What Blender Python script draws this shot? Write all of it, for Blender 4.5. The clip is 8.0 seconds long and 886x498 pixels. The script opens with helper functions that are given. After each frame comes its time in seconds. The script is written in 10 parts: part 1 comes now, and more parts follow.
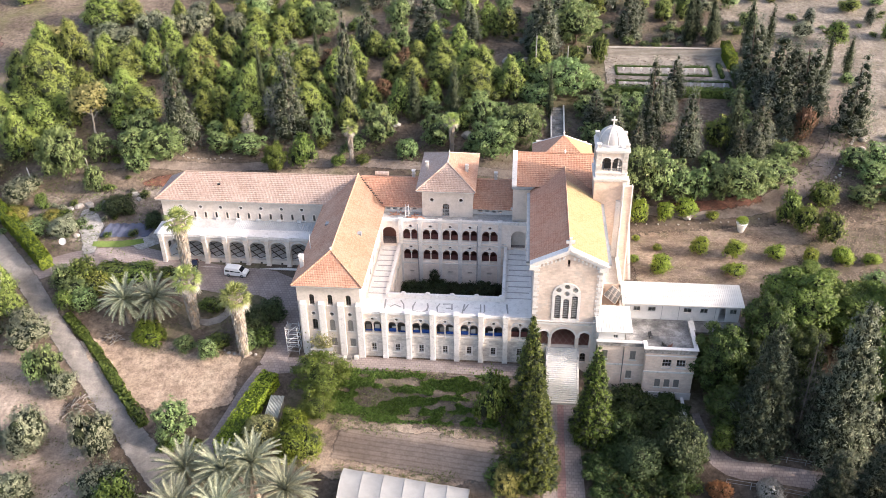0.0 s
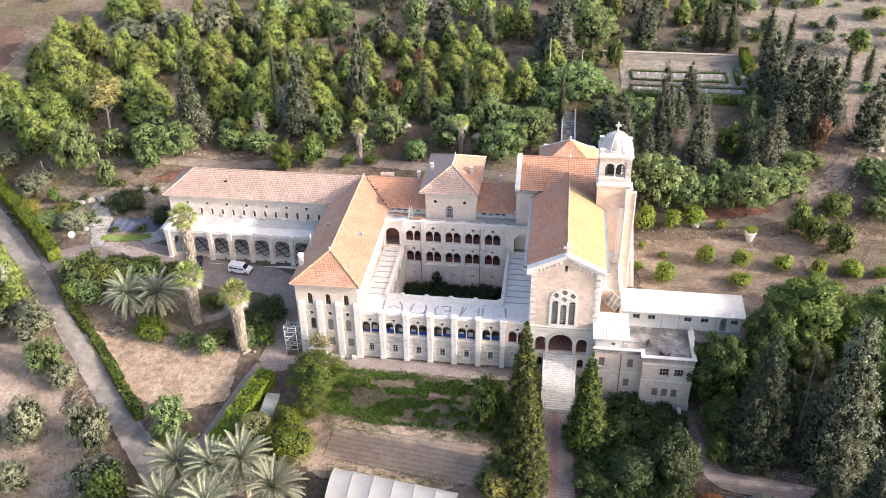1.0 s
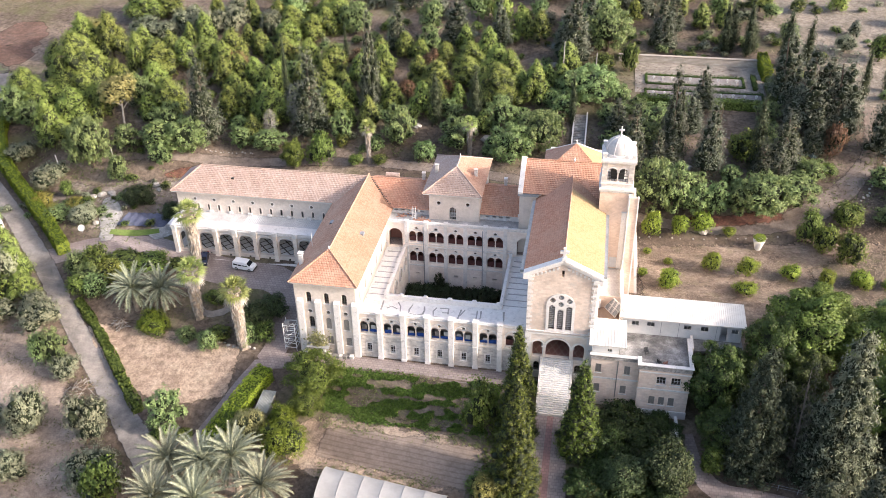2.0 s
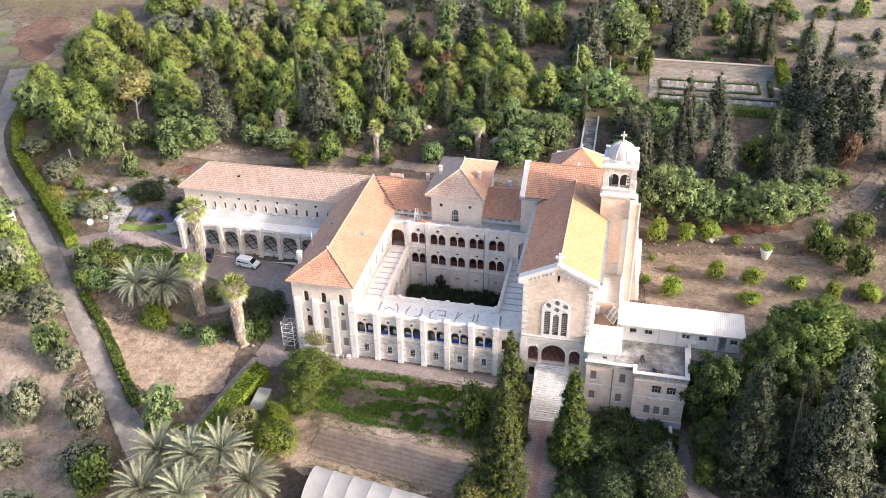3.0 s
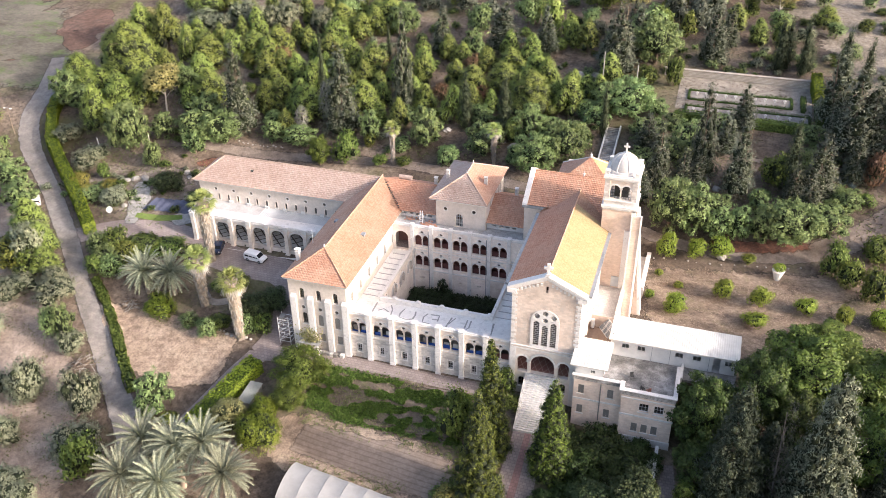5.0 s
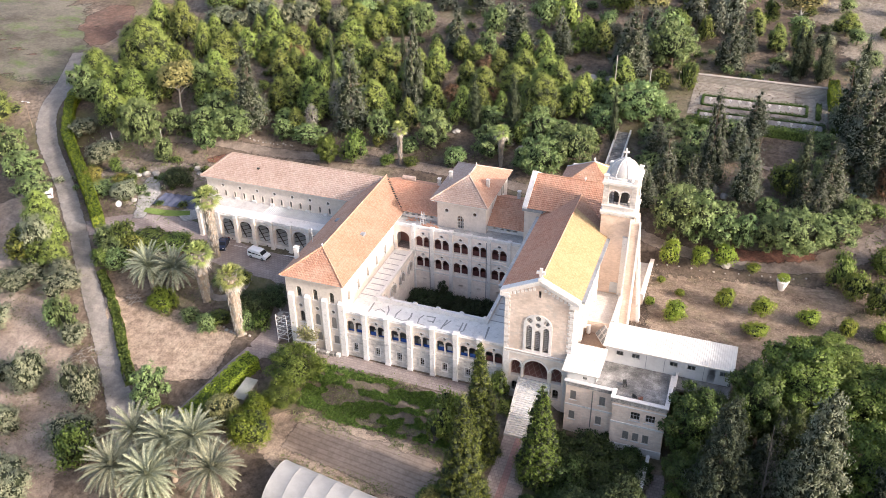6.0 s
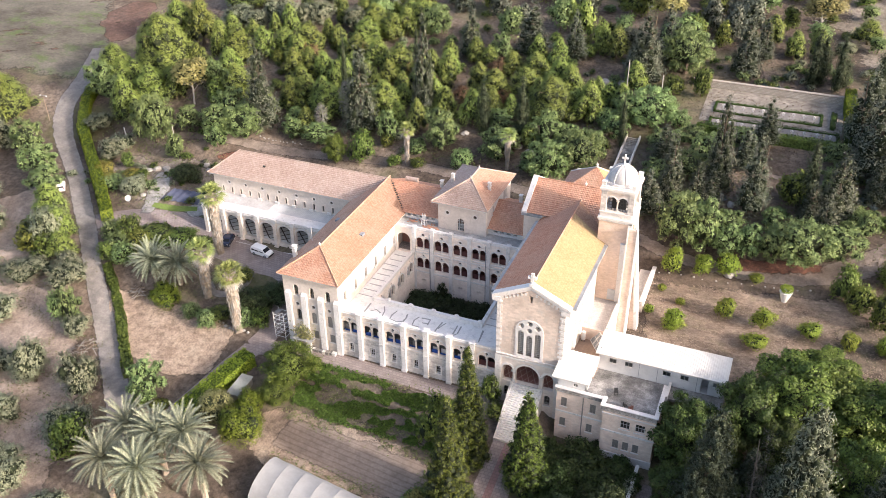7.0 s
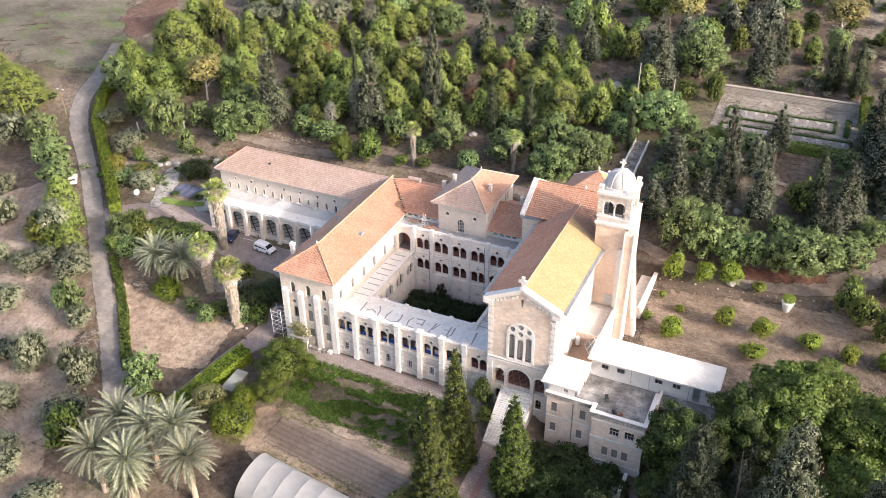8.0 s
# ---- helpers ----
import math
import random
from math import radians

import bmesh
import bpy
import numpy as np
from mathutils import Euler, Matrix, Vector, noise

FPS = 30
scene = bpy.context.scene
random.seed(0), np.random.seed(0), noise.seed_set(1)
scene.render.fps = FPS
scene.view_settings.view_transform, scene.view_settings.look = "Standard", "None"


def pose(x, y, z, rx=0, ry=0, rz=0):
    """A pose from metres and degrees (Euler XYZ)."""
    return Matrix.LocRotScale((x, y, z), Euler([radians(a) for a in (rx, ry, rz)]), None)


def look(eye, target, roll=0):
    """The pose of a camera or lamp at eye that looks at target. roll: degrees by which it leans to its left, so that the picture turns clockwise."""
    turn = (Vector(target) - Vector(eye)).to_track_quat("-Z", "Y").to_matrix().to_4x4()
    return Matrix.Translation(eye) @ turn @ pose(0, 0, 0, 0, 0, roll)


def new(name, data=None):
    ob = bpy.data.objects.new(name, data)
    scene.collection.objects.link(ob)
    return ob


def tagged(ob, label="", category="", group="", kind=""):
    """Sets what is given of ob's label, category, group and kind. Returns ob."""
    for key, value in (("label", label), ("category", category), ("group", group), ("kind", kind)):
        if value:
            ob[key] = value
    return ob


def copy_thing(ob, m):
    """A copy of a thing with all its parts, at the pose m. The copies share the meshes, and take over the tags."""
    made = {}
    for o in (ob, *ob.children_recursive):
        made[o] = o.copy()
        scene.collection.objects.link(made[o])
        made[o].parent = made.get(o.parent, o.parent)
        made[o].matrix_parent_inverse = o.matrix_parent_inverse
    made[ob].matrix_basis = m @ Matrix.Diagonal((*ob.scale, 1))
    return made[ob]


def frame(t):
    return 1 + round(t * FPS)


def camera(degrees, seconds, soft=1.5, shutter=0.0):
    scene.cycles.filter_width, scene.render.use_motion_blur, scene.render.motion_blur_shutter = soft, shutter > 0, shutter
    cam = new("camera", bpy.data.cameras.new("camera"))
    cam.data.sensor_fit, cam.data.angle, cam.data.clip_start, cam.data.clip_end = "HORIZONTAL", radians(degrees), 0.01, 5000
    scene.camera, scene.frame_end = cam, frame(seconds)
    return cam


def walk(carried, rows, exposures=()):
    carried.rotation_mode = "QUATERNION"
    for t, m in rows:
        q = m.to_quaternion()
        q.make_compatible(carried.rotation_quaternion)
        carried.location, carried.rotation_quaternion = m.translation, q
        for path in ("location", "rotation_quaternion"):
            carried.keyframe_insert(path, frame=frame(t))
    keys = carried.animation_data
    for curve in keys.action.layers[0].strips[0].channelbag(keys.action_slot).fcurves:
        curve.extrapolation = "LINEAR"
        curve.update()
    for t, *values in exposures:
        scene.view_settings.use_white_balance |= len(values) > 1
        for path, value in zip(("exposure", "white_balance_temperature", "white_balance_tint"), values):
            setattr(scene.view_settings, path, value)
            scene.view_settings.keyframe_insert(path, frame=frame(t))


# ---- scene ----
cam = camera(53.5, 8.0, soft=0.75)
PATH = [
    (0, (23.236, -107.586, 89.738), (23.075, -105.907, 88.664), -0.9),
    (0.5, (25.683, -107.129, 89.749), (25.487, -105.453, 88.676), -0.9),
    (1, (28.131, -106.655, 89.757), (27.899, -104.983, 88.685), -0.8),
    (1.5, (30.647, -106.079, 89.766), (30.378, -104.412, 88.694), -0.8),
    (3, (38.325, -103.979, 89.811), (37.947, -102.333, 88.741), -0.9),
    (3.5, (40.893, -103.154, 89.81), (40.478, -101.515, 88.741), -0.8),
    (4, (43.445, -102.285, 89.809), (42.994, -100.656, 88.741), -0.8),
    (4.5, (45.974, -101.349, 89.834), (45.487, -99.73, 88.766), -0.8),
    (6, (53.66, -98.217, 90.039), (53.066, -96.633, 88.97), -0.8),
    (6.5, (56.21, -97.07, 90.087), (55.581, -95.5, 89.019), -0.8),
    (7, (58.738, -95.84, 90.13), (58.075, -94.284, 89.063), -0.7),
    (7.5, (61.25, -94.55, 90.18), (60.554, -93.009, 89.112), -0.7),
    (8, (63.706, -93.216, 90.202), (62.976, -91.691, 89.134), -0.7),
]
walk(cam, [(t, look(eye, target, roll)) for t, eye, target, roll in PATH], exposures=[(0, 1.56, 6450, 16), (4, 1.50, 6450, 16), (8, 1.40, 6450, 16)])

# ---- light ----
SUN_ELEV, SUN_AZ = 22.0, -9.0   # degrees above the horizon; degrees north of the +x axis
world = bpy.data.worlds.new("sky")
scene.world = world
world.use_nodes = True
wn = world.node_tree.nodes
sky = wn.new("ShaderNodeTexSky")
sky.sky_type = "NISHITA"
sky.sun_disc = False
sky.sun_elevation = radians(SUN_ELEV)
sky.sun_rotation = radians(90 - SUN_AZ)
sky.dust_density = 4.5
sky.ozone_density = 0.4
sky.air_density = 1.0
wn["Background"].inputs[1].default_value = 0.15
world.node_tree.links.new(sky.outputs[0], wn["Background"].inputs[0])
sun_data = bpy.data.lights.new("sun", "SUN")
sun_data.energy = 2.2
sun_data.angle = radians(1.6)
sun_data.color = (1.0, 0.94, 0.88)
sun = new("sun", sun_data)
sd = Vector((math.cos(radians(SUN_ELEV)) * math.cos(radians(SUN_AZ)), math.cos(radians(SUN_ELEV)) * math.sin(radians(SUN_AZ)), math.sin(radians(SUN_ELEV))))
sun.matrix_world = look(sd * 300, (0, 0, 0))


# ---- materials ----


def links_of(m):
    return m.node_tree.nodes, m.node_tree.links


def ramp_node(n, stops):
    r = n.new("ShaderNodeValToRGB")
    while len(r.color_ramp.elements) < len(stops):
        r.color_ramp.elements.new(0.5)
    for e, (p, c) in zip(r.color_ramp.elements, stops):
        e.position, e.color = p, (*c, 1)
    return r


def base_mat(name, rough):
    m = bpy.data.materials.new(name)
    m.use_nodes = True
    n, l = links_of(m)
    b = n["Principled BSDF"]
    b.inputs["Roughness"].default_value = rough
    b.inputs["Specular IOR Level"].default_value = 0.3
    return m, n, l, b


def noise_at(n, l, vec, scale, detail=4.0, rough=0.6):
    t = n.new("ShaderNodeTexNoise")
    t.inputs["Scale"].default_value = scale
    t.inputs["Detail"].default_value = detail
    t.inputs["Roughness"].default_value = rough
    l.new(vec, t.inputs["Vector"])
    return t.outputs["Fac"]


def mix_rgb(n, l, fac, a, b, blend="MIX"):
    x = n.new("ShaderNodeMix")
    x.data_type, x.blend_type = "RGBA", blend
    for sock, v in ((x.inputs[0], fac), (x.inputs[6], a), (x.inputs[7], b)):
        if isinstance(v, (int, float)):
            sock.default_value = v
        elif isinstance(v, tuple):
            sock.default_value = (*v, 1)
        else:
            l.new(v, sock)
    return x.outputs[2]


def bump_to(n, l, b, height, strength, dist):
    u = n.new("ShaderNodeBump")
    u.inputs["Strength"].default_value = strength
    u.inputs["Distance"].default_value = dist
    l.new(height, u.inputs["Height"])
    l.new(u.outputs[0], b.inputs["Normal"])


def plain(name, c1, c2, rough=0.85, big=0.25, fine=3.0, c3=None, bump=0.3, dist=0.05, metal=0.0):
    """Two tones over a large and a fine noise in world metres, with a third for stains."""
    m, n, l, b = base_mat(name, rough)
    p = n.new("ShaderNodeNewGeometry").outputs["Position"]
    a = noise_at(n, l, p, big, 5)
    f = noise_at(n, l, p, fine, 6, 0.7)
    r1 = ramp_node(n, [(0.35, c1), (0.65, c2)])
    l.new(a, r1.inputs[0])
    dark = tuple(v * 0.72 for v in c1)
    r2 = ramp_node(n, [(0.25, dark), (0.6, c2)])
    l.new(f, r2.inputs[0])
    col = mix_rgb(n, l, 0.4, r1.outputs[0], r2.outputs[0])
    if c3:
        s = noise_at(n, l, p, big * 2.7, 6, 0.75)
        r3 = ramp_node(n, [(0.55, (0, 0, 0)), (0.72, (1, 1, 1))])
        l.new(s, r3.inputs[0])
        col = mix_rgb(n, l, r3.outputs[0], col, c3)
    l.new(col, b.inputs["Base Color"])
    b.inputs["Metallic"].default_value = metal
    if bump:
        bump_to(n, l, b, f, bump, dist)
    return m


def earthy(name, dark, mid, light, blot, big=0.15, rough=0.95, contrast=0.55, stretch=1.0):
    """Soil: drifts of three tones, crumbs and straw at two finer scales, and blots of another colour."""
    m, n, l, b = base_mat(name, rough)
    p = n.new("ShaderNodeNewGeometry").outputs["Position"]
    mp = n.new("ShaderNodeMapping")
    mp.inputs["Scale"].default_value = (1, stretch, 1)
    l.new(p, mp.inputs["Vector"])
    q = mp.outputs[0]
    r = ramp_node(n, [(0.34, dark), (0.5, mid), (0.66, light)])
    l.new(noise_at(n, l, q, big, 8, 0.68), r.inputs[0])
    s = ramp_node(n, [(0.5, (0, 0, 0)), (0.68, (0.8, 0.8, 0.8))])
    l.new(noise_at(n, l, q, big * 1.7, 7, 0.7), s.inputs[0])
    col = mix_rgb(n, l, s.outputs[0], r.outputs[0], blot)
    for sc, k in ((1.1, contrast), (4.5, contrast * 0.9)):
        f = ramp_node(n, [(0.32, (1 - k, 1 - k * 1.03, 1 - k * 1.05)), (0.66, (1 + k * 0.6, 1 + k * 0.58, 1 + k * 0.55))])
        fine = noise_at(n, l, q, sc, 6, 0.75)
        l.new(fine, f.inputs[0])
        col = mix_rgb(n, l, 1.0, col, f.outputs[0], "MULTIPLY")
    l.new(col, b.inputs["Base Color"])
    bump_to(n, l, b, fine, 0.7, 0.12)
    return m


def masonry(name, c1, c2, mortar, w=0.55, h=0.28, gap=0.012, stain=None, rough=0.9, contrast=1.0):
    """Courses of dressed stone by the wall's own metres."""
    m, n, l, b = base_mat(name, rough)
    uv = n.new("ShaderNodeUVMap").outputs[0]
    p = n.new("ShaderNodeNewGeometry").outputs["Position"]
    br = n.new("ShaderNodeTexBrick")
    br.inputs["Scale"].default_value = 1.0
    br.inputs["Brick Width"].default_value = w
    br.inputs["Row Height"].default_value = h
    br.inputs["Mortar Size"].default_value = gap
    br.inputs["Color1"].default_value = (*c1, 1)
    br.inputs["Color2"].default_value = (*c2, 1)
    br.inputs["Mortar"].default_value = (*mortar, 1)
    l.new(uv, br.inputs["Vector"])
    a = noise_at(n, l, p, 0.35, 6, 0.7)
    r = ramp_node(n, [(0.3, (0.78, 0.75, 0.72)), (0.6, (1.05, 1.04, 1.02))])
    l.new(a, r.inputs[0])
    col = mix_rgb(n, l, 1.0, br.outputs["Color"], r.outputs[0], "MULTIPLY")
    if stain:
        s = noise_at(n, l, p, 0.8, 8, 0.8)
        r3 = ramp_node(n, [(0.5, (0, 0, 0)), (0.7, (1, 1, 1))])
        l.new(s, r3.inputs[0])
        k = n.new("ShaderNodeMath")
        k.operation = "MULTIPLY"
        k.inputs[1].default_value = 0.7
        l.new(r3.outputs[0], k.inputs[0])
        col = mix_rgb(n, l, k.outputs[0], col, stain)
    l.new(col, b.inputs["Base Color"])
    f = noise_at(n, l, p, 4.0, 6, 0.7)
    bump_to(n, l, b, f, 0.35, 0.04)
    return m


def tiles(name, c1, c2, c3, old):
    """Clay roof tiles: courses and barrels by the roof's own metres, with paler and darker tiles and lichen."""
    m, n, l, b = base_mat(name, 0.8)
    uv = n.new("ShaderNodeUVMap").outputs[0]
    p = n.new("ShaderNodeNewGeometry").outputs["Position"]
    br = n.new("ShaderNodeTexBrick")
    br.offset = 0.0
    br.inputs["Scale"].default_value = 1.0
    br.inputs["Brick Width"].default_value = 0.26
    br.inputs["Row Height"].default_value = 0.38
    br.inputs["Mortar Size"].default_value = 0.02
    br.inputs["Mortar Smooth"].default_value = 0.5
    br.inputs["Color1"].default_value = (*c1, 1)
    br.inputs["Color2"].default_value = (*c2, 1)
    br.inputs["Mortar"].default_value = (*c3, 1)
    l.new(uv, br.inputs["Vector"])
    a = noise_at(n, l, p, 0.3, 6, 0.75)
    r = ramp_node(n, [(0.42, (0, 0, 0)), (0.68, (1, 1, 1))])
    l.new(a, r.inputs[0])
    k = n.new("ShaderNodeMath")
    k.operation = "MULTIPLY"
    k.inputs[1].default_value = 0.55
    l.new(r.outputs[0], k.inputs[0])
    col = mix_rgb(n, l, k.outputs[0], br.outputs["Color"], old)
    f = noise_at(n, l, p, 2.5, 8, 0.8)
    r2 = ramp_node(n, [(0.3, (0.7, 0.66, 0.62)), (0.62, (1.06, 1.06, 1.06))])
    l.new(f, r2.inputs[0])
    col = mix_rgb(n, l, 1.0, col, r2.outputs[0], "MULTIPLY")
    l.new(col, b.inputs["Base Color"])
    w = n.new("ShaderNodeTexWave")
    w.inputs["Scale"].default_value = 1.0 / 0.26 / 3.2
    l.new(uv, w.inputs["Vector"])
    bump_to(n, l, b, w.outputs["Fac"], 0.4, 0.06)
    return m


def leaf(name, dark, light, rough=0.55, trans=0.25, even=0.55):
    """Leaves: each cluster has its own tone, and every plant differs a little from its neighbours."""
    m, n, l, b = base_mat(name, rough)
    g = n.new("ShaderNodeNewGeometry")
    r = ramp_node(n, [(0.1, tuple(v * 0.8 for v in dark)), (0.9, light)])
    fine = noise_at(n, l, g.outputs["Position"], 2.2, 8, 0.8)
    spread = n.new("ShaderNodeMapRange")
    spread.inputs["From Min"].default_value, spread.inputs["From Max"].default_value = 0.36, 0.64
    l.new(fine, spread.inputs["Value"])
    both = n.new("ShaderNodeMix")
    both.inputs[0].default_value = even
    l.new(g.outputs["Random Per Island"], both.inputs[2])
    l.new(spread.outputs[0], both.inputs[3])
    l.new(both.outputs[0], r.inputs[0])
    o = n.new("ShaderNodeObjectInfo").outputs["Random"]
    h = n.new("ShaderNodeHueSaturation")
    for sock, lo, hi in (("Hue", 0.485, 0.515), ("Value", 0.8, 1.2)):
        q = n.new("ShaderNodeMapRange")
        q.inputs["To Min"].default_value, q.inputs["To Max"].default_value = lo, hi
        l.new(o, q.inputs["Value"])
        l.new(q.outputs[0], h.inputs[sock])
    l.new(r.outputs[0], h.inputs["Color"])
    l.new(h.outputs[0], b.inputs["Base Color"])
    t = n.new("ShaderNodeBsdfTranslucent")
    l.new(h.outputs[0], t.inputs["Color"])
    mx = n.new("ShaderNodeMixShader")
    mx.inputs[0].default_value = trans
    l.new(b.outputs[0], mx.inputs[1])
    l.new(t.outputs[0], mx.inputs[2])
    l.new(mx.outputs[0], n["Material Output"].inputs[0])
    return m


def glazing(name):
    m, n, l, b = base_mat(name, 0.08)
    b.inputs["Base Color"].default_value = (0.55, 0.6, 0.62, 1)
    b.inputs["Transmission Weight"].default_value = 1.0
    b.inputs["IOR"].default_value = 1.45
    return m


M_STONE = masonry("pink_stone", (0.69, 0.615, 0.555), (0.775, 0.705, 0.645), (0.735, 0.675, 0.615), stain=(0.563, 0.514, 0.477))
M_STONE_OLD = masonry("weathered_stone", (0.46, 0.437, 0.415), (0.70, 0.668, 0.638), (0.62, 0.59, 0.56), w=0.62, h=0.34, gap=0.025, stain=(0.29, 0.28, 0.275))
M_STONE_GABLE = masonry("church_stone", (0.596, 0.494, 0.422), (0.73, 0.618, 0.54), (0.64, 0.562, 0.506), w=0.5, h=0.3, stain=(0.483, 0.461, 0.432))
M_TOWER = masonry("tower_brick", (0.62, 0.49, 0.40), (0.72, 0.58, 0.485), (0.66, 0.56, 0.49), w=0.4, h=0.2)
M_PLASTER = plain("cream_plaster", (0.604, 0.535, 0.472), (0.7, 0.631, 0.567), c3=(0.519, 0.466, 0.419), fine=2.0)
M_WHITE = plain("limestone_trim", (0.657, 0.625, 0.594), (0.763, 0.737, 0.71), c3=(0.382, 0.366, 0.35), fine=2.5, big=0.5)
M_WHITEWASH = plain("white_paint", (0.663, 0.654, 0.637), (0.714, 0.705, 0.689), fine=1.0, bump=0.1)
M_TILE = tiles("clay_tiles", (0.456, 0.249, 0.164), (0.541, 0.329, 0.233), (0.307, 0.148, 0.101), (0.562, 0.403, 0.302))
M_TILE_RED = tiles("new_red_tiles", (0.52, 0.27, 0.175), (0.61, 0.355, 0.245), (0.38, 0.175, 0.115), (0.61, 0.41, 0.30))
M_TILE_PALE = tiles("faded_tiles", (0.415, 0.305, 0.255), (0.50, 0.39, 0.335), (0.335, 0.235, 0.195), (0.53, 0.44, 0.39))
# Tiles for slopes towards the sun: its tone is put into these two colours.
M_TILE_PEACH = tiles("east_slope_tiles", (0.352, 0.204, 0.132), (0.416, 0.256, 0.176), (0.272, 0.152, 0.096), (0.432, 0.304, 0.224))
M_TILE_YEL = tiles("sun_yellow_tiles", (0.40, 0.295, 0.155), (0.455, 0.345, 0.185), (0.35, 0.245, 0.13), (0.48, 0.385, 0.225))
M_FLAT = plain("flat_roof_coating", (0.69, 0.675, 0.65), (0.79, 0.775, 0.75), c3=(0.47, 0.465, 0.455), big=0.4, fine=1.5, bump=0.1)
M_SEAM = plain("bitumen_patch", (0.25, 0.25, 0.245), (0.35, 0.35, 0.34), fine=2.0, bump=0.1)
M_JOINT = plain("coating_joint", (0.30, 0.295, 0.29), (0.44, 0.43, 0.42), fine=2.0, bump=0.1)
M_CONC = earthy("stained_concrete", (0.15, 0.15, 0.146), (0.27, 0.266, 0.258), (0.48, 0.472, 0.46), (0.13, 0.128, 0.124), big=0.3, contrast=0.32)
M_METAL = plain("white_sheet_metal", (0.62, 0.60, 0.55), (0.67, 0.655, 0.605), rough=0.65, fine=0.8, bump=0.05)
M_SHEET = plain("grey_sheet_roof", (0.442, 0.459, 0.468), (0.527, 0.535, 0.535), rough=0.5, fine=1.0, bump=0.05)
M_ZINC = plain("zinc_gutter", (0.21, 0.225, 0.24), (0.31, 0.325, 0.34), rough=0.5, fine=1.0, bump=0.05)
M_SHEDROOF = plain("weathered_sheet", (0.24, 0.265, 0.24), (0.34, 0.36, 0.33), rough=0.7, fine=2.0, bump=0.1)
M_DOME = plain("dome_lead", (0.425, 0.416, 0.408), (0.561, 0.544, 0.527), rough=0.7, big=0.6, c3=(0.34, 0.323, 0.315))
M_MAROON = plain("maroon_arch_board", (0.085, 0.03, 0.028), (0.13, 0.05, 0.045), rough=0.6, fine=4.0)
M_LATTICE = plain("brown_lattice", (0.20, 0.09, 0.07), (0.28, 0.13, 0.10), rough=0.6, fine=4.0)
M_SHUTTER = plain("grey_shutter", (0.19, 0.178, 0.16), (0.28, 0.262, 0.238), rough=0.7, fine=4.0)
M_BLUE = plain("blue_tarpaulin", (0.02, 0.07, 0.30), (0.04, 0.12, 0.42), rough=0.5, fine=2.0)
M_IRON = plain("dark_iron", (0.03, 0.03, 0.03), (0.06, 0.06, 0.06), rough=0.5, fine=3.0)
M_GLASS = glazing("window_glass")
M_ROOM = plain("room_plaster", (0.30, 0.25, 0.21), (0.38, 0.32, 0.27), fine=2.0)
M_PAVER = masonry("red_pavers", (0.265, 0.22, 0.207), (0.329, 0.278, 0.261), (0.228, 0.191, 0.178), w=0.6, h=0.5, gap=0.05)
M_PAVER_RED = masonry("dark_red_pavers", (0.27, 0.165, 0.155), (0.33, 0.205, 0.192), (0.23, 0.15, 0.14), w=0.6, h=0.5, gap=0.05)
M_ASPHALT = earthy("pale_asphalt", (0.165, 0.153, 0.142), (0.235, 0.218, 0.203), (0.31, 0.288, 0.268), (0.345, 0.312, 0.275), big=0.16, contrast=0.2)
M_DIRTROAD = earthy("dirt_road", (0.138, 0.113, 0.0954), (0.212, 0.175, 0.148), (0.286, 0.239, 0.201), (0.159, 0.127, 0.106), big=0.2, contrast=0.3)
M_STEP = plain("step_stone", (0.636, 0.615, 0.583), (0.721, 0.7, 0.668), fine=2.5, c3=(0.488, 0.466, 0.445))
M_RUBBLE = masonry("dry_stone_wall", (0.391, 0.357, 0.315), (0.493, 0.459, 0.416), (0.255, 0.23, 0.204), w=0.5, h=0.3, gap=0.04)
M_BRUSH = plain("dry_branches", (0.20, 0.15, 0.11), (0.30, 0.23, 0.17), fine=5.0)
M_GREYBARK = plain("grey_dead_wood", (0.06, 0.056, 0.052), (0.11, 0.104, 0.096), big=1.0, fine=6.0)
M_BARK = plain("bark", (0.10, 0.075, 0.055), (0.16, 0.12, 0.09), big=1.0, fine=6.0)
M_PALMBARK = plain("palm_thatch", (0.264, 0.211, 0.158), (0.37, 0.308, 0.246), big=1.0, fine=5.0, bump=0.8, dist=0.1)
M_CANVAS = plain("white_canvas", (0.29, 0.29, 0.285), (0.345, 0.345, 0.34), fine=0.6, bump=0.05)
M_CARPAINT = plain("white_car_paint", (0.80, 0.80, 0.80), (0.84, 0.84, 0.84), rough=0.25, bump=0.0)
M_NAVYPAINT = plain("navy_car_paint", (0.02, 0.03, 0.06), (0.03, 0.04, 0.08), rough=0.25, bump=0.0)
M_CARGLASS = plain("car_glass", (0.012, 0.014, 0.017), (0.02, 0.022, 0.026), rough=0.08, bump=0.0)
M_RUBBER = plain("rubber", (0.02, 0.02, 0.02), (0.03, 0.03, 0.03), rough=0.8)
M_PORCHTILE = plain("dark_red_floor_tiles", (0.26, 0.12, 0.10), (0.34, 0.17, 0.14), rough=0.6, fine=3.0, bump=0.05)
M_PORCHLINE = plain("pale_floor_tiles", (0.52, 0.38, 0.33), (0.60, 0.46, 0.40), rough=0.6, fine=3.0, bump=0.05)
M_TERRACE = masonry("terrace_tiles", (0.47, 0.45, 0.435), (0.55, 0.53, 0.51), (0.44, 0.42, 0.40), w=0.5, h=0.5, gap=0.03, stain=(0.33, 0.30, 0.275))
M_BROWNYARD = plain("brown_yard_stone", (0.30, 0.21, 0.15), (0.40, 0.29, 0.22), fine=2.0, c3=(0.22, 0.16, 0.12))
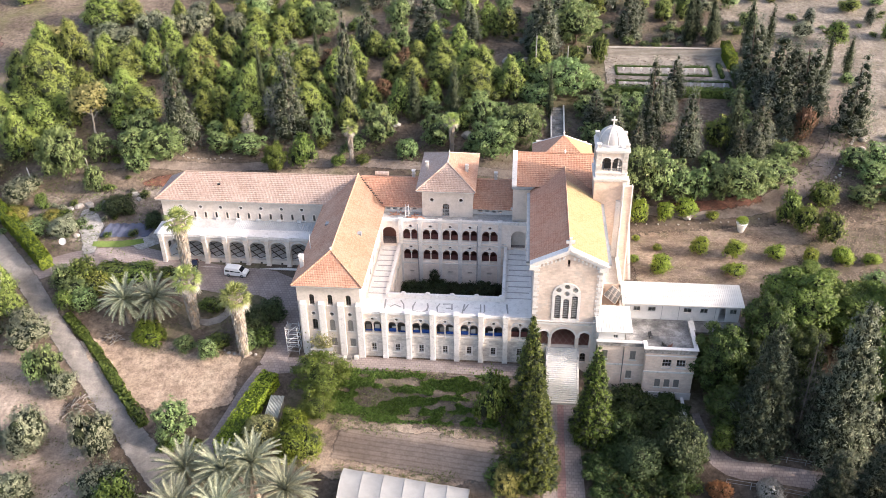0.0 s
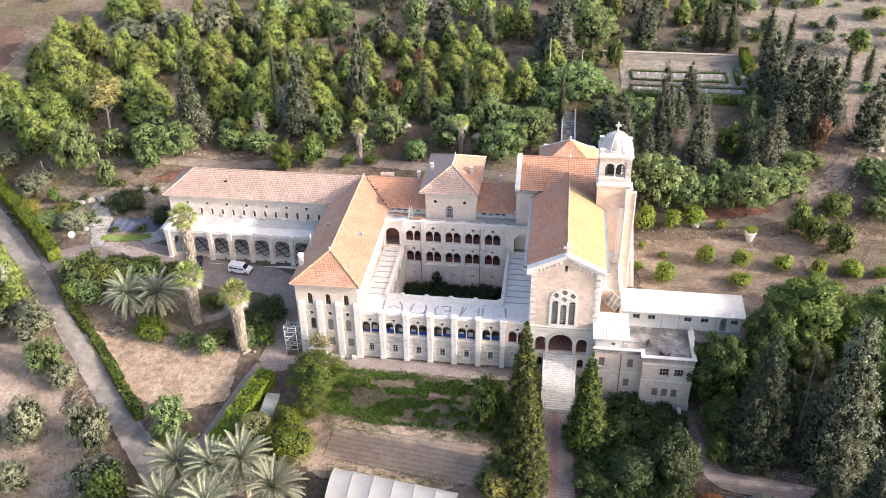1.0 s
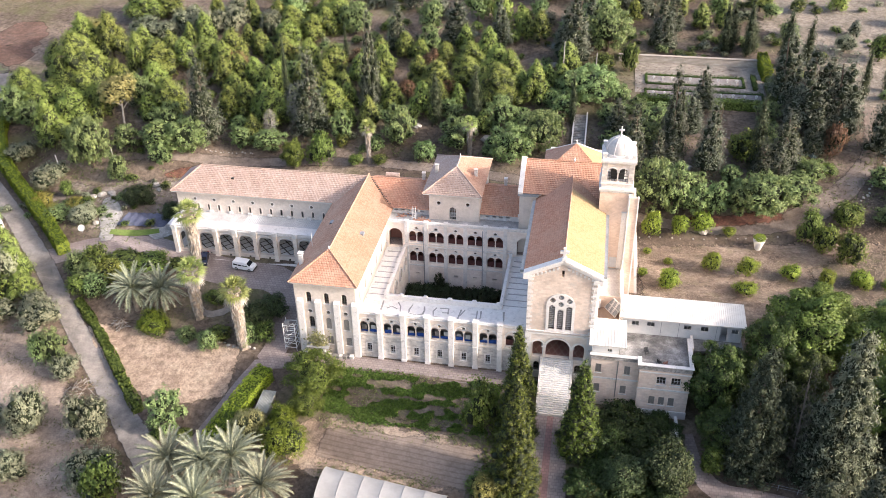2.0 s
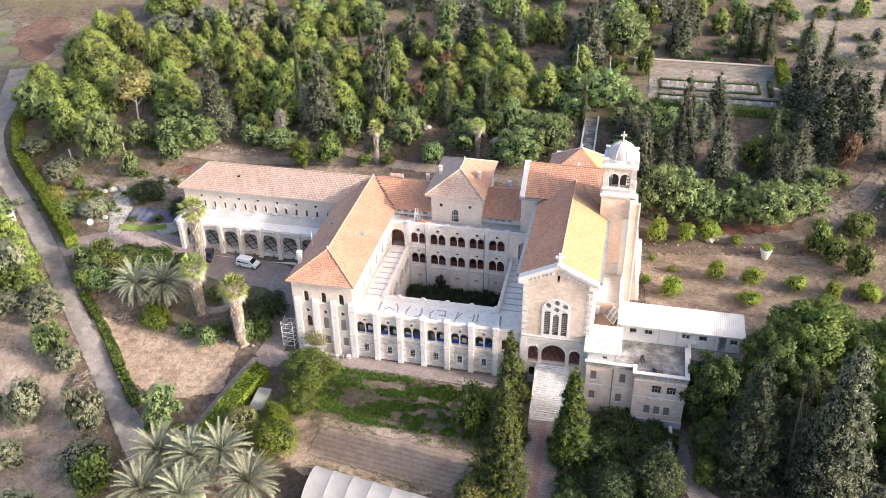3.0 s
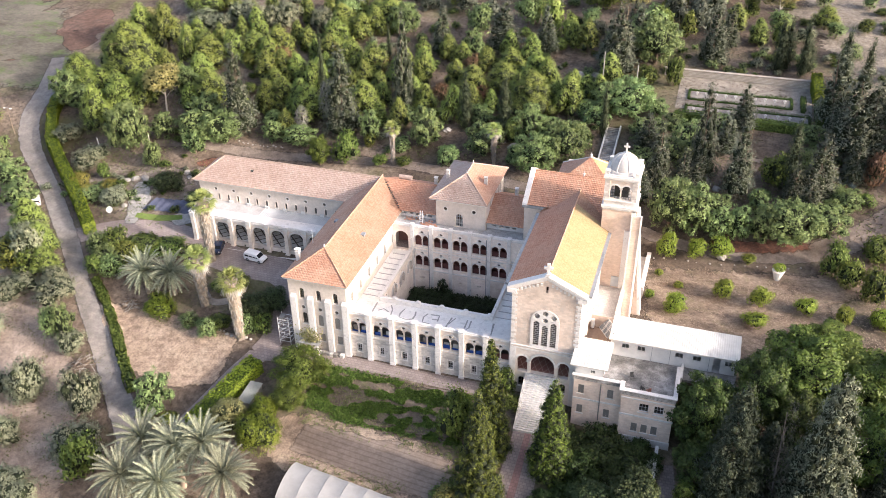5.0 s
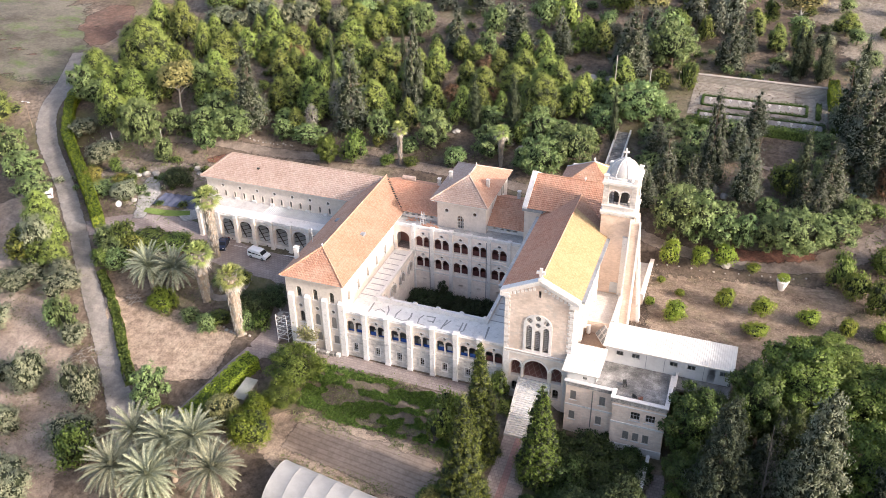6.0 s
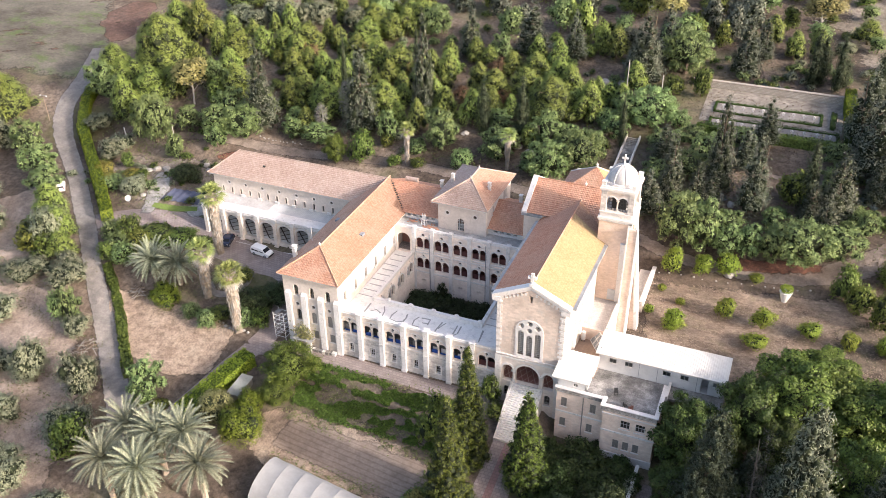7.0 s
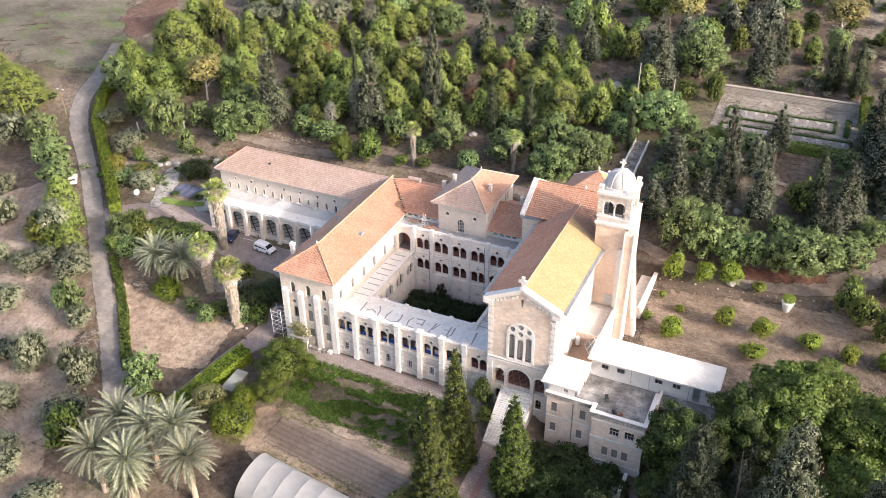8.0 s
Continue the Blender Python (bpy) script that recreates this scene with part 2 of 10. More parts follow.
M_DARKTILE = plain("dark_floor_tiles", (0.10, 0.08, 0.07), (0.15, 0.12, 0.105), rough=0.6, fine=3.0, bump=0.05)
M_TILE_BROWN = tiles("brown_red_tiles", (0.47, 0.235, 0.15), (0.55, 0.30, 0.20), (0.34, 0.15, 0.097), (0.55, 0.36, 0.26))
M_ARCFLOOR = plain("pale_floor_stone", (0.72, 0.70, 0.67), (0.80, 0.785, 0.76), rough=0.5, fine=2.0, bump=0.05)
M_MOSSY = earthy("mossy_parapet", (0.24, 0.22, 0.2), (0.42, 0.395, 0.37), (0.58, 0.555, 0.53), (0.17, 0.16, 0.145), big=0.7, contrast=0.3)
M_OLDSHUTTER = plain("weathered_shutter", (0.15, 0.14, 0.125), (0.23, 0.215, 0.195), fine=4.0, bump=0.1)
M_ANNEX = masonry("annex_stone", (0.74, 0.60, 0.505), (0.82, 0.69, 0.595), (0.76, 0.67, 0.59), stain=(0.57, 0.48, 0.42))
M_STONE_COURT = masonry("pale_court_stone", (0.82, 0.735, 0.67), (0.88, 0.81, 0.75), (0.80, 0.72, 0.655), stain=(0.66, 0.59, 0.54))
M_SCREED = earthy("grey_screed", (0.32, 0.32, 0.31), (0.44, 0.437, 0.425), (0.54, 0.535, 0.52), (0.29, 0.287, 0.275), big=0.3, contrast=0.2)

# ---- helpers for building ----
WORLD_AT = {}


def thing(name, at, label, category, group="", kind=""):
    ob = new(name)
    ob.location = at
    ob.empty_display_size = 0.5
    WORLD_AT[ob] = Vector(at)
    return tagged(ob, label, category, group, kind)


def auto_uv(bm):
    uv = bm.loops.layers.uv.get("UVMap") or bm.loops.layers.uv.new("UVMap")
    for f in bm.faces:
        n = f.normal
        ax = max(range(3), key=lambda i: abs(n[i]))
        for lp in f.loops:
            c = lp.vert.co
            lp[uv].uv = ((c.y, c.z), (c.x, c.z), (c.x, c.y))[ax]


def part(name, bm, material, parent=None, label="", smooth=False, uv=True):
    """Links a bmesh, built in world metres, as one mesh object under a thing or a part."""
    bm.normal_update()
    if uv:
        auto_uv(bm)
    at = WORLD_AT.get(parent, Vector((0, 0, 0)))
    bmesh.ops.translate(bm, vec=-at, verts=bm.verts)
    me = bpy.data.meshes.new(name)
    bm.to_mesh(me)
    bm.free()
    for m in material if isinstance(material, (list, tuple)) else [material]:
        me.materials.append(m)
    if smooth:
        for p in me.polygons:
            p.use_smooth = True
    ob = new(name, me)
    if parent is not None:
        ob.parent = parent
    WORLD_AT[ob] = at
    return tagged(ob, label)


def structure(name, bm, material, label, category, kind="structure", smooth=False, uv=True):
    ob = part(name, bm, material, None, label, smooth, uv)
    return tagged(ob, label, category, "", kind)


def B(*boxes):
    """A bmesh of boxes (x0, x1, y0, y1, z0, z1)."""
    bm = bmesh.new()
    for b in boxes:
        box(bm, *b)
    return bm


def each(name, boxes, material, parent, label=""):
    """One part for every box."""
    for b in boxes:
        part(name, B(b), material, parent, label)


def box(bm, x0, x1, y0, y1, z0, z1):
    v = [bm.verts.new((x, y, z)) for z in (z0, z1) for y in (y0, y1) for x in (x0, x1)]
    for f in ((0, 2, 3, 1), (4, 5, 7, 6), (0, 1, 5, 4), (2, 6, 7, 3), (0, 4, 6, 2), (1, 3, 7, 5)):
        bm.faces.new([v[i] for i in f])
    return v


def cyl(bm, x, y, z0, z1, r0, r1=None, n=10):
    r1 = r0 if r1 is None else r1
    a = [bm.verts.new((x + r0 * math.cos(2 * math.pi * i / n), y + r0 * math.sin(2 * math.pi * i / n), z0)) for i in range(n)]
    b = [bm.verts.new((x + r1 * math.cos(2 * math.pi * i / n), y + r1 * math.sin(2 * math.pi * i / n), z1)) for i in range(n)]
    for i in range(n):
        j = (i + 1) % n
        bm.faces.new((a[i], a[j], b[j], b[i]))
    bm.faces.new(a[::-1])
    bm.faces.new(b)


def tube(bm, pts, radii, n=7):
    """A tapering tube along points."""
    rings = []
    for i, p in enumerate(pts):
        p = Vector(p)
        d = (Vector(pts[min(i + 1, len(pts) - 1)]) - Vector(pts[max(i - 1, 0)])).normalized()
        a = d.orthogonal().normalized()
        b = d.cross(a)
        rings.append([bm.verts.new(p + radii[i] * (a * math.cos(2 * math.pi * k / n) + b * math.sin(2 * math.pi * k / n))) for k in range(n)])
    for r0, r1 in zip(rings, rings[1:]):
        best = min(range(n), key=lambda s: (r0[0].co - r1[s].co).length)
        for k in range(n):
            bm.faces.new((r0[k], r0[(k + 1) % n], r1[(k + 1 + best) % n], r1[(k + best) % n]))
    bm.faces.new(rings[0][::-1])
    bm.faces.new(rings[-1])


def rect(u, v, w, h):
    return [(u - w / 2, v), (u + w / 2, v), (u + w / 2, v + h), (u - w / 2, v + h)]


def arch(u, v, w, h, n=10):
    """A round-headed opening whose sill's middle is (u, v)."""
    r = w / 2
    top = [(u + r * math.cos(math.pi * i / n), v + h - r + r * math.sin(math.pi * i / n)) for i in range(n + 1)]
    return [(u - r, v), (u + r, v)] + top


def circle(u, v, r, n=14):
    return [(u + r * math.cos(2 * math.pi * i / n), v + r * math.sin(2 * math.pi * i / n)) for i in range(n)]


class Face:
    """A wall plane: its origin on the ground, the way along it (2D unit) and the way into it."""

    def __init__(self, x, y, along, inward):
        self.o, self.u, self.n = Vector((x, y, 0)), Vector((*along, 0)), Vector((*inward, 0))

    def at(self, u, v, d=0.0):
        return self.o + self.u * u + Vector((0, 0, v)) + self.n * d


def slab(face, loops, d0, d1, bm=None):
    """A solid plate in a wall plane: outline first, then holes, from depth d0 to d1."""
    from mathutils.geometry import tessellate_polygon
    bm = bm or bmesh.new()
    flat = [p for lp in loops for p in lp]
    tris = tessellate_polygon([[Vector((p[0], p[1], 0)) for p in lp] for lp in loops])
    va = [bm.verts.new(face.at(p[0], p[1], d0)) for p in flat]
    vb = [bm.verts.new(face.at(p[0], p[1], d1)) for p in flat]
    new_faces = []
    for t in tris:
        try:
            new_faces.append(bm.faces.new([va[i] for i in t]))
            new_faces.append(bm.faces.new([vb[i] for i in t][::-1]))
        except ValueError:
            pass
    k = 0
    for lp in loops:
        m = len(lp)
        for i in range(m):
            a, b = k + i, k + (i + 1) % m
            new_faces.append(bm.faces.new((va[a], va[b], vb[b], vb[a])))
        k += m
    bmesh.ops.recalc_face_normals(bm, faces=new_faces)
    return bm


def ring(face, loop, width, d0, d1, bm=None):
    """A frame that follows an opening's outline."""
    cu = sum(p[0] for p in loop) / len(loop)
    cv = sum(p[1] for p in loop) / len(loop)
    us = [p[0] for p in loop]
    vs = [p[1] for p in loop]
    ku = (max(us) - min(us) - 2 * width) / (max(us) - min(us))
    kv = (max(vs) - min(vs) - 2 * width) / (max(vs) - min(vs))
    mu, mv = (max(us) + min(us)) / 2, (max(vs) + min(vs)) / 2
    inner = [(mu + (p[0] - mu) * ku, mv + (p[1] - mv) * kv) for p in loop]
    return slab(face, [loop, inner], d0, d1, bm)


def window(face, loop, parent, depth=0.28, bars=(1, 2), frame_mat=None, sill=True, surround=None):
    """A glazed window in an opening: frame with bars, a pane, and a stone sill."""
    us = [p[0] for p in loop]
    vs = [p[1] for p in loop]
    u0, u1, v0, v1 = min(us), max(us), min(vs), max(vs)
    bm = ring(face, loop, 0.07, depth - 0.04, depth + 0.06)
    for i in range(bars[0]):
        u = u0 + (u1 - u0) * (i + 1) / (bars[0] + 1)
        slab(face, [rect(u, v0 + 0.06, 0.06, v1 - v0 - 0.12)], depth - 0.03, depth + 0.03, bm)
    for i in range(bars[1]):
        v = v0 + (v1 - v0) * (i + 1) / (bars[1] + 1)
        slab(face, [rect((u0 + u1) / 2, v - 0.025, u1 - u0 - 0.1, 0.05)], depth - 0.025, depth + 0.025, bm)
    w = part("window", bm, frame_mat or M_SHUTTER, parent)
    part("pane", slab(face, [loop], depth + 0.005, depth + 0.02), M_GLASS, w)
    if sill:
        part("sill", slab(face, [rect((u0 + u1) / 2, v0 - 0.14, u1 - u0 + 0.3, 0.13)], -0.1, depth - 0.05), M_WHITE, w)
    if surround:
        part("surround", ring(face, [((p[0] - (u0 + u1) / 2) * 1.4 + (u0 + u1) / 2, (p[1] - (v0 + v1) / 2) * 1.16 + (v0 + v1) / 2) for p in loop], 0.16, -0.06, 0.02), surround, w)
    return w


def shutters(face, loop, parent, depth=0.12, mat=None):
    """A closed pair of louvred leaves in an opening."""
    us = [p[0] for p in loop]
    vs = [p[1] for p in loop]
    u0, u1, v0, v1 = min(us), max(us), min(vs), max(vs)
    w = part("window", ring(face, loop, 0.06, depth - 0.05, depth + 0.04), M_SHUTTER, parent)
    um = (u0 + u1) / 2
    k = max(3, int((v1 - v0 - 0.1) / 0.16))
    for a, b in ((u0 + 0.05, um - 0.012), (um + 0.012, u1 - 0.05)):
        bm = bmesh.new()
        prof = []
        for i in range(k):
            z0, z1 = v0 + 0.05 + (v1 - v0 - 0.1) * i / k, v0 + 0.05 + (v1 - v0 - 0.1) * (i + 1) / k
            prof += [(z0, depth - 0.03), (z1 - 0.02, depth + 0.02)]
        prof.append((v1 - 0.05, depth - 0.03))
        rows = [[bm.verts.new(face.at(u, z, d)) for z, d in prof] for u in (a, b)]
        for i in range(len(prof) - 1):
            bm.faces.new((rows[0][i], rows[1][i], rows[1][i + 1], rows[0][i + 1]))
        back = [bm.verts.new(face.at(u, z, depth + 0.045)) for u, z in ((a, prof[0][0]), (b, prof[0][0]), (b, prof[-1][0]), (a, prof[-1][0]))]
        bm.faces.new(back)
        bm.faces.new([back[0], back[1], rows[1][0], rows[0][0]])
        bm.faces.new([back[3], back[2], rows[1][-1], rows[0][-1]])
        bmesh.ops.recalc_face_normals(bm, faces=bm.faces)
        part("shutter_leaf", bm, mat or M_SHUTTER, w)
    part("sill", slab(face, [rect(um, v0 - 0.14, u1 - u0 + 0.3, 0.13)], -0.1, depth - 0.06), M_WHITE, w)
    return w


def roof_plane(bm, A, Bp, C, D, step=0.38, lift=0.07):
    """Stepped courses of tiles between the eave A-B and the top D-C (D above A)."""
    A, Bp, C, D = (Vector(p) for p in (A, Bp, C, D))
    uvl = bm.loops.layers.uv.get("UVMap") or bm.loops.layers.uv.new("UVMap")
    e = (Bp - A).normalized()
    mid = ((D + C) / 2 - (A + Bp) / 2)
    up = (mid - e * mid.dot(e))
    slope = up.length
    up.normalize()
    n = e.cross(up).normalized()
    if n.z < 0:
        n = -n
    rows = max(1, round(slope / step))
    for i in range(rows):
        t0, t1 = i / rows, (i + 1) / rows
        lo = [A.lerp(D, t0), Bp.lerp(C, t0)]
        hi = [A.lerp(D, t1), Bp.lerp(C, t1)]
        pts = [lo[0] + n * lift, lo[1] + n * lift, hi[1].copy(), hi[0].copy()]
        if (hi[1] - hi[0]).length < 0.02:
            pts = pts[:2] + [(hi[0] + hi[1]) / 2]
        f = bm.faces.new([bm.verts.new(p) for p in pts])
        for lp in f.loops:
            r = lp.vert.co - A
            lp[uvl].uv = (r.dot(e), r.dot(up))
        q = [lo[0], lo[1], lo[1] + n * lift, lo[0] + n * lift]
        f2 = bm.faces.new([bm.verts.new(p) for p in q])
        for lp in f2.loops:
            r = lp.vert.co - A
            lp[uvl].uv = (r.dot(e), r.dot(up) + 0.02)
    bmesh.ops.remove_doubles(bm, verts=bm.verts, dist=0.002)
    return bm


def ridge_caps(parent, name, pts, mat, r=0.13):
    """Half-round cap tiles along a ridge or hip, one mesh a run."""
    for a, b in zip(pts, pts[1:]):
        bm = bmesh.new()
        a, b = Vector(a), Vector(b)
        k = max(2, round((b - a).length / 0.45))
        for i in range(k):
            p, q = a.lerp(b, i / k), a.lerp(b, (i + 1.08) / k)
            tube(bm, [p + Vector((0, 0, 0.03)), q + Vector((0, 0, 0.05))], [r * 1.08, r * 0.9], 7)
        part(name, bm, mat, parent)


def column(parent, x, y, z0, z1, r=0.11):
    """A small column with base and capital."""
    bm = bmesh.new()
    cyl(bm, x, y, z0 + 0.12, z1 - 0.22, r, r * 0.92, 10)
    cyl(bm, x, y, z1 - 0.22, z1 - 0.08, r * 0.95, r * 1.7, 10)
    box(bm, x - r * 1.9, x + r * 1.9, y - r * 1.9, y + r * 1.9, z1 - 0.08, z1)
    box(bm, x - r * 1.7, x + r * 1.7, y - r * 1.7, y + r * 1.7, z0, z0 + 0.12)
    return part("column", bm, M_WHITE, parent)


# ---- ground ----
GY = [-3000, -400, -60, -20, -13, -3.2, -2.9, 0, 12, 20, 32, 36, 45, 66, 78, 82, 90, 150, 400, 3000]
GZ = [-260, -70, -10, -3.6, -2.3, -0.35, -0.06, 0, 3.0, 4.2, 5.4, 6.6, 10.2, 14.8, 16.6, 17.0, 17.6, 27, 50, 190]


def smooth01(a, b, x):
    t = min(1.0, max(0.0, (x - a) / (b - a)))
    return t * t * (3 - 2 * t)


def ground_z(x, y):
    z = float(np.interp(y, GY, GZ))
    z += 2.0 * smooth01(-38, -56, x) * smooth01(-25, 2, y)
    out = max(smooth01(60, 140, abs(x - 10)), smooth01(95, 170, y))
    z += out * 2.5 * noise.noise((x * 0.012, y * 0.012, 3.0))
    court = smooth01(1.0, 3.0, x) * smooth01(25.0, 23.0, x) * smooth01(4.0, 5.6, y) * smooth01(23.0, 21.4, y)
    z = z * (1 - court) - 0.4 * court
    yard = smooth01(34.2, 36.4, x) * smooth01(62, 54, x) * smooth01(2.5, -1.5, y)
    z = min(z, z * (1 - yard) - 2.3 * yard)
    z += 0.12 * noise.noise((x * 0.15, y * 0.15, 0.0)) * (1 - smooth01(-20, -12, x) * smooth01(55, 45, x) * smooth01(-14, -6, y) * smooth01(40, 30, y))
    return z


def ground_material():
    """Dry earth, straw-coloured weeds, leaf litter and stones."""
    m, n, l, b = base_mat("dry_earth", 0.95)
    p = n.new("ShaderNodeNewGeometry").outputs["Position"]
    a = noise_at(n, l, p, 0.06, 6, 0.65)
    r = ramp_node(n, [(0.32, (0.075, 0.058, 0.046)), (0.5, (0.15, 0.12, 0.096)), (0.68, (0.26, 0.213, 0.172))])
    l.new(a, r.inputs[0])
    f = noise_at(n, l, p, 1.2, 8, 0.75)
    r2 = ramp_node(n, [(0.34, (0.4, 0.37, 0.34)), (0.64, (1.3, 1.27, 1.22))])
    l.new(f, r2.inputs[0])
    col = mix_rgb(n, l, 1.0, r.outputs[0], r2.outputs[0], "MULTIPLY")
    g = noise_at(n, l, p, 0.035, 5, 0.7)
    r3 = ramp_node(n, [(0.52, (0, 0, 0)), (0.66, (0.7, 0.7, 0.7))])
    l.new(g, r3.inputs[0])
    col = mix_rgb(n, l, r3.outputs[0], col, (0.12, 0.125, 0.05))
    l.new(col, b.inputs["Base Color"])
    bump_to(n, l, b, f, 0.6, 0.25)
    return m


M_EARTH = ground_material()
M_STRAW = earthy("dry_grass", (0.225, 0.171, 0.131), (0.341, 0.268, 0.205), (0.42, 0.341, 0.263), (0.263, 0.195, 0.146), big=0.16, contrast=0.45)
M_REDSOIL = earthy("reddish_soil", (0.15, 0.115, 0.09), (0.255, 0.2, 0.157), (0.37, 0.298, 0.232), (0.185, 0.165, 0.10), big=0.2, contrast=0.45, stretch=1.8)
M_LITTER = earthy("red_leaf_litter", (0.085, 0.042, 0.03), (0.15, 0.072, 0.05), (0.23, 0.115, 0.08), (0.10, 0.065, 0.05), big=0.35, contrast=0.5)
M_PALESOIL = earthy("pale_garden_soil", (0.12, 0.098, 0.08), (0.235, 0.198, 0.165), (0.36, 0.318, 0.275), (0.15, 0.12, 0.095), big=0.3, contrast=0.5)
M_HILL = earthy("pale_hill_grass", (0.165, 0.145, 0.12), (0.25, 0.222, 0.186), (0.33, 0.297, 0.255), (0.16, 0.142, 0.105), big=0.12, contrast=0.5)
M_GRASS = earthy("worn_grass", (0.075, 0.066, 0.052), (0.135, 0.123, 0.097), (0.19, 0.172, 0.138), (0.105, 0.165, 0.045), big=0.075, contrast=0.3, stretch=1.8)
M_EARTH_SHADOW = earthy("red_earth_and_shadow", (0.075, 0.045, 0.037), (0.13, 0.08, 0.06), (0.18, 0.115, 0.09), (0.07, 0.06, 0.05), big=0.12, contrast=0.4)


def furrowed(name, c1, c2, angle, pitch):
    """Tilled soil with straight drills."""
    m, n, l, b = base_mat(name, 0.95)
    p = n.new("ShaderNodeNewGeometry").outputs["Position"]
    mp = n.new("ShaderNodeMapping")
    mp.inputs["Rotation"].default_value = (0, 0, radians(angle))
    l.new(p, mp.inputs["Vector"])
    w = n.new("ShaderNodeTexWave")
    w.bands_direction = "Y"
    w.inputs["Scale"].default_value = 6.283 / pitch / 20
    w.inputs["Distortion"].default_value = 0.6
    l.new(mp.outputs[0], w.inputs["Vector"])
    f = noise_at(n, l, p, 1.5, 8, 0.75)
    a = noise_at(n, l, p, 0.15, 4)
    r = ramp_node(n, [(0.3, c1), (0.7, c2)])
    l.new(a, r.inputs[0])
    r2 = ramp_node(n, [(0.0, (0.8, 0.79, 0.78)), (0.3, (1.02, 1.02, 1.02))])
    l.new(w.outputs["Fac"], r2.inputs[0])
    col = mix_rgb(n, l, 1.0, r.outputs[0], r2.outputs[0], "MULTIPLY")
    r3 = ramp_node(n, [(0.3, (0.6, 0.56, 0.5)), (0.6, (1.1, 1.1, 1.1))])
    l.new(f, r3.inputs[0])
    col = mix_rgb(n, l, 0.7, col, mix_rgb(n, l, 1.0, col, r3.outputs[0], "MULTIPLY"))
    l.new(col, b.inputs["Base Color"])
    bump_to(n, l, b, f, 0.5, 0.15)
    return m


M_TILLED = furrowed("tilled_bed", (0.20, 0.155, 0.122), (0.31, 0.247, 0.198), 6, 0.8)
M_GRAVEL = earthy("terrace_gravel", (0.20, 0.178, 0.15), (0.29, 0.262, 0.225), (0.37, 0.338, 0.295), (0.17, 0.15, 0.125), big=0.5, contrast=0.35)
M_PALECONC = earthy("pale_concrete", (0.28, 0.27, 0.255), (0.40, 0.39, 0.37), (0.50, 0.49, 0.47), (0.25, 0.24, 0.225), big=0.4, contrast=0.35)
M_BEDSOIL = earthy("bed_soil", (0.09, 0.072, 0.055), (0.15, 0.122, 0.095), (0.22, 0.182, 0.145), (0.10, 0.105, 0.045), big=0.3, contrast=0.45)
M_ORCHARD = earthy("orchard_soil", (0.225, 0.18, 0.146), (0.345, 0.281, 0.232), (0.445, 0.375, 0.312), (0.235, 0.178, 0.142), big=0.14, contrast=0.35)


def terrain():
    xs = np.concatenate(([-3000, -1500, -800, -450, -300, -220], np.arange(-170, 181, 2.0), [230, 320, 480, 850, 1600, 3000]))
    ys = np.concatenate(([-1500, -600, -300, -160], np.arange(-110, -4, 2.0), np.arange(-4, 1, 0.5), np.arange(2, 221, 2.0), [260, 320, 420, 600, 1000, 1800, 3000]))
    bm = bmesh.new()
    grid = [[bm.verts.new((x, y, ground_z(x, y))) for x in xs] for y in ys]
    for j in range(len(ys) - 1):
        for i in range(len(xs) - 1):
            bm.faces.new((grid[j][i], grid[j][i + 1], grid[j + 1][i + 1], grid[j + 1][i]))
    return structure("ground", bm, M_EARTH, "dry brown earth and straw-coloured weeds on a rising slope", "ground", smooth=True)


terrain()


SOFT = {}


def soft_edged(mat):
    """The same soil, thinning out raggedly towards the rim of its sheet."""
    if mat.name in SOFT:
        return SOFT[mat.name]
    m = mat.copy()
    n, l = links_of(m)
    at = n.new("ShaderNodeAttribute")
    at.attribute_name = "rim"
    p = n.new("ShaderNodeNewGeometry").outputs["Position"]
    grit = n.new("ShaderNodeMath")
    grit.operation = "MULTIPLY_ADD"
    l.new(noise_at(n, l, p, 0.7, 8, 0.75), grit.inputs[0])
    grit.inputs[1].default_value = 1.5
    grit.inputs[2].default_value = -0.75
    add = n.new("ShaderNodeMath")
    l.new(at.outputs["Fac"], add.inputs[0])
    l.new(grit.outputs[0], add.inputs[1])
    r = n.new("ShaderNodeMapRange")
    r.inputs["From Min"].default_value, r.inputs["From Max"].default_value = 0.32, 0.58
    l.new(add.outputs[0], r.inputs["Value"])
    mx = n.new("ShaderNodeMixShader")
    l.new(r.outputs[0], mx.inputs[0])
    l.new(n.new("ShaderNodeBsdfTransparent").outputs[0], mx.inputs[1])
    l.new(n["Principled BSDF"].outputs[0], mx.inputs[2])
    l.new(mx.outputs[0], n["Material Output"].inputs[0])
    SOFT[mat.name] = m
    return m


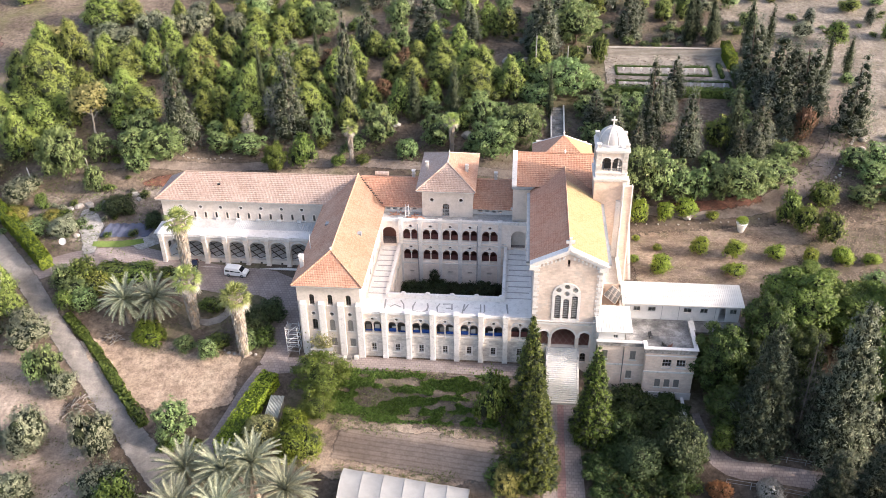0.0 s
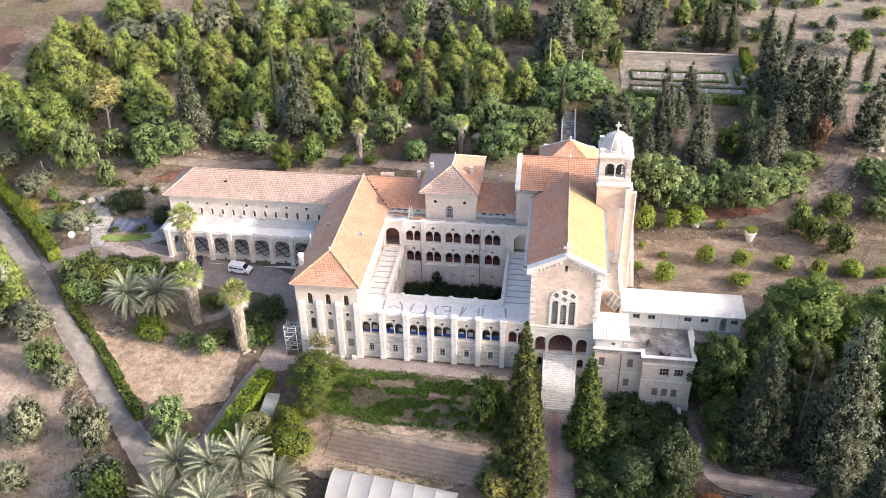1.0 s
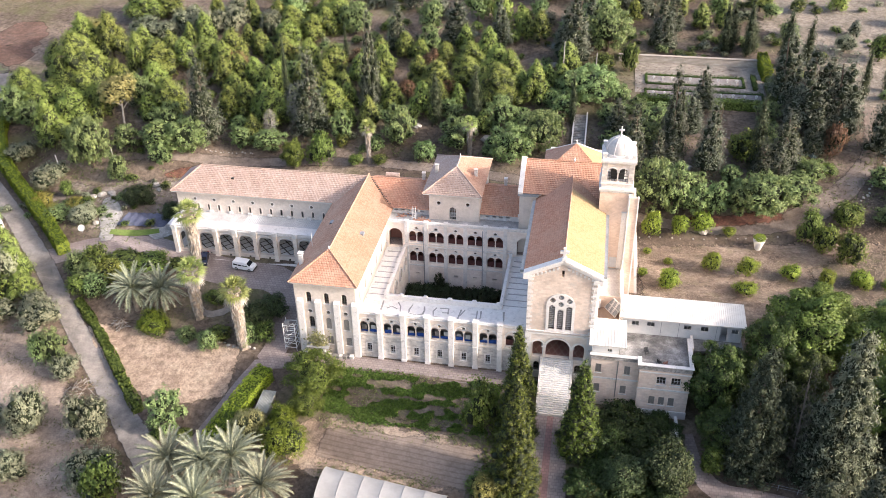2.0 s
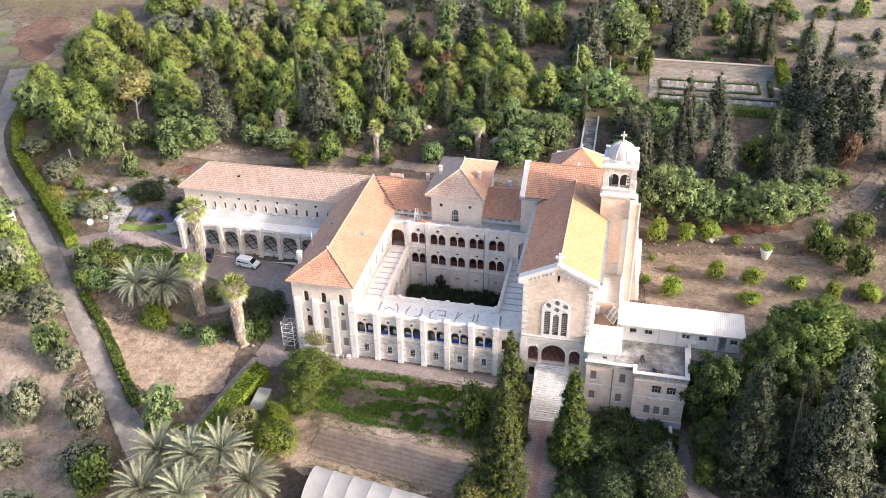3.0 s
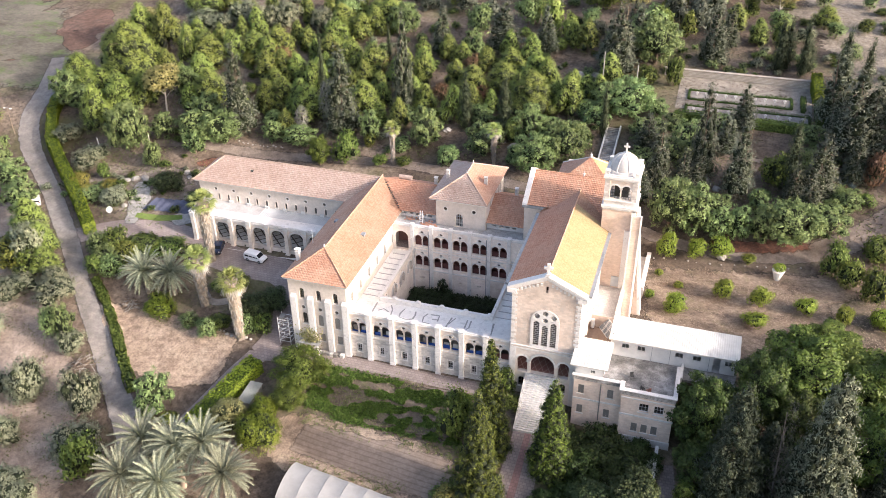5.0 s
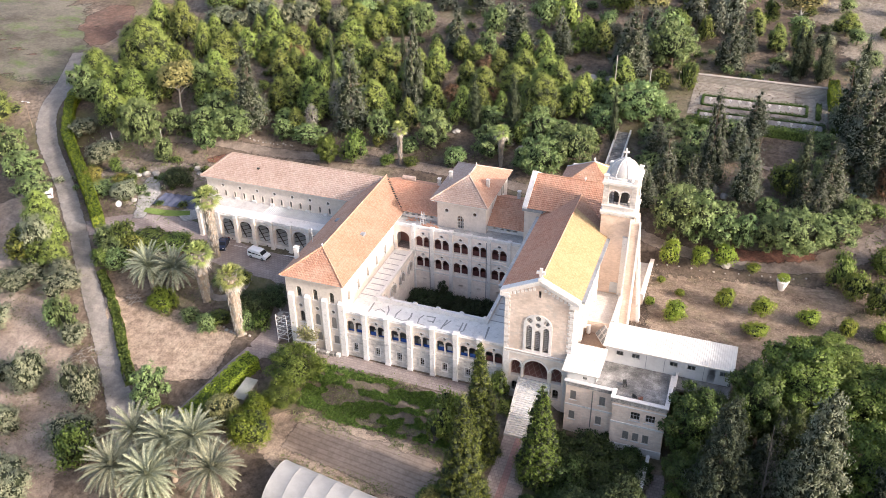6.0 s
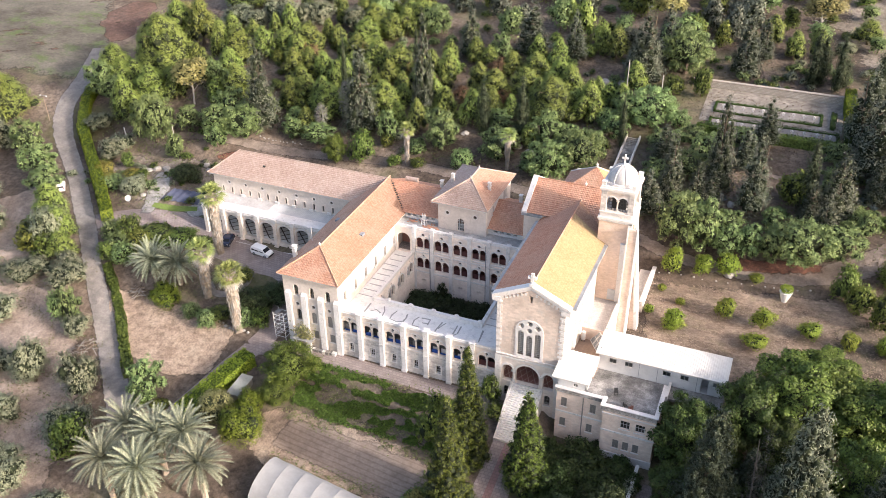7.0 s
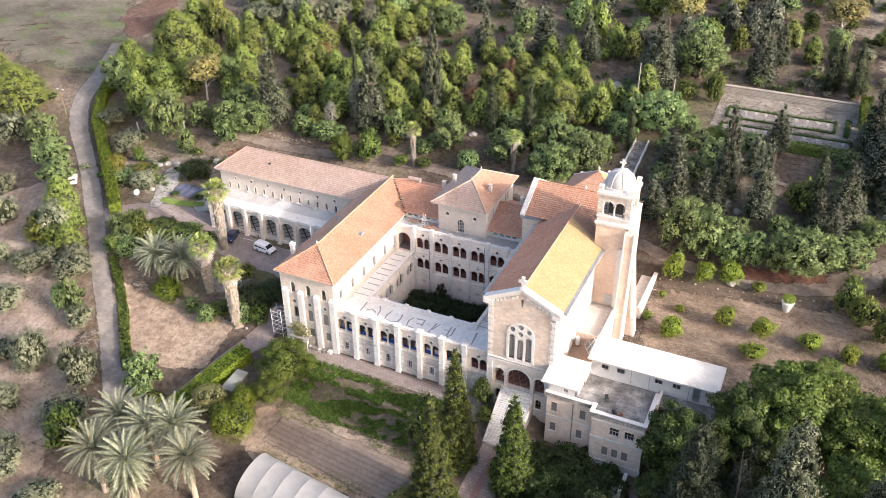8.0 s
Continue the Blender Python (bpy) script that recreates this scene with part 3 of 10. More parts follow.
def strip(name, rows, material, label, category, lift=0.07, kind="structure", edge=0.0, step=1.5, wobble=0.0, seed=0, fade=0.0):
    """A ribbon laid on the ground along (x, y, width) rows, smoothed; edge: how far its rims go down; fade: metres over which it thins out."""
    pts = []
    n = len(rows)
    for i in range(n - 1):
        p0, p1, p2, p3 = (rows[max(0, i - 1)], rows[i], rows[i + 1], rows[min(n - 1, i + 2)])
        k = max(2, int(math.dist(p1[:2], p2[:2]) / step))
        for j in range(k):
            t = j / k
            pts.append([0.5 * (2 * b + (c - a) * t + (2 * a - 5 * b + 4 * c - d) * t * t + (3 * b - a - 3 * c + d) * t ** 3) for a, b, c, d in zip(p0, p1, p2, p3)])
    pts.append(list(rows[-1]))
    bm = bmesh.new()
    rim = bm.verts.layers.float.new("rim")
    if fade:
        material = soft_edged(material)
    cross = max(4, int(max(r[2] for r in rows) / (0.8 if fade and fade < 1.5 else 1.2)))
    prev = None
    for i, (x, y, w) in enumerate(pts):
        a, b = pts[max(0, i - 1)], pts[min(len(pts) - 1, i + 1)]
        d = Vector((b[0] - a[0], b[1] - a[1])).normalized()
        side = Vector((-d.y, d.x))
        rowv = []
        for k in (range(-1, cross + 2) if edge else range(cross + 1)):
            s = (min(max(k, 0), cross) / cross - 0.5) * w
            if wobble:
                s *= 1 + wobble * noise.noise((x * 0.3, y * 0.3, seed + (1 if k > cross / 2 else 5)))
            px, py = x + side.x * s, y + side.y * s
            rowv.append(bm.verts.new((px, py, ground_z(px, py) + (lift if 0 <= k <= cross else -max(edge, 0.1)))))
            gap = min(w / 2 - abs((min(max(k, 0), cross) / cross - 0.5) * w), math.dist((x, y), pts[0][:2]), math.dist((x, y), pts[-1][:2]))
            rowv[-1][rim] = min(1.0, gap / fade) if fade else 1.0
        if prev:
            for k in range(len(rowv) - 1):
                bm.faces.new((prev[k + 1], prev[k], rowv[k], rowv[k + 1]))
        prev = rowv
    bm.normal_update()
    if sum(f.normal.z for f in bm.faces) < 0:
        bmesh.ops.reverse_faces(bm, faces=bm.faces)
    return structure(name, bm, material, label, category, kind, smooth=True)


# fields
strip("orchard_field", [(-36, -52, 24), (-46, -30, 30), (-60, -12, 24), (-72, 2, 20), (-86, 14, 18)], M_ORCHARD, "pale tilled soil under the olive trees", "field", 0.05, wobble=0.25, fade=4)
M_MEADOW = earthy("cut_dry_grass", (0.27, 0.205, 0.157), (0.41, 0.32, 0.245), (0.50, 0.41, 0.315), (0.31, 0.235, 0.175), big=0.2, contrast=0.5)
strip("meadow", [(-47, -0.2, 2.6), (-42, -2.4, 8), (-36, -4.2, 13), (-30, -5.8, 15), (-24, -6.0, 14), (-18.5, -5.6, 11)], M_MEADOW, "triangular dry meadow of cut straw-coloured grass", "meadow", 0.14, wobble=0.1, fade=1.6)
strip("vegetable_bed", [(-5.5, -7.2, 7.5), (4, -7.3, 8.8), (14, -7.6, 9.2), (22, -8, 9.0), (24.5, -8.2, 6)], M_BEDSOIL, "dark watered soil of the vegetable beds", "field", 0.03, wobble=0.15, seed=6, fade=1.5)
strip("bare_plot", [(-7, -17.5, 7), (-3, -17.2, 11), (6, -17.2, 12), (14, -17.8, 11.5), (21, -18.3, 9), (24, -18.5, 5)], M_STRAW, "dry pinkish soil round the tilled bed", "field", 0.02, wobble=0.35, seed=4, fade=2.5)
strip("tilled_field", [(-2.5, -16.5, 6.5), (5, -16.7, 7.4), (14, -17.6, 8.0), (20.5, -18.3, 8.0), (23, -18.7, 6.5)], M_TILLED, "tilled brown vegetable bed with straight drills", "field", 0.04, wobble=0.3, fade=1.5)
strip("garden_field", [(43, 20, 24), (55, 22, 25), (68, 24, 24), (86, 26, 24), (110, 28, 26)], M_REDSOIL, "dry reddish garden soil under young citrus trees", "field", 0.05, wobble=0.1, fade=3)
strip("garden_bed", [(71, 25, 9), (78, 26, 15), (90, 28, 19), (110, 31, 22)], M_BEDSOIL, "darker grey-brown ground at the garden's upper end", "soil", 0.09, wobble=0.2, fade=4)
strip("leaf_litter", [(52, 38.4, 2.4), (58, 38.8, 3.8), (66, 40.2, 3.6), (70, 41.4, 2)], M_LITTER, "rust-red fallen leaves beside the lane", "leaf litter", 0.09, wobble=0.3, fade=1.5)
strip("hill_slope", [(98, 48, 16), (102, 72, 36), (106, 104, 72), (112, 140, 110), (130, 190, 160)], M_HILL, "pale dry grass on the bare upper hillside", "hillside", 0.03, wobble=0.2, fade=7)
strip("garden_ground", [(-70, 33, 8), (-63, 29, 14), (-56, 29, 18), (-49, 33, 12), (-43, 39, 6)], M_PALESOIL, "pale dry soil and stones between shrubs", "field", 0.03, wobble=0.3, seed=8, fade=4)
strip("russet_verge", [(-50, 38, 2.5), (-45, 40, 4), (-40, 40.6, 3.5), (-33, 41.2, 2)], M_LITTER, "russet fallen leaves beside the lane", "leaf litter", 0.06, wobble=0.3, seed=5, fade=1.5)
strip("far_field", [(-96, 52, 6), (-112, 64, 34), (-135, 76, 46), (-170, 92, 60), (-230, 118, 90)], M_GRASS, "worn pasture with green and bare patches", "field", 0.03, wobble=0.3, fade=8)
strip("turned_earth", [(-99, 69, 4), (-103, 76, 11), (-106, 84, 13), (-108, 92, 6)], M_EARTH_SHADOW, "patch of turned red-brown earth in the pasture", "field", 0.04, wobble=0.5, seed=3, fade=1.2)
# Long tree shadows on the pasture, painted as short dark streaks.
frng = random.Random(12)
for _ in range(11):
    fx, fy = frng.uniform(-138, -106), frng.uniform(50, 68)
    strip("turned_earth", [(fx, fy, 0.5), (fx + 2, fy + 0.8, 1.5), (fx + 4.5, fy + 1.6, 1.2), (fx + 6, fy + 2, 0.4)], M_EARTH_SHADOW, "short dark streak painted as a tree shadow on the worn pasture", "field", 0.04, wobble=0.4, seed=9, fade=1.2)

# roads and paths
strip("dirt_road", [(-22, -27, 5.2), (-28, -21.0, 5.2), (-30.4, -18.9, 4.9), (-35.2, -14.2, 4.5), (-43.8, -5.8, 4.3), (-51.8, 1.8, 4.1), (-60, 10.2, 4.2), (-64.9, 14.8, 4.4), (-73.9, 23.3, 4.4), (-82, 30.3, 4.6), (-86.3, 33.9, 4.8), (-91.0, 38.8, 5.4), (-94, 44, 5.6), (-96.5, 54, 6), (-100, 66, 8)], M_ASPHALT, "pale worn narrow road along a clipped hedge", "road", 0.17, fade=0.9)
strip("entrance_drive", [(-60.6, 12.0, 4.5), (-56, 14.8, 4.8), (-50.8, 17.0, 5.2), (-44, 19.0, 5.6), (-38, 17.6, 6.5), (-32, 15.9, 6.6), (-26, 14.8, 6.6), (-19, 14.4, 6.2), (-15.5, 12, 6.0), (-14.2, 8, 5.5), (-13.8, 3, 4.4), (-14.4, -2.6, 3.9), (-16.6, -8.2, 3.3), (-18.4, -14, 2.9), (-20.6, -21.5, 2.8)], M_PAVER, "reddish-grey paved drive curving past the arcade", "driveway", 0.09)
strip("forecourt", [(-46.0, 21.0, 3), (-43.6, 24.2, 5.0), (-41.9, 28.4, 4.5)], M_PALECONC, "pale concrete apron beside the arcade", "pavement", 0.12, fade=0.5)
strip("palm_path", [(-24.8, 12.4, 1.8), (-23.8, 9.0, 1.9), (-25.4, 5.9, 2.0), (-28.6, 5.4, 1.8), (-31.0, 8.0, 1.7)], M_ASPHALT, "pale gravel loop among the palms", "path", 0.1, fade=0.5)
strip("garden_path", [(-51.6, 17.4, 3.2), (-53.4, 21, 3.4), (-54.6, 25.2, 5.2), (-57.0, 29.2, 3.6), (-58.6, 31.2, 1.6)], M_PALECONC, "pale gravel path beside the drive", "path", 0.1, fade=1)
strip("front_walk", [(-13.6, -2.9, 3.2), (-6, -1.9, 3.0), (0, -1.6, 3.0), (8, -1.7, 3.0), (16, -1.8, 3.1), (26, -1.9, 3.2), (28.6, -3.2, 3.0)], M_PAVER, "reddish paved terrace walk along the facade", "pavement", 0.06, edge=0.3)
strip("church_path", [(31.1, -6.6, 4.6), (31.2, -14, 5.0), (31.3, -23, 5.8), (31.4, -40, 6.2)], M_PAVER, "pinkish paver walk leading up to the church stairs", "path", 0.08)
strip("church_path_band", [(31.0, -7.2, 0.9), (31.0, -14, 1.0), (31.0, -23, 1.2), (31.0, -40, 1.3)], M_PAVER_RED, "dark red stripe along the paver walk", "path", 0.11)
strip("lower_path", [(50.6, -7.0, 2.2), (51.6, -13, 2.6), (54.5, -16.8, 3.0), (60, -17.5, 3.0), (68, -18.6, 3.0), (80, -20.6, 3.2), (100, -26, 3.2)], M_PAVER, "reddish paved path below the annex", "path", 0.08)
LANE = [(22, 44.6), (36, 40.6), (46, 37.6), (57.5, 37.0), (67, 38.6), (74.7, 42.3), (80, 47.3), (84.6, 54.3), (87.6, 62), (90, 76)]
strip("back_lane", [(-62, 41, 3.0), (-47, 43.6, 3.4), (-32, 44.6, 3.4), (-16.7, 46.2, 3.6), (-1.9, 46.6, 3.8), (22, 44.6, 3.4), (36, 40.6, 3.2), (46, 37.6, 3.4), (57.5, 37.0, 3.6), (67, 38.6, 4.4), (74.7, 42.3, 5.4), (80, 47.3, 5.6), (84.6, 54.3, 4.6), (87.6, 62, 4.0), (90, 76, 4)], M_DIRTROAD, "grey-brown lane behind the buildings", "road", 0.08, fade=1.2)
strip("cross_path", [(52, 62, 1.8), (64, 61, 2.0), (76, 61.5, 2.4), (86, 62.5, 2.4)], M_DIRTROAD, "pale path below the terrace garden", "path", 0.08, fade=0.8)
strip("wood_path", [(-30, 47, 1.6), (-29, 56, 1.8), (-27, 64, 1.8), (-25, 72, 1.6)], M_DIRTROAD, "narrow path climbing into the wood", "path", 0.08, fade=0.7)
strip("field_track", [(-36, -52, 2.5), (-52, -39, 2.4), (-70, -30, 2.4), (-100, -20, 2.6)], M_ASPHALT, "grey track at the orchard's edge", "track", 0.08, fade=0.9)

# ---- south gallery of the courtyard ----
S_FACE = Face(0, 0.25, (1, 0), (0, 1))
BAY = 3.77
GAL_Z = 7.9


def bay_mid(k):
    return 1.68 + BAY * k


def double_arch(u, z, w=1.27, h=2.45, gap=0.12):
    return [arch(u - (w + gap) / 2, z, w, h), arch(u + (w + gap) / 2, z, w, h)]


def arch_hood(face, u, z, parent, r=1.55):
    """The raised round hood over a pair of arches."""
    n = 16
    outer = [(u + r * math.cos(math.pi * i / n), z + r * math.sin(math.pi * i / n)) for i in range(n + 1)]
    inner = [(u + (r - 0.16) * math.cos(math.pi * i / n), z + (r - 0.16) * math.sin(math.pi * i / n)) for i in range(n + 1)]
    part("hood_mould", slab(face, [outer + inner[::-1]], -0.07, 0.02), M_WHITE, parent)


def arch_board(face, loop, parent, d, mat=None):
    """A plain board in the lower part of an arch."""
    us = [p[0] for p in loop]
    v0 = min(p[1] for p in loop)
    part("railing", slab(face, [rect((min(us) + max(us)) / 2, v0, max(us) - min(us) - 0.02, 1.0)], d, d + 0.06), mat or M_MAROON, parent)


def oculus(face, u, v, r, parent, depth=0.2):
    w = part("oculus", ring(face, circle(u, v, r), 0.06, depth - 0.05, depth + 0.05), M_SHUTTER, parent)
    part("pane", slab(face, [circle(u, v, r)], depth, depth + 0.02), M_GLASS, w)
    part("surround", slab(face, [circle(u, v, r + 0.14), circle(u, v, r)], -0.05, 0.03), M_WHITE, w)


def south_gallery():
    g = thing("cloister_south_range", (12, 3, 0), "cream stone cloister range with buttresses, loggia and flat roof", "building")
    x1 = 26.3
    holes, low = [], []
    for k in range(7):
        u = bay_mid(k) if k < 6 else 24.6
        holes += double_arch(u, 4.75, h=2.25)
        holes.append(circle(u, 7.42, 0.25))
        low.append(rect(u, 1.2, 0.8, 1.6))
    part("upper_wall", slab(S_FACE, [[(0, 4.2), (x1, 4.2), (x1, 8.6), (0, 8.6)]] + holes, 0, 0.45), M_STONE, g, "pinkish cream upper wall")
    part("lower_wall", slab(S_FACE, [[(0, -0.6), (x1, -0.6), (x1, 4.196), (0, 4.196)]] + low, -0.03, 0.45), M_STONE_OLD, g, "grey weathered lower wall")
    for k in range(7):
        u = bay_mid(k) if k < 6 else 24.6
        arch_hood(S_FACE, u, 6.32, g, 1.58)
        column(g, u, 0.45, 4.75, 6.6)
        oculus(S_FACE, u, 7.42, 0.25, g)
        window(S_FACE, low[k], g, bars=(1, 2), surround=M_WHITE, frame_mat=M_WHITEWASH)
        part("string_course", slab(S_FACE, [rect(u, 4.45, 3.0, 0.16)], -0.08, 0.02), M_WHITE, g)
        for s in (-0.7, 0.7):
            if k < 6:
                part("screen", slab(S_FACE, [rect(u + s, 4.5, 1.2, 0.36 + 0.2 * ((k * 2 + (s > 0)) % 3))], 0.62, 0.7), M_BLUE, g, "blue plastic sheet")
                part("panel", slab(S_FACE, [rect(u + s + (0.2 if k % 2 else -0.15), 4.5, 0.75, 1.25 - 0.2 * (k % 3))], 0.85, 0.92), M_METAL if (k + (s > 0)) % 3 else M_SHUTTER, g, "pale board")
            else:
                arch_board(S_FACE, arch(u + s, 4.75, 1.27, 2.25), g, 0.5)
    for k in range(7):
        x = -0.25 + BAY * k
        b = B((x - 0.37, x + 0.37, -0.16, 0.27, -0.6, 8.35), (x - 0.43, x + 0.43, -0.22, 0.3, -0.6, 0.5))
        box(b, x - 0.42, x + 0.42, -0.2, 0.3, 4.15, 4.35)
        part("buttress", b, M_WHITE, g)
        part("buttress_cap", B((x - 0.4, x + 0.4, -0.22, 0.75, 8.35, 9.05), (x - 0.46, x + 0.46, -0.28, 0.8, 8.95, 9.1)), M_WHITE, g)
    part("cornice", B((-0.2, x1, 0.12, 0.75, 8.45, 8.62), (-0.2, x1, 0.2, 0.66, 8.6, 8.86)), M_WHITE, g)
    # loggia floor, back wall and flat roof
    part("loggia_floor", B((0, x1, 0.7, 5.5, 4.25, 4.5)), M_CONC, g)
    part("court_wall", slab(Face(0, 5.85, (1, 0), (0, -1)), [[(3.6, -0.5), (21.6, -0.5), (21.6, 8.05), (3.6, 8.05)]] + [h for k in range(5) for h in double_arch(5.9 + 3.45 * k, 4.75)], 0, 0.4), M_STONE, g)
    part("flat_roof", B((0.02, x1, 0.66, 5.6, GAL_Z - 0.25, GAL_Z)), M_FLAT, g, "pale coated flat roof with dark repairs")
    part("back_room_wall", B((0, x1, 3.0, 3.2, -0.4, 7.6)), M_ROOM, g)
    part("court_parapet", B((3.2, 22.0, 5.45, 5.85, 8.055, 8.5), (3.2, 22.0, 5.4, 5.45, GAL_Z - 0.1, 8.5), (3.1, 22.1, 5.38, 5.92, 8.5, 8.62)), M_WHITE, g)
    for k in range(5):
        b = bmesh.new()
        slab(Face(0, 5.34, (1, 0), (0, 1)), [[(5.9 + 3.9 * k + 0.42 * math.cos(math.pi * i / 8), 8.61 + 0.3 * math.sin(math.pi * i / 8)) for i in range(9)]], 0, 0.6, b)
        part("parapet_stone", b, M_WHITE, g, "half-round stone crest")
    # bitumen repairs on the roof: brushed strokes, hooks and brackets
    strokes = ([(3.2, 4.9), (3.3, 2.2)], [(5.6, 4.8), (6.2, 3.7), (6.4, 2.3)], [(4.1, 2.9), (4.8, 3.6), (5.8, 3.0)], [(8.0, 4.5), (7.7, 3.2), (7.8, 2.2), (9.1, 1.9), (10.0, 2.3)],
               [(9.9, 4.3), (10.1, 3.3), (10.0, 2.2)], [(11.9, 4.3), (11.5, 3.3), (11.7, 2.0), (12.9, 1.9)], [(12.4, 4.2), (13.8, 4.3), (13.9, 2.8)], [(12.9, 3.1), (13.9, 3.2)],
               [(15.8, 4.4), (15.6, 2.5), (15.6, 1.8)], [(16.4, 4.4), (15.7, 2.6)], [(18.9, 4.5), (19.0, 2.6), (18.5, 1.9)], [(18.3, 4.5), (18.4, 2.1)], [(22.4, 4.8), (22.7, 1.8)])
    for k, pts in enumerate(strokes):
        bm = bmesh.new()
        prev = None
        rnd = random.Random(40 + k)
        for i, (x, y) in enumerate(pts):
            a, b = pts[max(0, i - 1)], pts[min(len(pts) - 1, i + 1)]
            d = Vector((b[0] - a[0], b[1] - a[1], 0)).normalized()
            n = Vector((-d.y, d.x, 0)) * rnd.uniform(0.09, 0.17)
            c = Vector((x, min(max(y, 1.0), 5.2), GAL_Z + 0.02))
            here = [bm.verts.new(c - n), bm.verts.new(c + n)]
            if prev:
                bm.faces.new((prev[0], here[0], here[1], prev[1]))
            prev = here
        bmesh.ops.recalc_face_normals(bm, faces=bm.faces)
        part("roof_patch", bm, M_SEAM, g, "dark bitumen repair")
    # east and west walks of the cloister
    for side, xa, xb, xc in (("west", 0.03, 3.2, 3.6), ("east", 22.0, 26.3, 21.6)):
        w = thing("cloister_" + side + "_walk", ((xa + xb) / 2, 13, 0), "low cloister walk with pale flat roof and court arcade", "building")
        f = Face(xc, 5.85, (0, 1), (-1, 0) if side == "west" else (1, 0))
        hs = [h for k in range(4) for h in double_arch(1.9 + 3.7 * k, 4.75, 1.1, 2.3)] + [circle(1.9 + 3.7 * k, 7.45, 0.22) for k in range(4)]
        part("court_wall", slab(f, [[(0, -0.5), (15, -0.5), (15, 8.05), (0, 8.05)]] + hs, 0, 0.4), M_STONE_COURT, w)
        for k in range(4):
            column(w, xc + (-0.2 if side == "west" else 0.2), 5.85 + 1.9 + 3.7 * k, 4.75, 6.45, 0.1)
            arch_hood(f, 1.9 + 3.7 * k, 5.75, w, 1.4)
        part("flat_roof", B((xa, xb, 5.6, 20.8, GAL_Z - 0.25, GAL_Z + 0.004)), M_FLAT, w, "pale coated flat roof")
        lo, hi = (3.2, 3.6) if side == "west" else (21.6, 22.0)
        part("parapet", B((lo, hi, 5.85, 20.8, 8.055, 8.5), (lo - 0.06, hi + 0.06, 5.9, 20.8, 8.5, 8.6)), M_WHITE, w)
        for k in range(9):
            y = 6.4 + 1.6 * k
            part("roof_seam", B((xa + 0.1 + 0.2 * (k % 3), xb - 0.1 - 0.3 * (k % 2), y, y + 0.14 + 0.05 * (k % 3), GAL_Z, GAL_Z + 0.05)), M_JOINT, w, "dark bitumen seam")
        part("floor", B((xa, xb + 0.3 if side == "west" else xb, 5.9, 20.8, 4.25, 4.5)), M_CONC, w)
    return g


south_gallery()


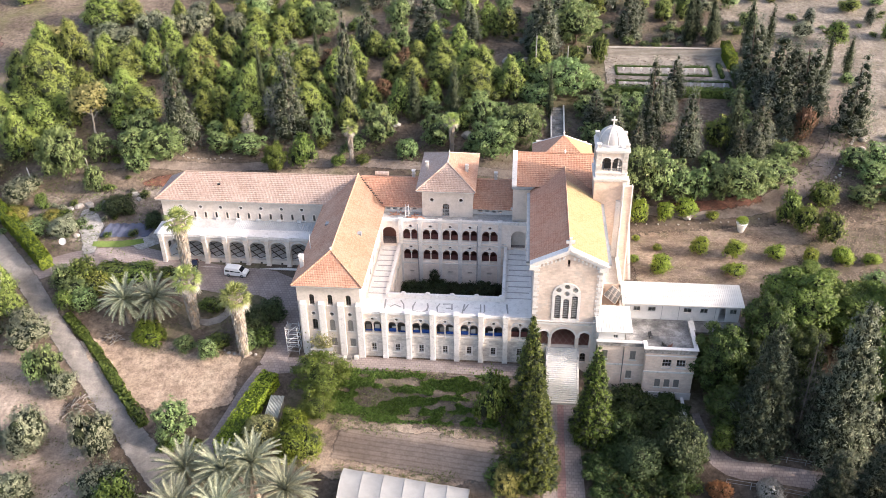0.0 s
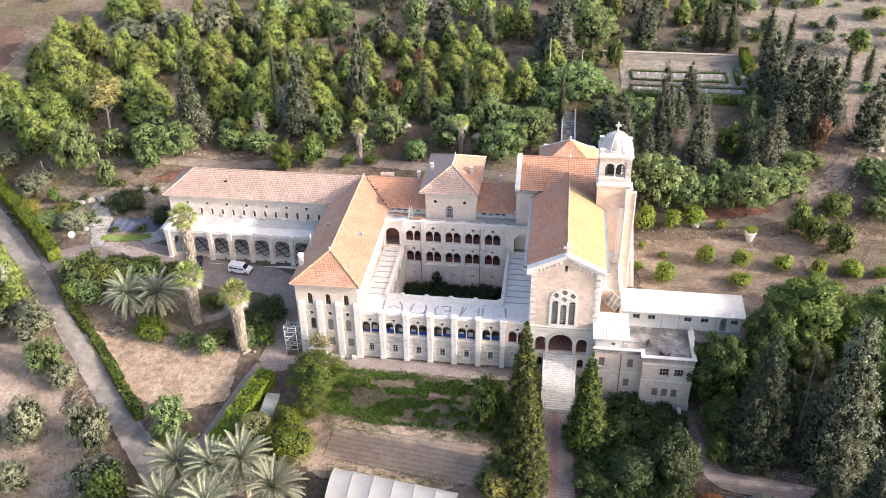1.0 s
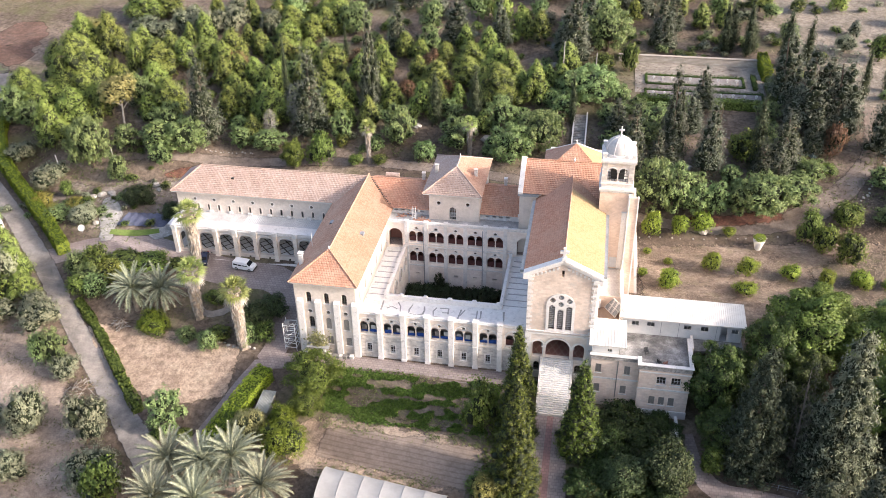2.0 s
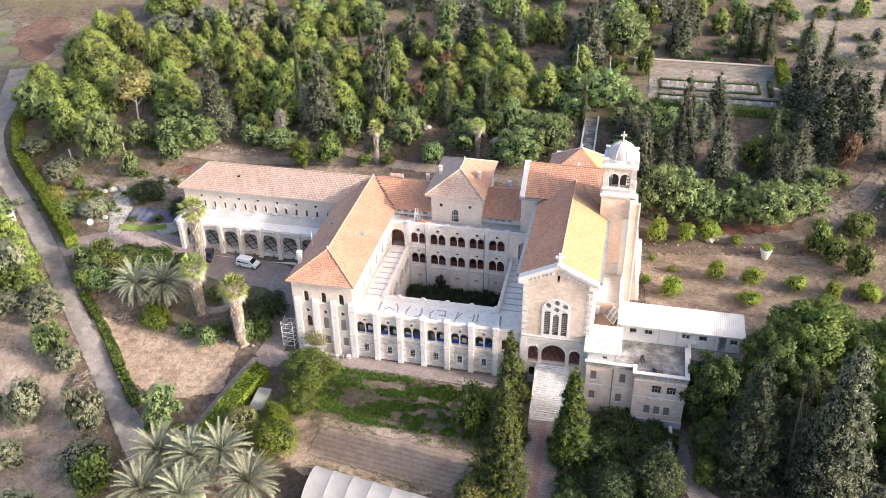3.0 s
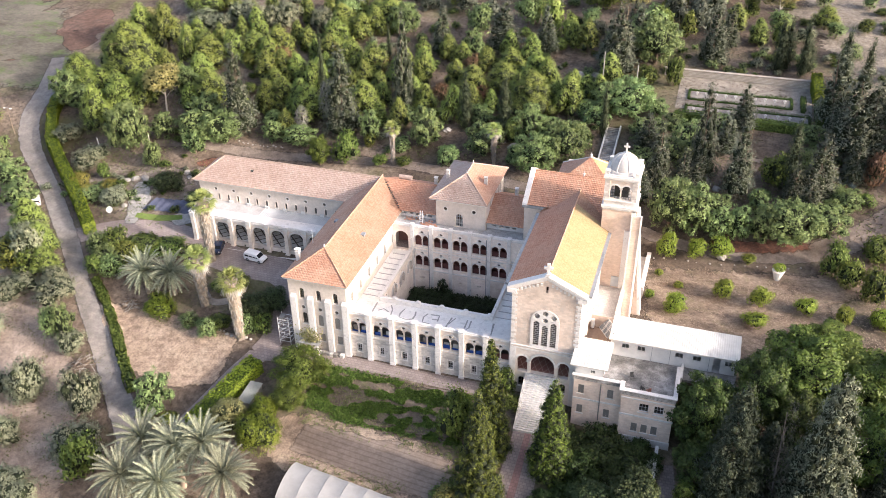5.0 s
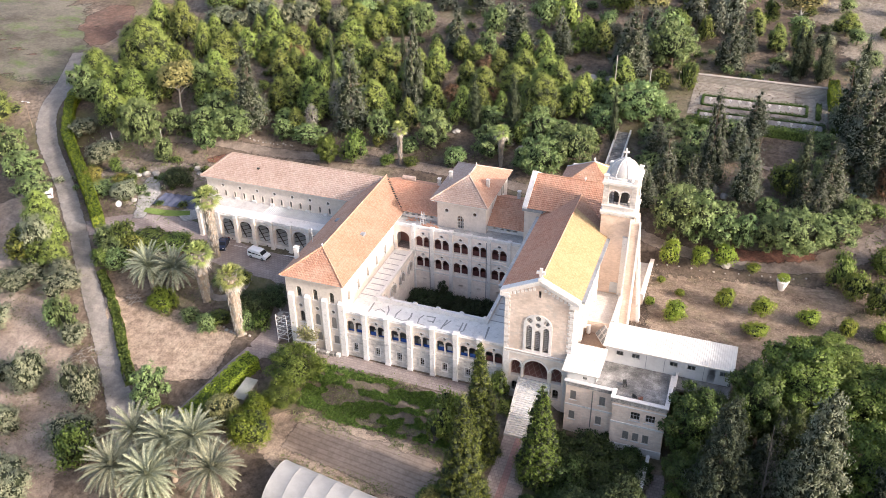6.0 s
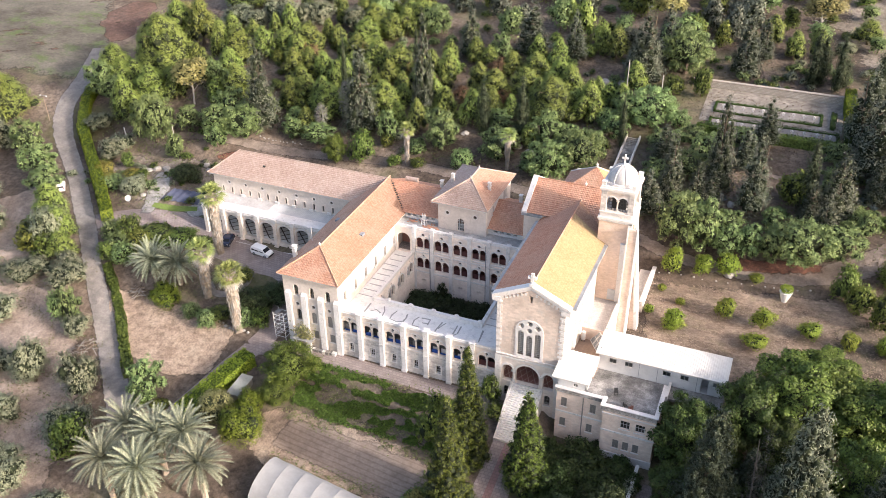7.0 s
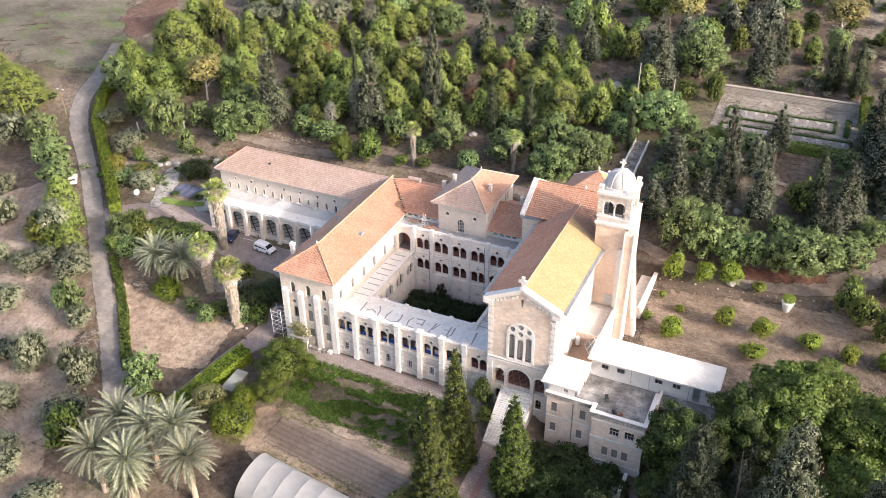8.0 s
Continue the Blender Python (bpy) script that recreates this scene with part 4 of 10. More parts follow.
# ---- west range with the hipped roof ----
def west_range():
    w = thing("west_range", (-4.9, 15, 0), "tall cream stone range with buttresses and a hipped clay tile roof", "building")
    x0, x1, ze = -9.8, 0.0, 13.45
    f = Face(x0, 0.15, (1, 0), (0, 1))
    top = [arch(-7.55 - x0, 9.75, 0.8, 2.0), arch(-4.7 - x0, 9.75, 0.8, 2.0), arch(-1.85 - x0, 9.75, 0.8, 2.0)]
    eye = [circle(c - x0, 8.1, 0.33) for c in (-7.5, -4.6, -1.8)]
    mid = [arch(c - x0, 4.9, 0.85, 2.15) for c in (-7.4, -4.65, -1.8)]
    low = [rect(c - x0, 1.9, 0.9, 1.55) for c in (-4.6, -1.6)]
    part("south_wall", slab(f, [[(0, -0.6), (x1 - x0, -0.6), (x1 - x0, ze), (0, ze)]] + top + eye + mid + low, 0, 0.5), M_PLASTER, w)
    for o in top + mid[:1]:
        window(f, o, w)
    for o in mid[1:] + low:
        shutters(f, o, w)
    for c in (-7.5, -4.6, -1.8):
        oculus(f, c - x0, 8.1, 0.33, w)
    for x in (-8.95, -6.05, -3.05, -0.2):
        b = B((x - 0.48, x + 0.48, -0.35, 0.17, -0.6, 10.1))
        v = [b.verts.new(p) for p in ((x - 0.48, -0.35, 10.1), (x + 0.48, -0.35, 10.1), (x + 0.48, 0.17, 10.5), (x - 0.48, 0.17, 10.5))]
        b.faces.new(v)
        part("buttress", b, M_WHITE, w)
    fe = Face(x1, 0.15, (0, 1), (-1, 0))
    hs = [arch(2.2 + 3.6 * k, 9.2, 0.8, 1.9) for k in range(6)]
    part("east_wall", slab(fe, [[(0.5, -0.4), (24, -0.4), (24, ze), (0.5, ze)]] + hs, 0, 0.5), M_PLASTER, w)
    for o in hs:
        window(fe, o, w, surround=M_WHITE)
    fw = Face(x0, 0.15, (0, 1), (1, 0))
    hw = [arch(2.5 + 3.4 * k, 9.6, 0.8, 1.9) for k in range(7)]
    part("west_wall", slab(fw, [[(0.5, -0.4), (26, -0.4), (26, ze), (0.5, ze)]] + hw, 0, 0.5), M_PLASTER, w)
    for o in hw:
        window(fw, o, w)
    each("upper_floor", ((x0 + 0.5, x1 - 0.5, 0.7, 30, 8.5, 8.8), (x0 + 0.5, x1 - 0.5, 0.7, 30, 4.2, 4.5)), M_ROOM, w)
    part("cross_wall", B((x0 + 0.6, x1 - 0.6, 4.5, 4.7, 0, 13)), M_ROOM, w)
    ex0, ex1, ey, zr, xr = -10.4, 0.58, -0.45, 17.24, -4.85
    ez = 13.62
    bm = bmesh.new()
    roof_plane(bm, (ex0, ey, ez), (ex1, ey, ez), (xr, 4.15, zr), (xr, 4.15, zr))
    part("roof_south", bm, M_TILE, w, "orange-red clay tile hip", uv=False)
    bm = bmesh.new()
    # The sunlit tone of this slope is in its tile colour.
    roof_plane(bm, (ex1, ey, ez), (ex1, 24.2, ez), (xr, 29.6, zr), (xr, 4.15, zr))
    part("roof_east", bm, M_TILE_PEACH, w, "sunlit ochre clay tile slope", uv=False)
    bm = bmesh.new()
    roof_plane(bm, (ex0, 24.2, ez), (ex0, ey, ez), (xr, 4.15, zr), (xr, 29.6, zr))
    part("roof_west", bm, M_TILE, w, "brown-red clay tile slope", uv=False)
    part("soffit", B((ex0 + 0.1, ex1 - 0.1, ey + 0.08, 28, ez - 0.22, ez - 0.02)), M_WHITE, w)
    ridge_caps(w, "ridge_tiles", [(ex1, ey, ez + 0.05), (xr, 4.15, zr), (xr, 29.6, zr)], M_TILE)
    ridge_caps(w, "ridge_tiles", [(ex0, ey, ez + 0.05), (xr, 4.15, zr)], M_TILE)
    b = bmesh.new()
    cyl(b, xr, 4.15, zr, zr + 0.75, 0.09, 0.03, 8)
    cyl(b, xr, 4.15, zr + 0.3, zr + 0.5, 0.16, 0.16, 8)
    part("finial", b, M_WHITE, w)
    c = part("chimney", B((-9.85, -9.25, 3.75, 4.35, 13.9, 16.2), (-9.92, -9.18, 3.68, 4.42, 15.8, 15.95)), M_WHITE, w)
    part("chimney_cap", B((-9.95, -9.15, 3.65, 4.45, 16.2, 16.32)), M_WHITE, c)
    b = bmesh.new()
    cyl(b, -9.3, 9.0, 14.3, 17.0, 0.05)
    part("vent_pipe", b, M_WHITEWASH, w)
    for x, y in ((-1.9, 12.5), (-7.6, 15)):
        z = ez + (zr - ez) * (1 - abs(x - xr) / 5.45)
        part("skylight", B((x - 0.35, x + 0.35, y - 0.45, y + 0.45, z - 0.3, z + 0.22)), M_ZINC, w)
    return w


west_range()


# ---- dormitory range with the arcade ----
M_COATING = plain("weathered_roof_coating", (0.40, 0.385, 0.37), (0.58, 0.565, 0.55), rough=0.75, big=0.4, fine=3.0)


def dormitory():
    w = thing("dormitory_range", (-25, 28, 3.5), "long cream stone range with arched windows and pale tile roof", "building")
    f = Face(-40.0, 24.7, (1, 0), (0, 1))
    L = 31.0
    ze = 13.7
    win = [arch(1.9 + 1.98 * k, 10.0, 0.52, 1.35) for k in range(15)]
    eyes = [circle(3.4 + 3.68 * k, 12.25, 0.3) for k in range(8)]
    low = [rect(3.0 + 3.66 * k, 5.0, 1.5, 2.6) for k in range(8)]
    part("south_wall", slab(f, [[(0, 3.0), (L, 3.0), (L, ze), (0, ze)]] + win + eyes + low, 0, 0.5), M_PLASTER, w)
    for o in win:
        window(f, o, w, bars=(1, 2), surround=M_STONE)
    for k in range(8):
        oculus(f, 3.4 + 3.68 * k, 12.25, 0.3, w)
        shutters(f, low[k], w)
    fw = Face(-40.0, 24.7, (0, 1), (1, 0))
    hw = [arch(2.4 + 2.6 * k, 9.6, 0.7, 1.6) for k in range(3)]
    part("west_wall", slab(fw, [[(0.5, 3.0), (8.0, 3.0), (8.0, ze), (0.5, ze)]] + hw, 0, 0.5), M_PLASTER, w)
    for o in hw:
        window(fw, o, w)
    part("north_wall", B((-40, -5, 32.2, 32.7, 3, ze)), M_PLASTER, w)
    part("inner_floor", B((-39.5, -9.4, 25.2, 32.2, 8.6, 8.9)), M_ROOM, w)
    part("inner_wall", B((-39.5, -9.4, 28.0, 28.2, 3.2, 13.5)), M_ROOM, w)
    y0, y1, xr0, yr, zr, ez = 24.05, 33.2, -36.0, 28.55, 17.3, 13.85
    x0 = -40.8
    bm = bmesh.new()
    roof_plane(bm, (x0, y0, ez), (-4.85, y0, ez), (-4.85, yr, zr), (xr0, yr, zr))
    part("roof_south", bm, M_TILE_PALE, w, "faded pink tile slope", uv=False)
    bm = bmesh.new()
    roof_plane(bm, (-4.85, y1, ez), (x0, y1, ez), (xr0, yr, zr), (-4.85, yr, zr))
    part("roof_north", bm, M_TILE_PALE, w, uv=False)
    bm = bmesh.new()
    roof_plane(bm, (x0, y1, ez), (x0, y0, ez), (xr0, yr, zr), (xr0, yr, zr))
    part("roof_west", bm, M_TILE_PALE, w, uv=False)
    part("soffit", B((x0 + 0.1, -10.5, y0 + 0.08, y1 - 0.1, ez - 0.22, ez - 0.02)), M_WHITE, w)
    ridge_caps(w, "ridge_tiles", [(x0, y0, ez + 0.04), (xr0, yr, zr), (-4.85, yr, zr)], M_TILE_PALE)
    part("roof_hatch", B((-29.8, -29.3, 26.5, 27.0, 15.2, 16.05)), M_IRON, w)

    a = thing("arcade", (-25, 21.5, 3.5), "single-storey white stone arcade of round arches under a sheet roof", "building")
    fa = Face(-39.2, 19.3, (1, 0), (0, 1))
    mids = [2.65 + 3.72 * k for k in range(8)]
    zt = 9.3
    part("front_wall", slab(fa, [[(0, 2.9), (29.0, 2.9), (29.0, zt), (0, zt)]] + [arch(u, 4.85, 2.9, 3.8, 14) for u in mids[:7]] + [arch(mids[7] - 0.3, 4.85, 2.2, 3.3, 14)] + [rect(u + 0.35, 4.05, 0.42, 0.4) for u in mids[:7]], 0, 0.6), M_STONE, a)
    for u in mids[:7]:
        part("vent", slab(fa, [rect(u + 0.35, 4.05, 0.42, 0.4)], 0.2, 0.26), M_IRON, a)
    for u in mids[:7]:
        n = 16
        outer = [(u + 1.74 * math.cos(math.pi * i / n), 7.2 + 1.74 * math.sin(math.pi * i / n)) for i in range(n + 1)]
        inner = [(u + 1.47 * math.cos(math.pi * i / n), 7.2 + 1.47 * math.sin(math.pi * i / n)) for i in range(n + 1)]
        part("arch_ring", slab(fa, [outer + inner[::-1]], -0.06, 0.02), M_WHITE, a)
    for k in range(8):
        x = -38.45 + 3.72 * k if k else -38.75
        part("buttress", B((x - 0.34, x + 0.34, 18.85, 19.32, 2.9, 9.1), (x - 0.44, x + 0.44, 18.72, 19.32, 2.9, 4.2), (x - 0.4, x + 0.4, 18.78, 19.33, 8.3, 8.5)), M_STONE, a)
        part("buttress_cap", B((x - 0.4, x + 0.4, 18.8, 19.7, 9.1, 9.86)), M_WHITE, a)
    part("cornice", B((-39.5, -10.2, 19.05, 19.95, 9.3, 9.5), (-39.3, -10.2, 19.15, 21.5, 9.5, 9.8), (-39.3, -10.2, 19.2, 19.32, 8.96, 9.1)), M_WHITE, a)
    part("flat_roof", B((-39.3, -26.4, 21.5, 24.66, 9.5, 9.79)), M_COATING, a, "white-coated flat part of the roof")
    part("end_wall", slab(Face(-39.2, 19.9, (0, 1), (1, 0)), [[(0, 2.9), (4.8, 2.9), (4.8, 9.3), (0, 9.3)], arch(2.4, 4.85, 2.4, 3.4)], 0, 0.5), M_STONE, a)
    part("floor", B((-38.7, -10, 19.9, 24.7, 3.0, 4.88)), M_ARCFLOOR, a, "pale polished floor tiles")
    b = bmesh.new()
    for i in range(-3, 15):
        for s in (1, -1):
            for j in range(4):
                u0, u1 = -37.6 + 2.0 * i + s * 1.15 * j, -37.6 + 2.0 * i + s * 1.15 * (j + 1)
                if -38.6 < min(u0, u1) - 0.2 and max(u0, u1) + 0.2 < -10.1:
                    b.faces.new([b.verts.new((u, y, 4.884)) for u, y in ((u0 - 0.16, 19.95 + 1.15 * j), (u0 + 0.16, 19.95 + 1.15 * j), (u1 + 0.16, 21.1 + 1.15 * j), (u1 - 0.16, 21.1 + 1.15 * j))])
    part("floor_pattern", b, M_DARKTILE, a, "dark brown crossing bands in the tiled floor")
    bm = bmesh.new()
    nrib = 84
    for i in range(nrib):
        xa = -39.1 + i * 29.0 / nrib
        xb = xa + 29.0 / nrib
        xm = (xa + xb) / 2
        za, zb = 9.42, 9.7
        P = [bm.verts.new(p) for p in ((xa, 19.8, za), (xm, 19.8, za + 0.06), (xb, 19.8, za), (xb, 24.68, zb), (xm, 24.68, zb + 0.06), (xa, 24.68, zb))]
        bm.faces.new((P[0], P[1], P[4], P[5]))
        bm.faces.new((P[1], P[2], P[3], P[4]))
    bmesh.ops.remove_doubles(bm, verts=bm.verts, dist=0.002)
    part("sheet_roof", bm, M_SHEET, a, "pale grey corrugated sheet roof")
    for k in range(7):
        x = -33.6 + 3.7 * k
        part("air_unit", B((x - 0.38, x + 0.38, 24.3, 24.62, 9.75, 10.2), (x - 0.34, x + 0.34, 24.27, 24.3, 9.8, 10.15)), M_WHITEWASH, a, "small white outdoor unit")
    part("side_roof", B((-40.6, -39.3, 20.4, 24.6, 8.9, 9.05)), M_WHITEWASH, a, "white lean-to roof at the arcade's end")
    part("base_kerb", B((-39.8, -13.5, 17.9, 18.7, 3.0, 3.95)), M_WHITE, a)
    return w


dormitory()


# ---- north range ----
def north_range():
    w = thing("cloister_north_range", (12, 24, 0), "cream stone cloister range with two tiers of paired arches", "building")
    f = Face(0, 20.8, (1, 0), (0, 1))
    mids = [5.35 + 3.42 * k for k in range(5)]
    holes = []
    for u in mids:
        holes += double_arch(u, 9.25, 1.27, 2.2) + double_arch(u, 5.15, 1.27, 2.2) + [circle(u, 12.05, 0.27), circle(u, 7.85, 0.25)]
        holes.append(rect(u, 2.6, 0.8, 0.35))
    doors = [arch(1.65, 8.15, 2.4, 3.6, 14), arch(23.9, 8.15, 2.4, 3.6, 14)]
    part("court_wall", slab(f, [[(0.02, -0.5), (25.9, -0.5), (25.9, 12.9), (0.02, 12.9)]] + holes + doors, 0, 0.45), M_STONE_COURT, w)
    for u in mids:
        for z in (9.25, 5.15):
            column(w, u, 21.0, z, z + 1.65, 0.1)
            arch_hood(f, u, z + 1.1, w)
            # Boards added here; in the upper tier they stand for the reddish floor behind.
            for s in (-0.7, 0.7):
                arch_board(f, arch(u + s, z, 1.27, 2.2), w, 0.5)
        oculus(f, u, 12.05, 0.27, w)
        oculus(f, u, 7.85, 0.25, w)
    for k in range(6):
        x = 3.62 + 3.42 * k
        part("pilaster", B((x - 0.3, x + 0.3, 20.55, 20.82, 0.6, 13.0), (x - 0.36, x + 0.36, 20.5, 20.82, 8.35, 8.6)), M_WHITE, w)
        part("pilaster_cap", B((x - 0.38, x + 0.38, 20.5, 21.3, 13.0, 13.5)), M_WHITE, w)
        if k in (1, 4):
            b = bmesh.new()
            cyl(b, x - 0.42, 20.55, 1.0, 12.6, 0.07, 0.07, 8)
            part("downpipe", b, M_ZINC, w)
    each("string_course", ((3.6, 21.9, 20.66, 20.82, 8.4, 8.6), (3.6, 21.9, 20.66, 20.82, 4.5, 4.7), (3.6, 21.9, 20.7, 20.82, 8.95, 9.08)), M_WHITE, w)
    part("parapet", B((0.02, 25.9, 20.72, 21.3, 12.9, 13.1), (0.02, 25.9, 20.8, 21.2, 13.1, 13.35)), M_WHITE, w)
    part("loggia_back_wall", B((0.1, 25.8, 23.5, 23.8, 0, 12.6)), M_LATTICE, w, "brown loggia back wall")
    part("loggia_floor", B((0.1, 25.8, 21.25, 24.4, 8.0, 8.2), (0.1, 25.8, 21.25, 24.4, 3.9, 4.1)), M_PAVER, w)
    part("flat_roof", B((0.02, 25.9, 21.2, 24.6, 12.5, 12.75)), M_SCREED, w, "grey flat roof behind the parapet")
    # upper storey with low tile roof
    part("attic_wall", slab(Face(-4.5, 24.4, (1, 0), (0, 1)), [[(4.6, 12.0), (27.3, 12.0), (27.3, 14.0), (4.6, 14.0)]] + [rect(5.6 + 1.15 * k, 13.2, 0.7, 0.35) for k in range(18) if not 10.4 < 5.6 + 1.15 * k < 21.2], 0, 0.4), M_WHITE, w)
    part("north_wall", B((-5, 23, 34.2, 34.7, 5, 14.0)), M_PLASTER, w)
    bm = bmesh.new()
    roof_plane(bm, (-0.4, 23.85, 14.0), (22.7, 23.85, 14.0), (22.7, 29.4, 16.75), (-4.85, 29.4, 16.75))
    part("roof_south", bm, M_TILE_RED, w, "bright orange-red tile slope", uv=False)
    bm = bmesh.new()
    roof_plane(bm, (22.7, 35.2, 14.0), (-4.85, 35.2, 14.0), (-4.85, 29.4, 16.75), (22.7, 29.4, 16.75))
    part("roof_north", bm, M_TILE_RED, w, uv=False)
    ridge_caps(w, "ridge_tiles", [(-4.5, 29.4, 16.75), (22.7, 29.4, 16.75)], M_TILE_RED)
    part("roof_kerb", B((22.4, 22.75, 23.9, 29.3, 14.0, 14.3)), M_WHITE, w)
    # tiles taken up along the valley, laths bare
    rnd = random.Random(8)
    b = bmesh.new()
    for i in range(17):
        t = (i + 0.3 * rnd.random()) / 17
        x, y, z = -4.3 + 4.6 * t, 28.8 - 4.9 * t, 16.9 - 2.7 * t
        s = rnd.uniform(0.08, 0.2) if i < 9 else rnd.uniform(0.05, 0.1)
        box(b, x - s, x + s * 1.3, y - 0.08, y + 0.1, z - 0.02, z + 0.06 + 0.08 * rnd.random())
        if i % 2:
            tube(b, [(x - 0.1, y, z + 0.06), (x + rnd.uniform(0.4, 0.7), y - 0.2, z + 0.1)], [0.03, 0.03], 4)
    part("valley_batten", b, M_IRON, w, "bare dark battens in the roof valley")
    for x, y in ((5.0, 30.2), (19.6, 30.2)):
        c = part("chimney", B((x - 0.25, x + 0.25, y - 0.25, y + 0.25, 16.0, 17.7), (x - 0.32, x + 0.32, y - 0.32, y + 0.32, 17.2, 17.35)), M_STONE_OLD, w)
        part("chimney_cap", B((x - 0.33, x + 0.33, y - 0.33, y + 0.33, 17.9, 18.0), (x - 0.2, x + 0.2, y - 0.2, y + 0.2, 17.7, 17.9)), M_WHITE, c)
    b = bmesh.new()
    tube(b, [(-1.8, 29.9, 17.25), (0.6, 29.9, 17.25)], [0.42, 0.42], 12)
    part("water_tank", b, M_TILE_PALE, w, "small rusty horizontal tank on the roof")
    # hipped pavilion in the middle
    t = thing("roof_pavilion", (11.3, 30, 12.5), "square cream pavilion with a hipped tile roof above the range", "building")
    ft = Face(7.2, 23.2, (1, 0), (0, 1))
    door = arch(4.1, 12.78, 1.25, 2.55)
    part("south_wall", slab(ft, [[(0, 12.5), (8.7, 12.5), (8.7, 18.0), (0, 18.0)], door, circle(1.7, 16.0, 0.33), circle(6.7, 16.05, 0.33)], 0, 0.45), M_PLASTER, t)
    oculus(ft, 1.7, 16.0, 0.33, t)
    oculus(ft, 6.7, 16.05, 0.33, t)
    d = window(ft, door, t, bars=(3, 3), sill=False, frame_mat=M_WHITEWASH)
    part("west_wall", B((7.2, 7.65, 23.65, 35.6, 10, 18.0)), M_PLASTER, t)
    fe = Face(15.9, 23.65, (0, 1), (-1, 0))
    ew = [arch(8.5, 15.3, 0.55, 1.9), arch(9.5, 15.3, 0.55, 1.9), arch(3, 15.3, 0.55, 1.6)]
    part("east_wall", slab(fe, [[(0, 10), (12, 10), (12, 18.0), (0, 18.0)]] + ew, 0, 0.45), M_PLASTER, t)
    for o in ew:
        window(fe, o, t)
    part("north_wall", B((7.65, 15.45, 35.2, 35.6, 10, 18.0)), M_PLASTER, t)
    part("ceiling_board", B((7.7, 15.4, 23.7, 35.1, 17.6, 17.8)), M_ROOM, t)
    x0, x1, y0, y1, ez, zr, xr = 6.25, 16.4, 22.25, 36.9, 18.1, 20.75, 11.3
    for nm, q in (("roof_south", ((x0, y0, ez), (x1, y0, ez), (xr, 27.9, zr), (xr, 27.9, zr))),
                  ("roof_east", ((x1, y0, ez), (x1, y1, ez), (xr, 31.9, zr), (xr, 27.9, zr))),
                  ("roof_north", ((x1, y1, ez), (x0, y1, ez), (xr, 31.9, zr), (xr, 31.9, zr))),
                  ("roof_west", ((x0, y1, ez), (x0, y0, ez), (xr, 27.9, zr), (xr, 31.9, zr)))):
        bm = bmesh.new()
        roof_plane(bm, *q)
        part(nm, bm, M_TILE_PALE if nm != "roof_east" else M_TILE, t, uv=False)
    part("soffit", B((x0 + 0.1, x1 - 0.1, y0 + 0.1, y1 - 0.1, ez - 0.22, ez - 0.02)), M_WHITE, t)
    for c in ((x0, y0), (x1, y0)):
        ridge_caps(t, "ridge_tiles", [(c[0], c[1], ez + 0.04), (xr, 27.9, zr)], M_TILE_PALE)
    for c in ((x0, y1), (x1, y1)):
        ridge_caps(t, "ridge_tiles", [(c[0], c[1], ez + 0.04), (xr, 31.9, zr)], M_TILE_PALE)
    ridge_caps(t, "ridge_tiles", [(xr, 27.9, zr), (xr, 31.9, zr)], M_TILE_PALE)
    for y in (27.9, 31.9):
        b = bmesh.new()
        cyl(b, xr, y, zr, zr + 0.6, 0.12, 0.03, 8)
        part("finial", b, M_WHITE, t)
    for x, y in ((7.6, 29.0), (14.6, 28.2)):
        z = ez + 0.6
        c = part("chimney", B((x - 0.24, x + 0.24, y - 0.24, y + 0.24, z - 0.3, z + 1.4), (x - 0.31, x + 0.31, y - 0.31, y + 0.31, z + 0.95, z + 1.08)), M_STONE_OLD, t)
        part("chimney_cap", B((x - 0.32, x + 0.32, y - 0.32, y + 0.32, z + 1.58, z + 1.68), (x - 0.2, x + 0.2, y - 0.2, y + 0.2, z + 1.4, z + 1.58)), M_STONE_OLD, c)
    return w


north_range()

# court floor
structure("court_floor", B((3.0, 22.2, 5.4, 21.0, -0.5, 0.35)), M_EARTH, "dark earth floor of the enclosed courtyard", "courtyard")


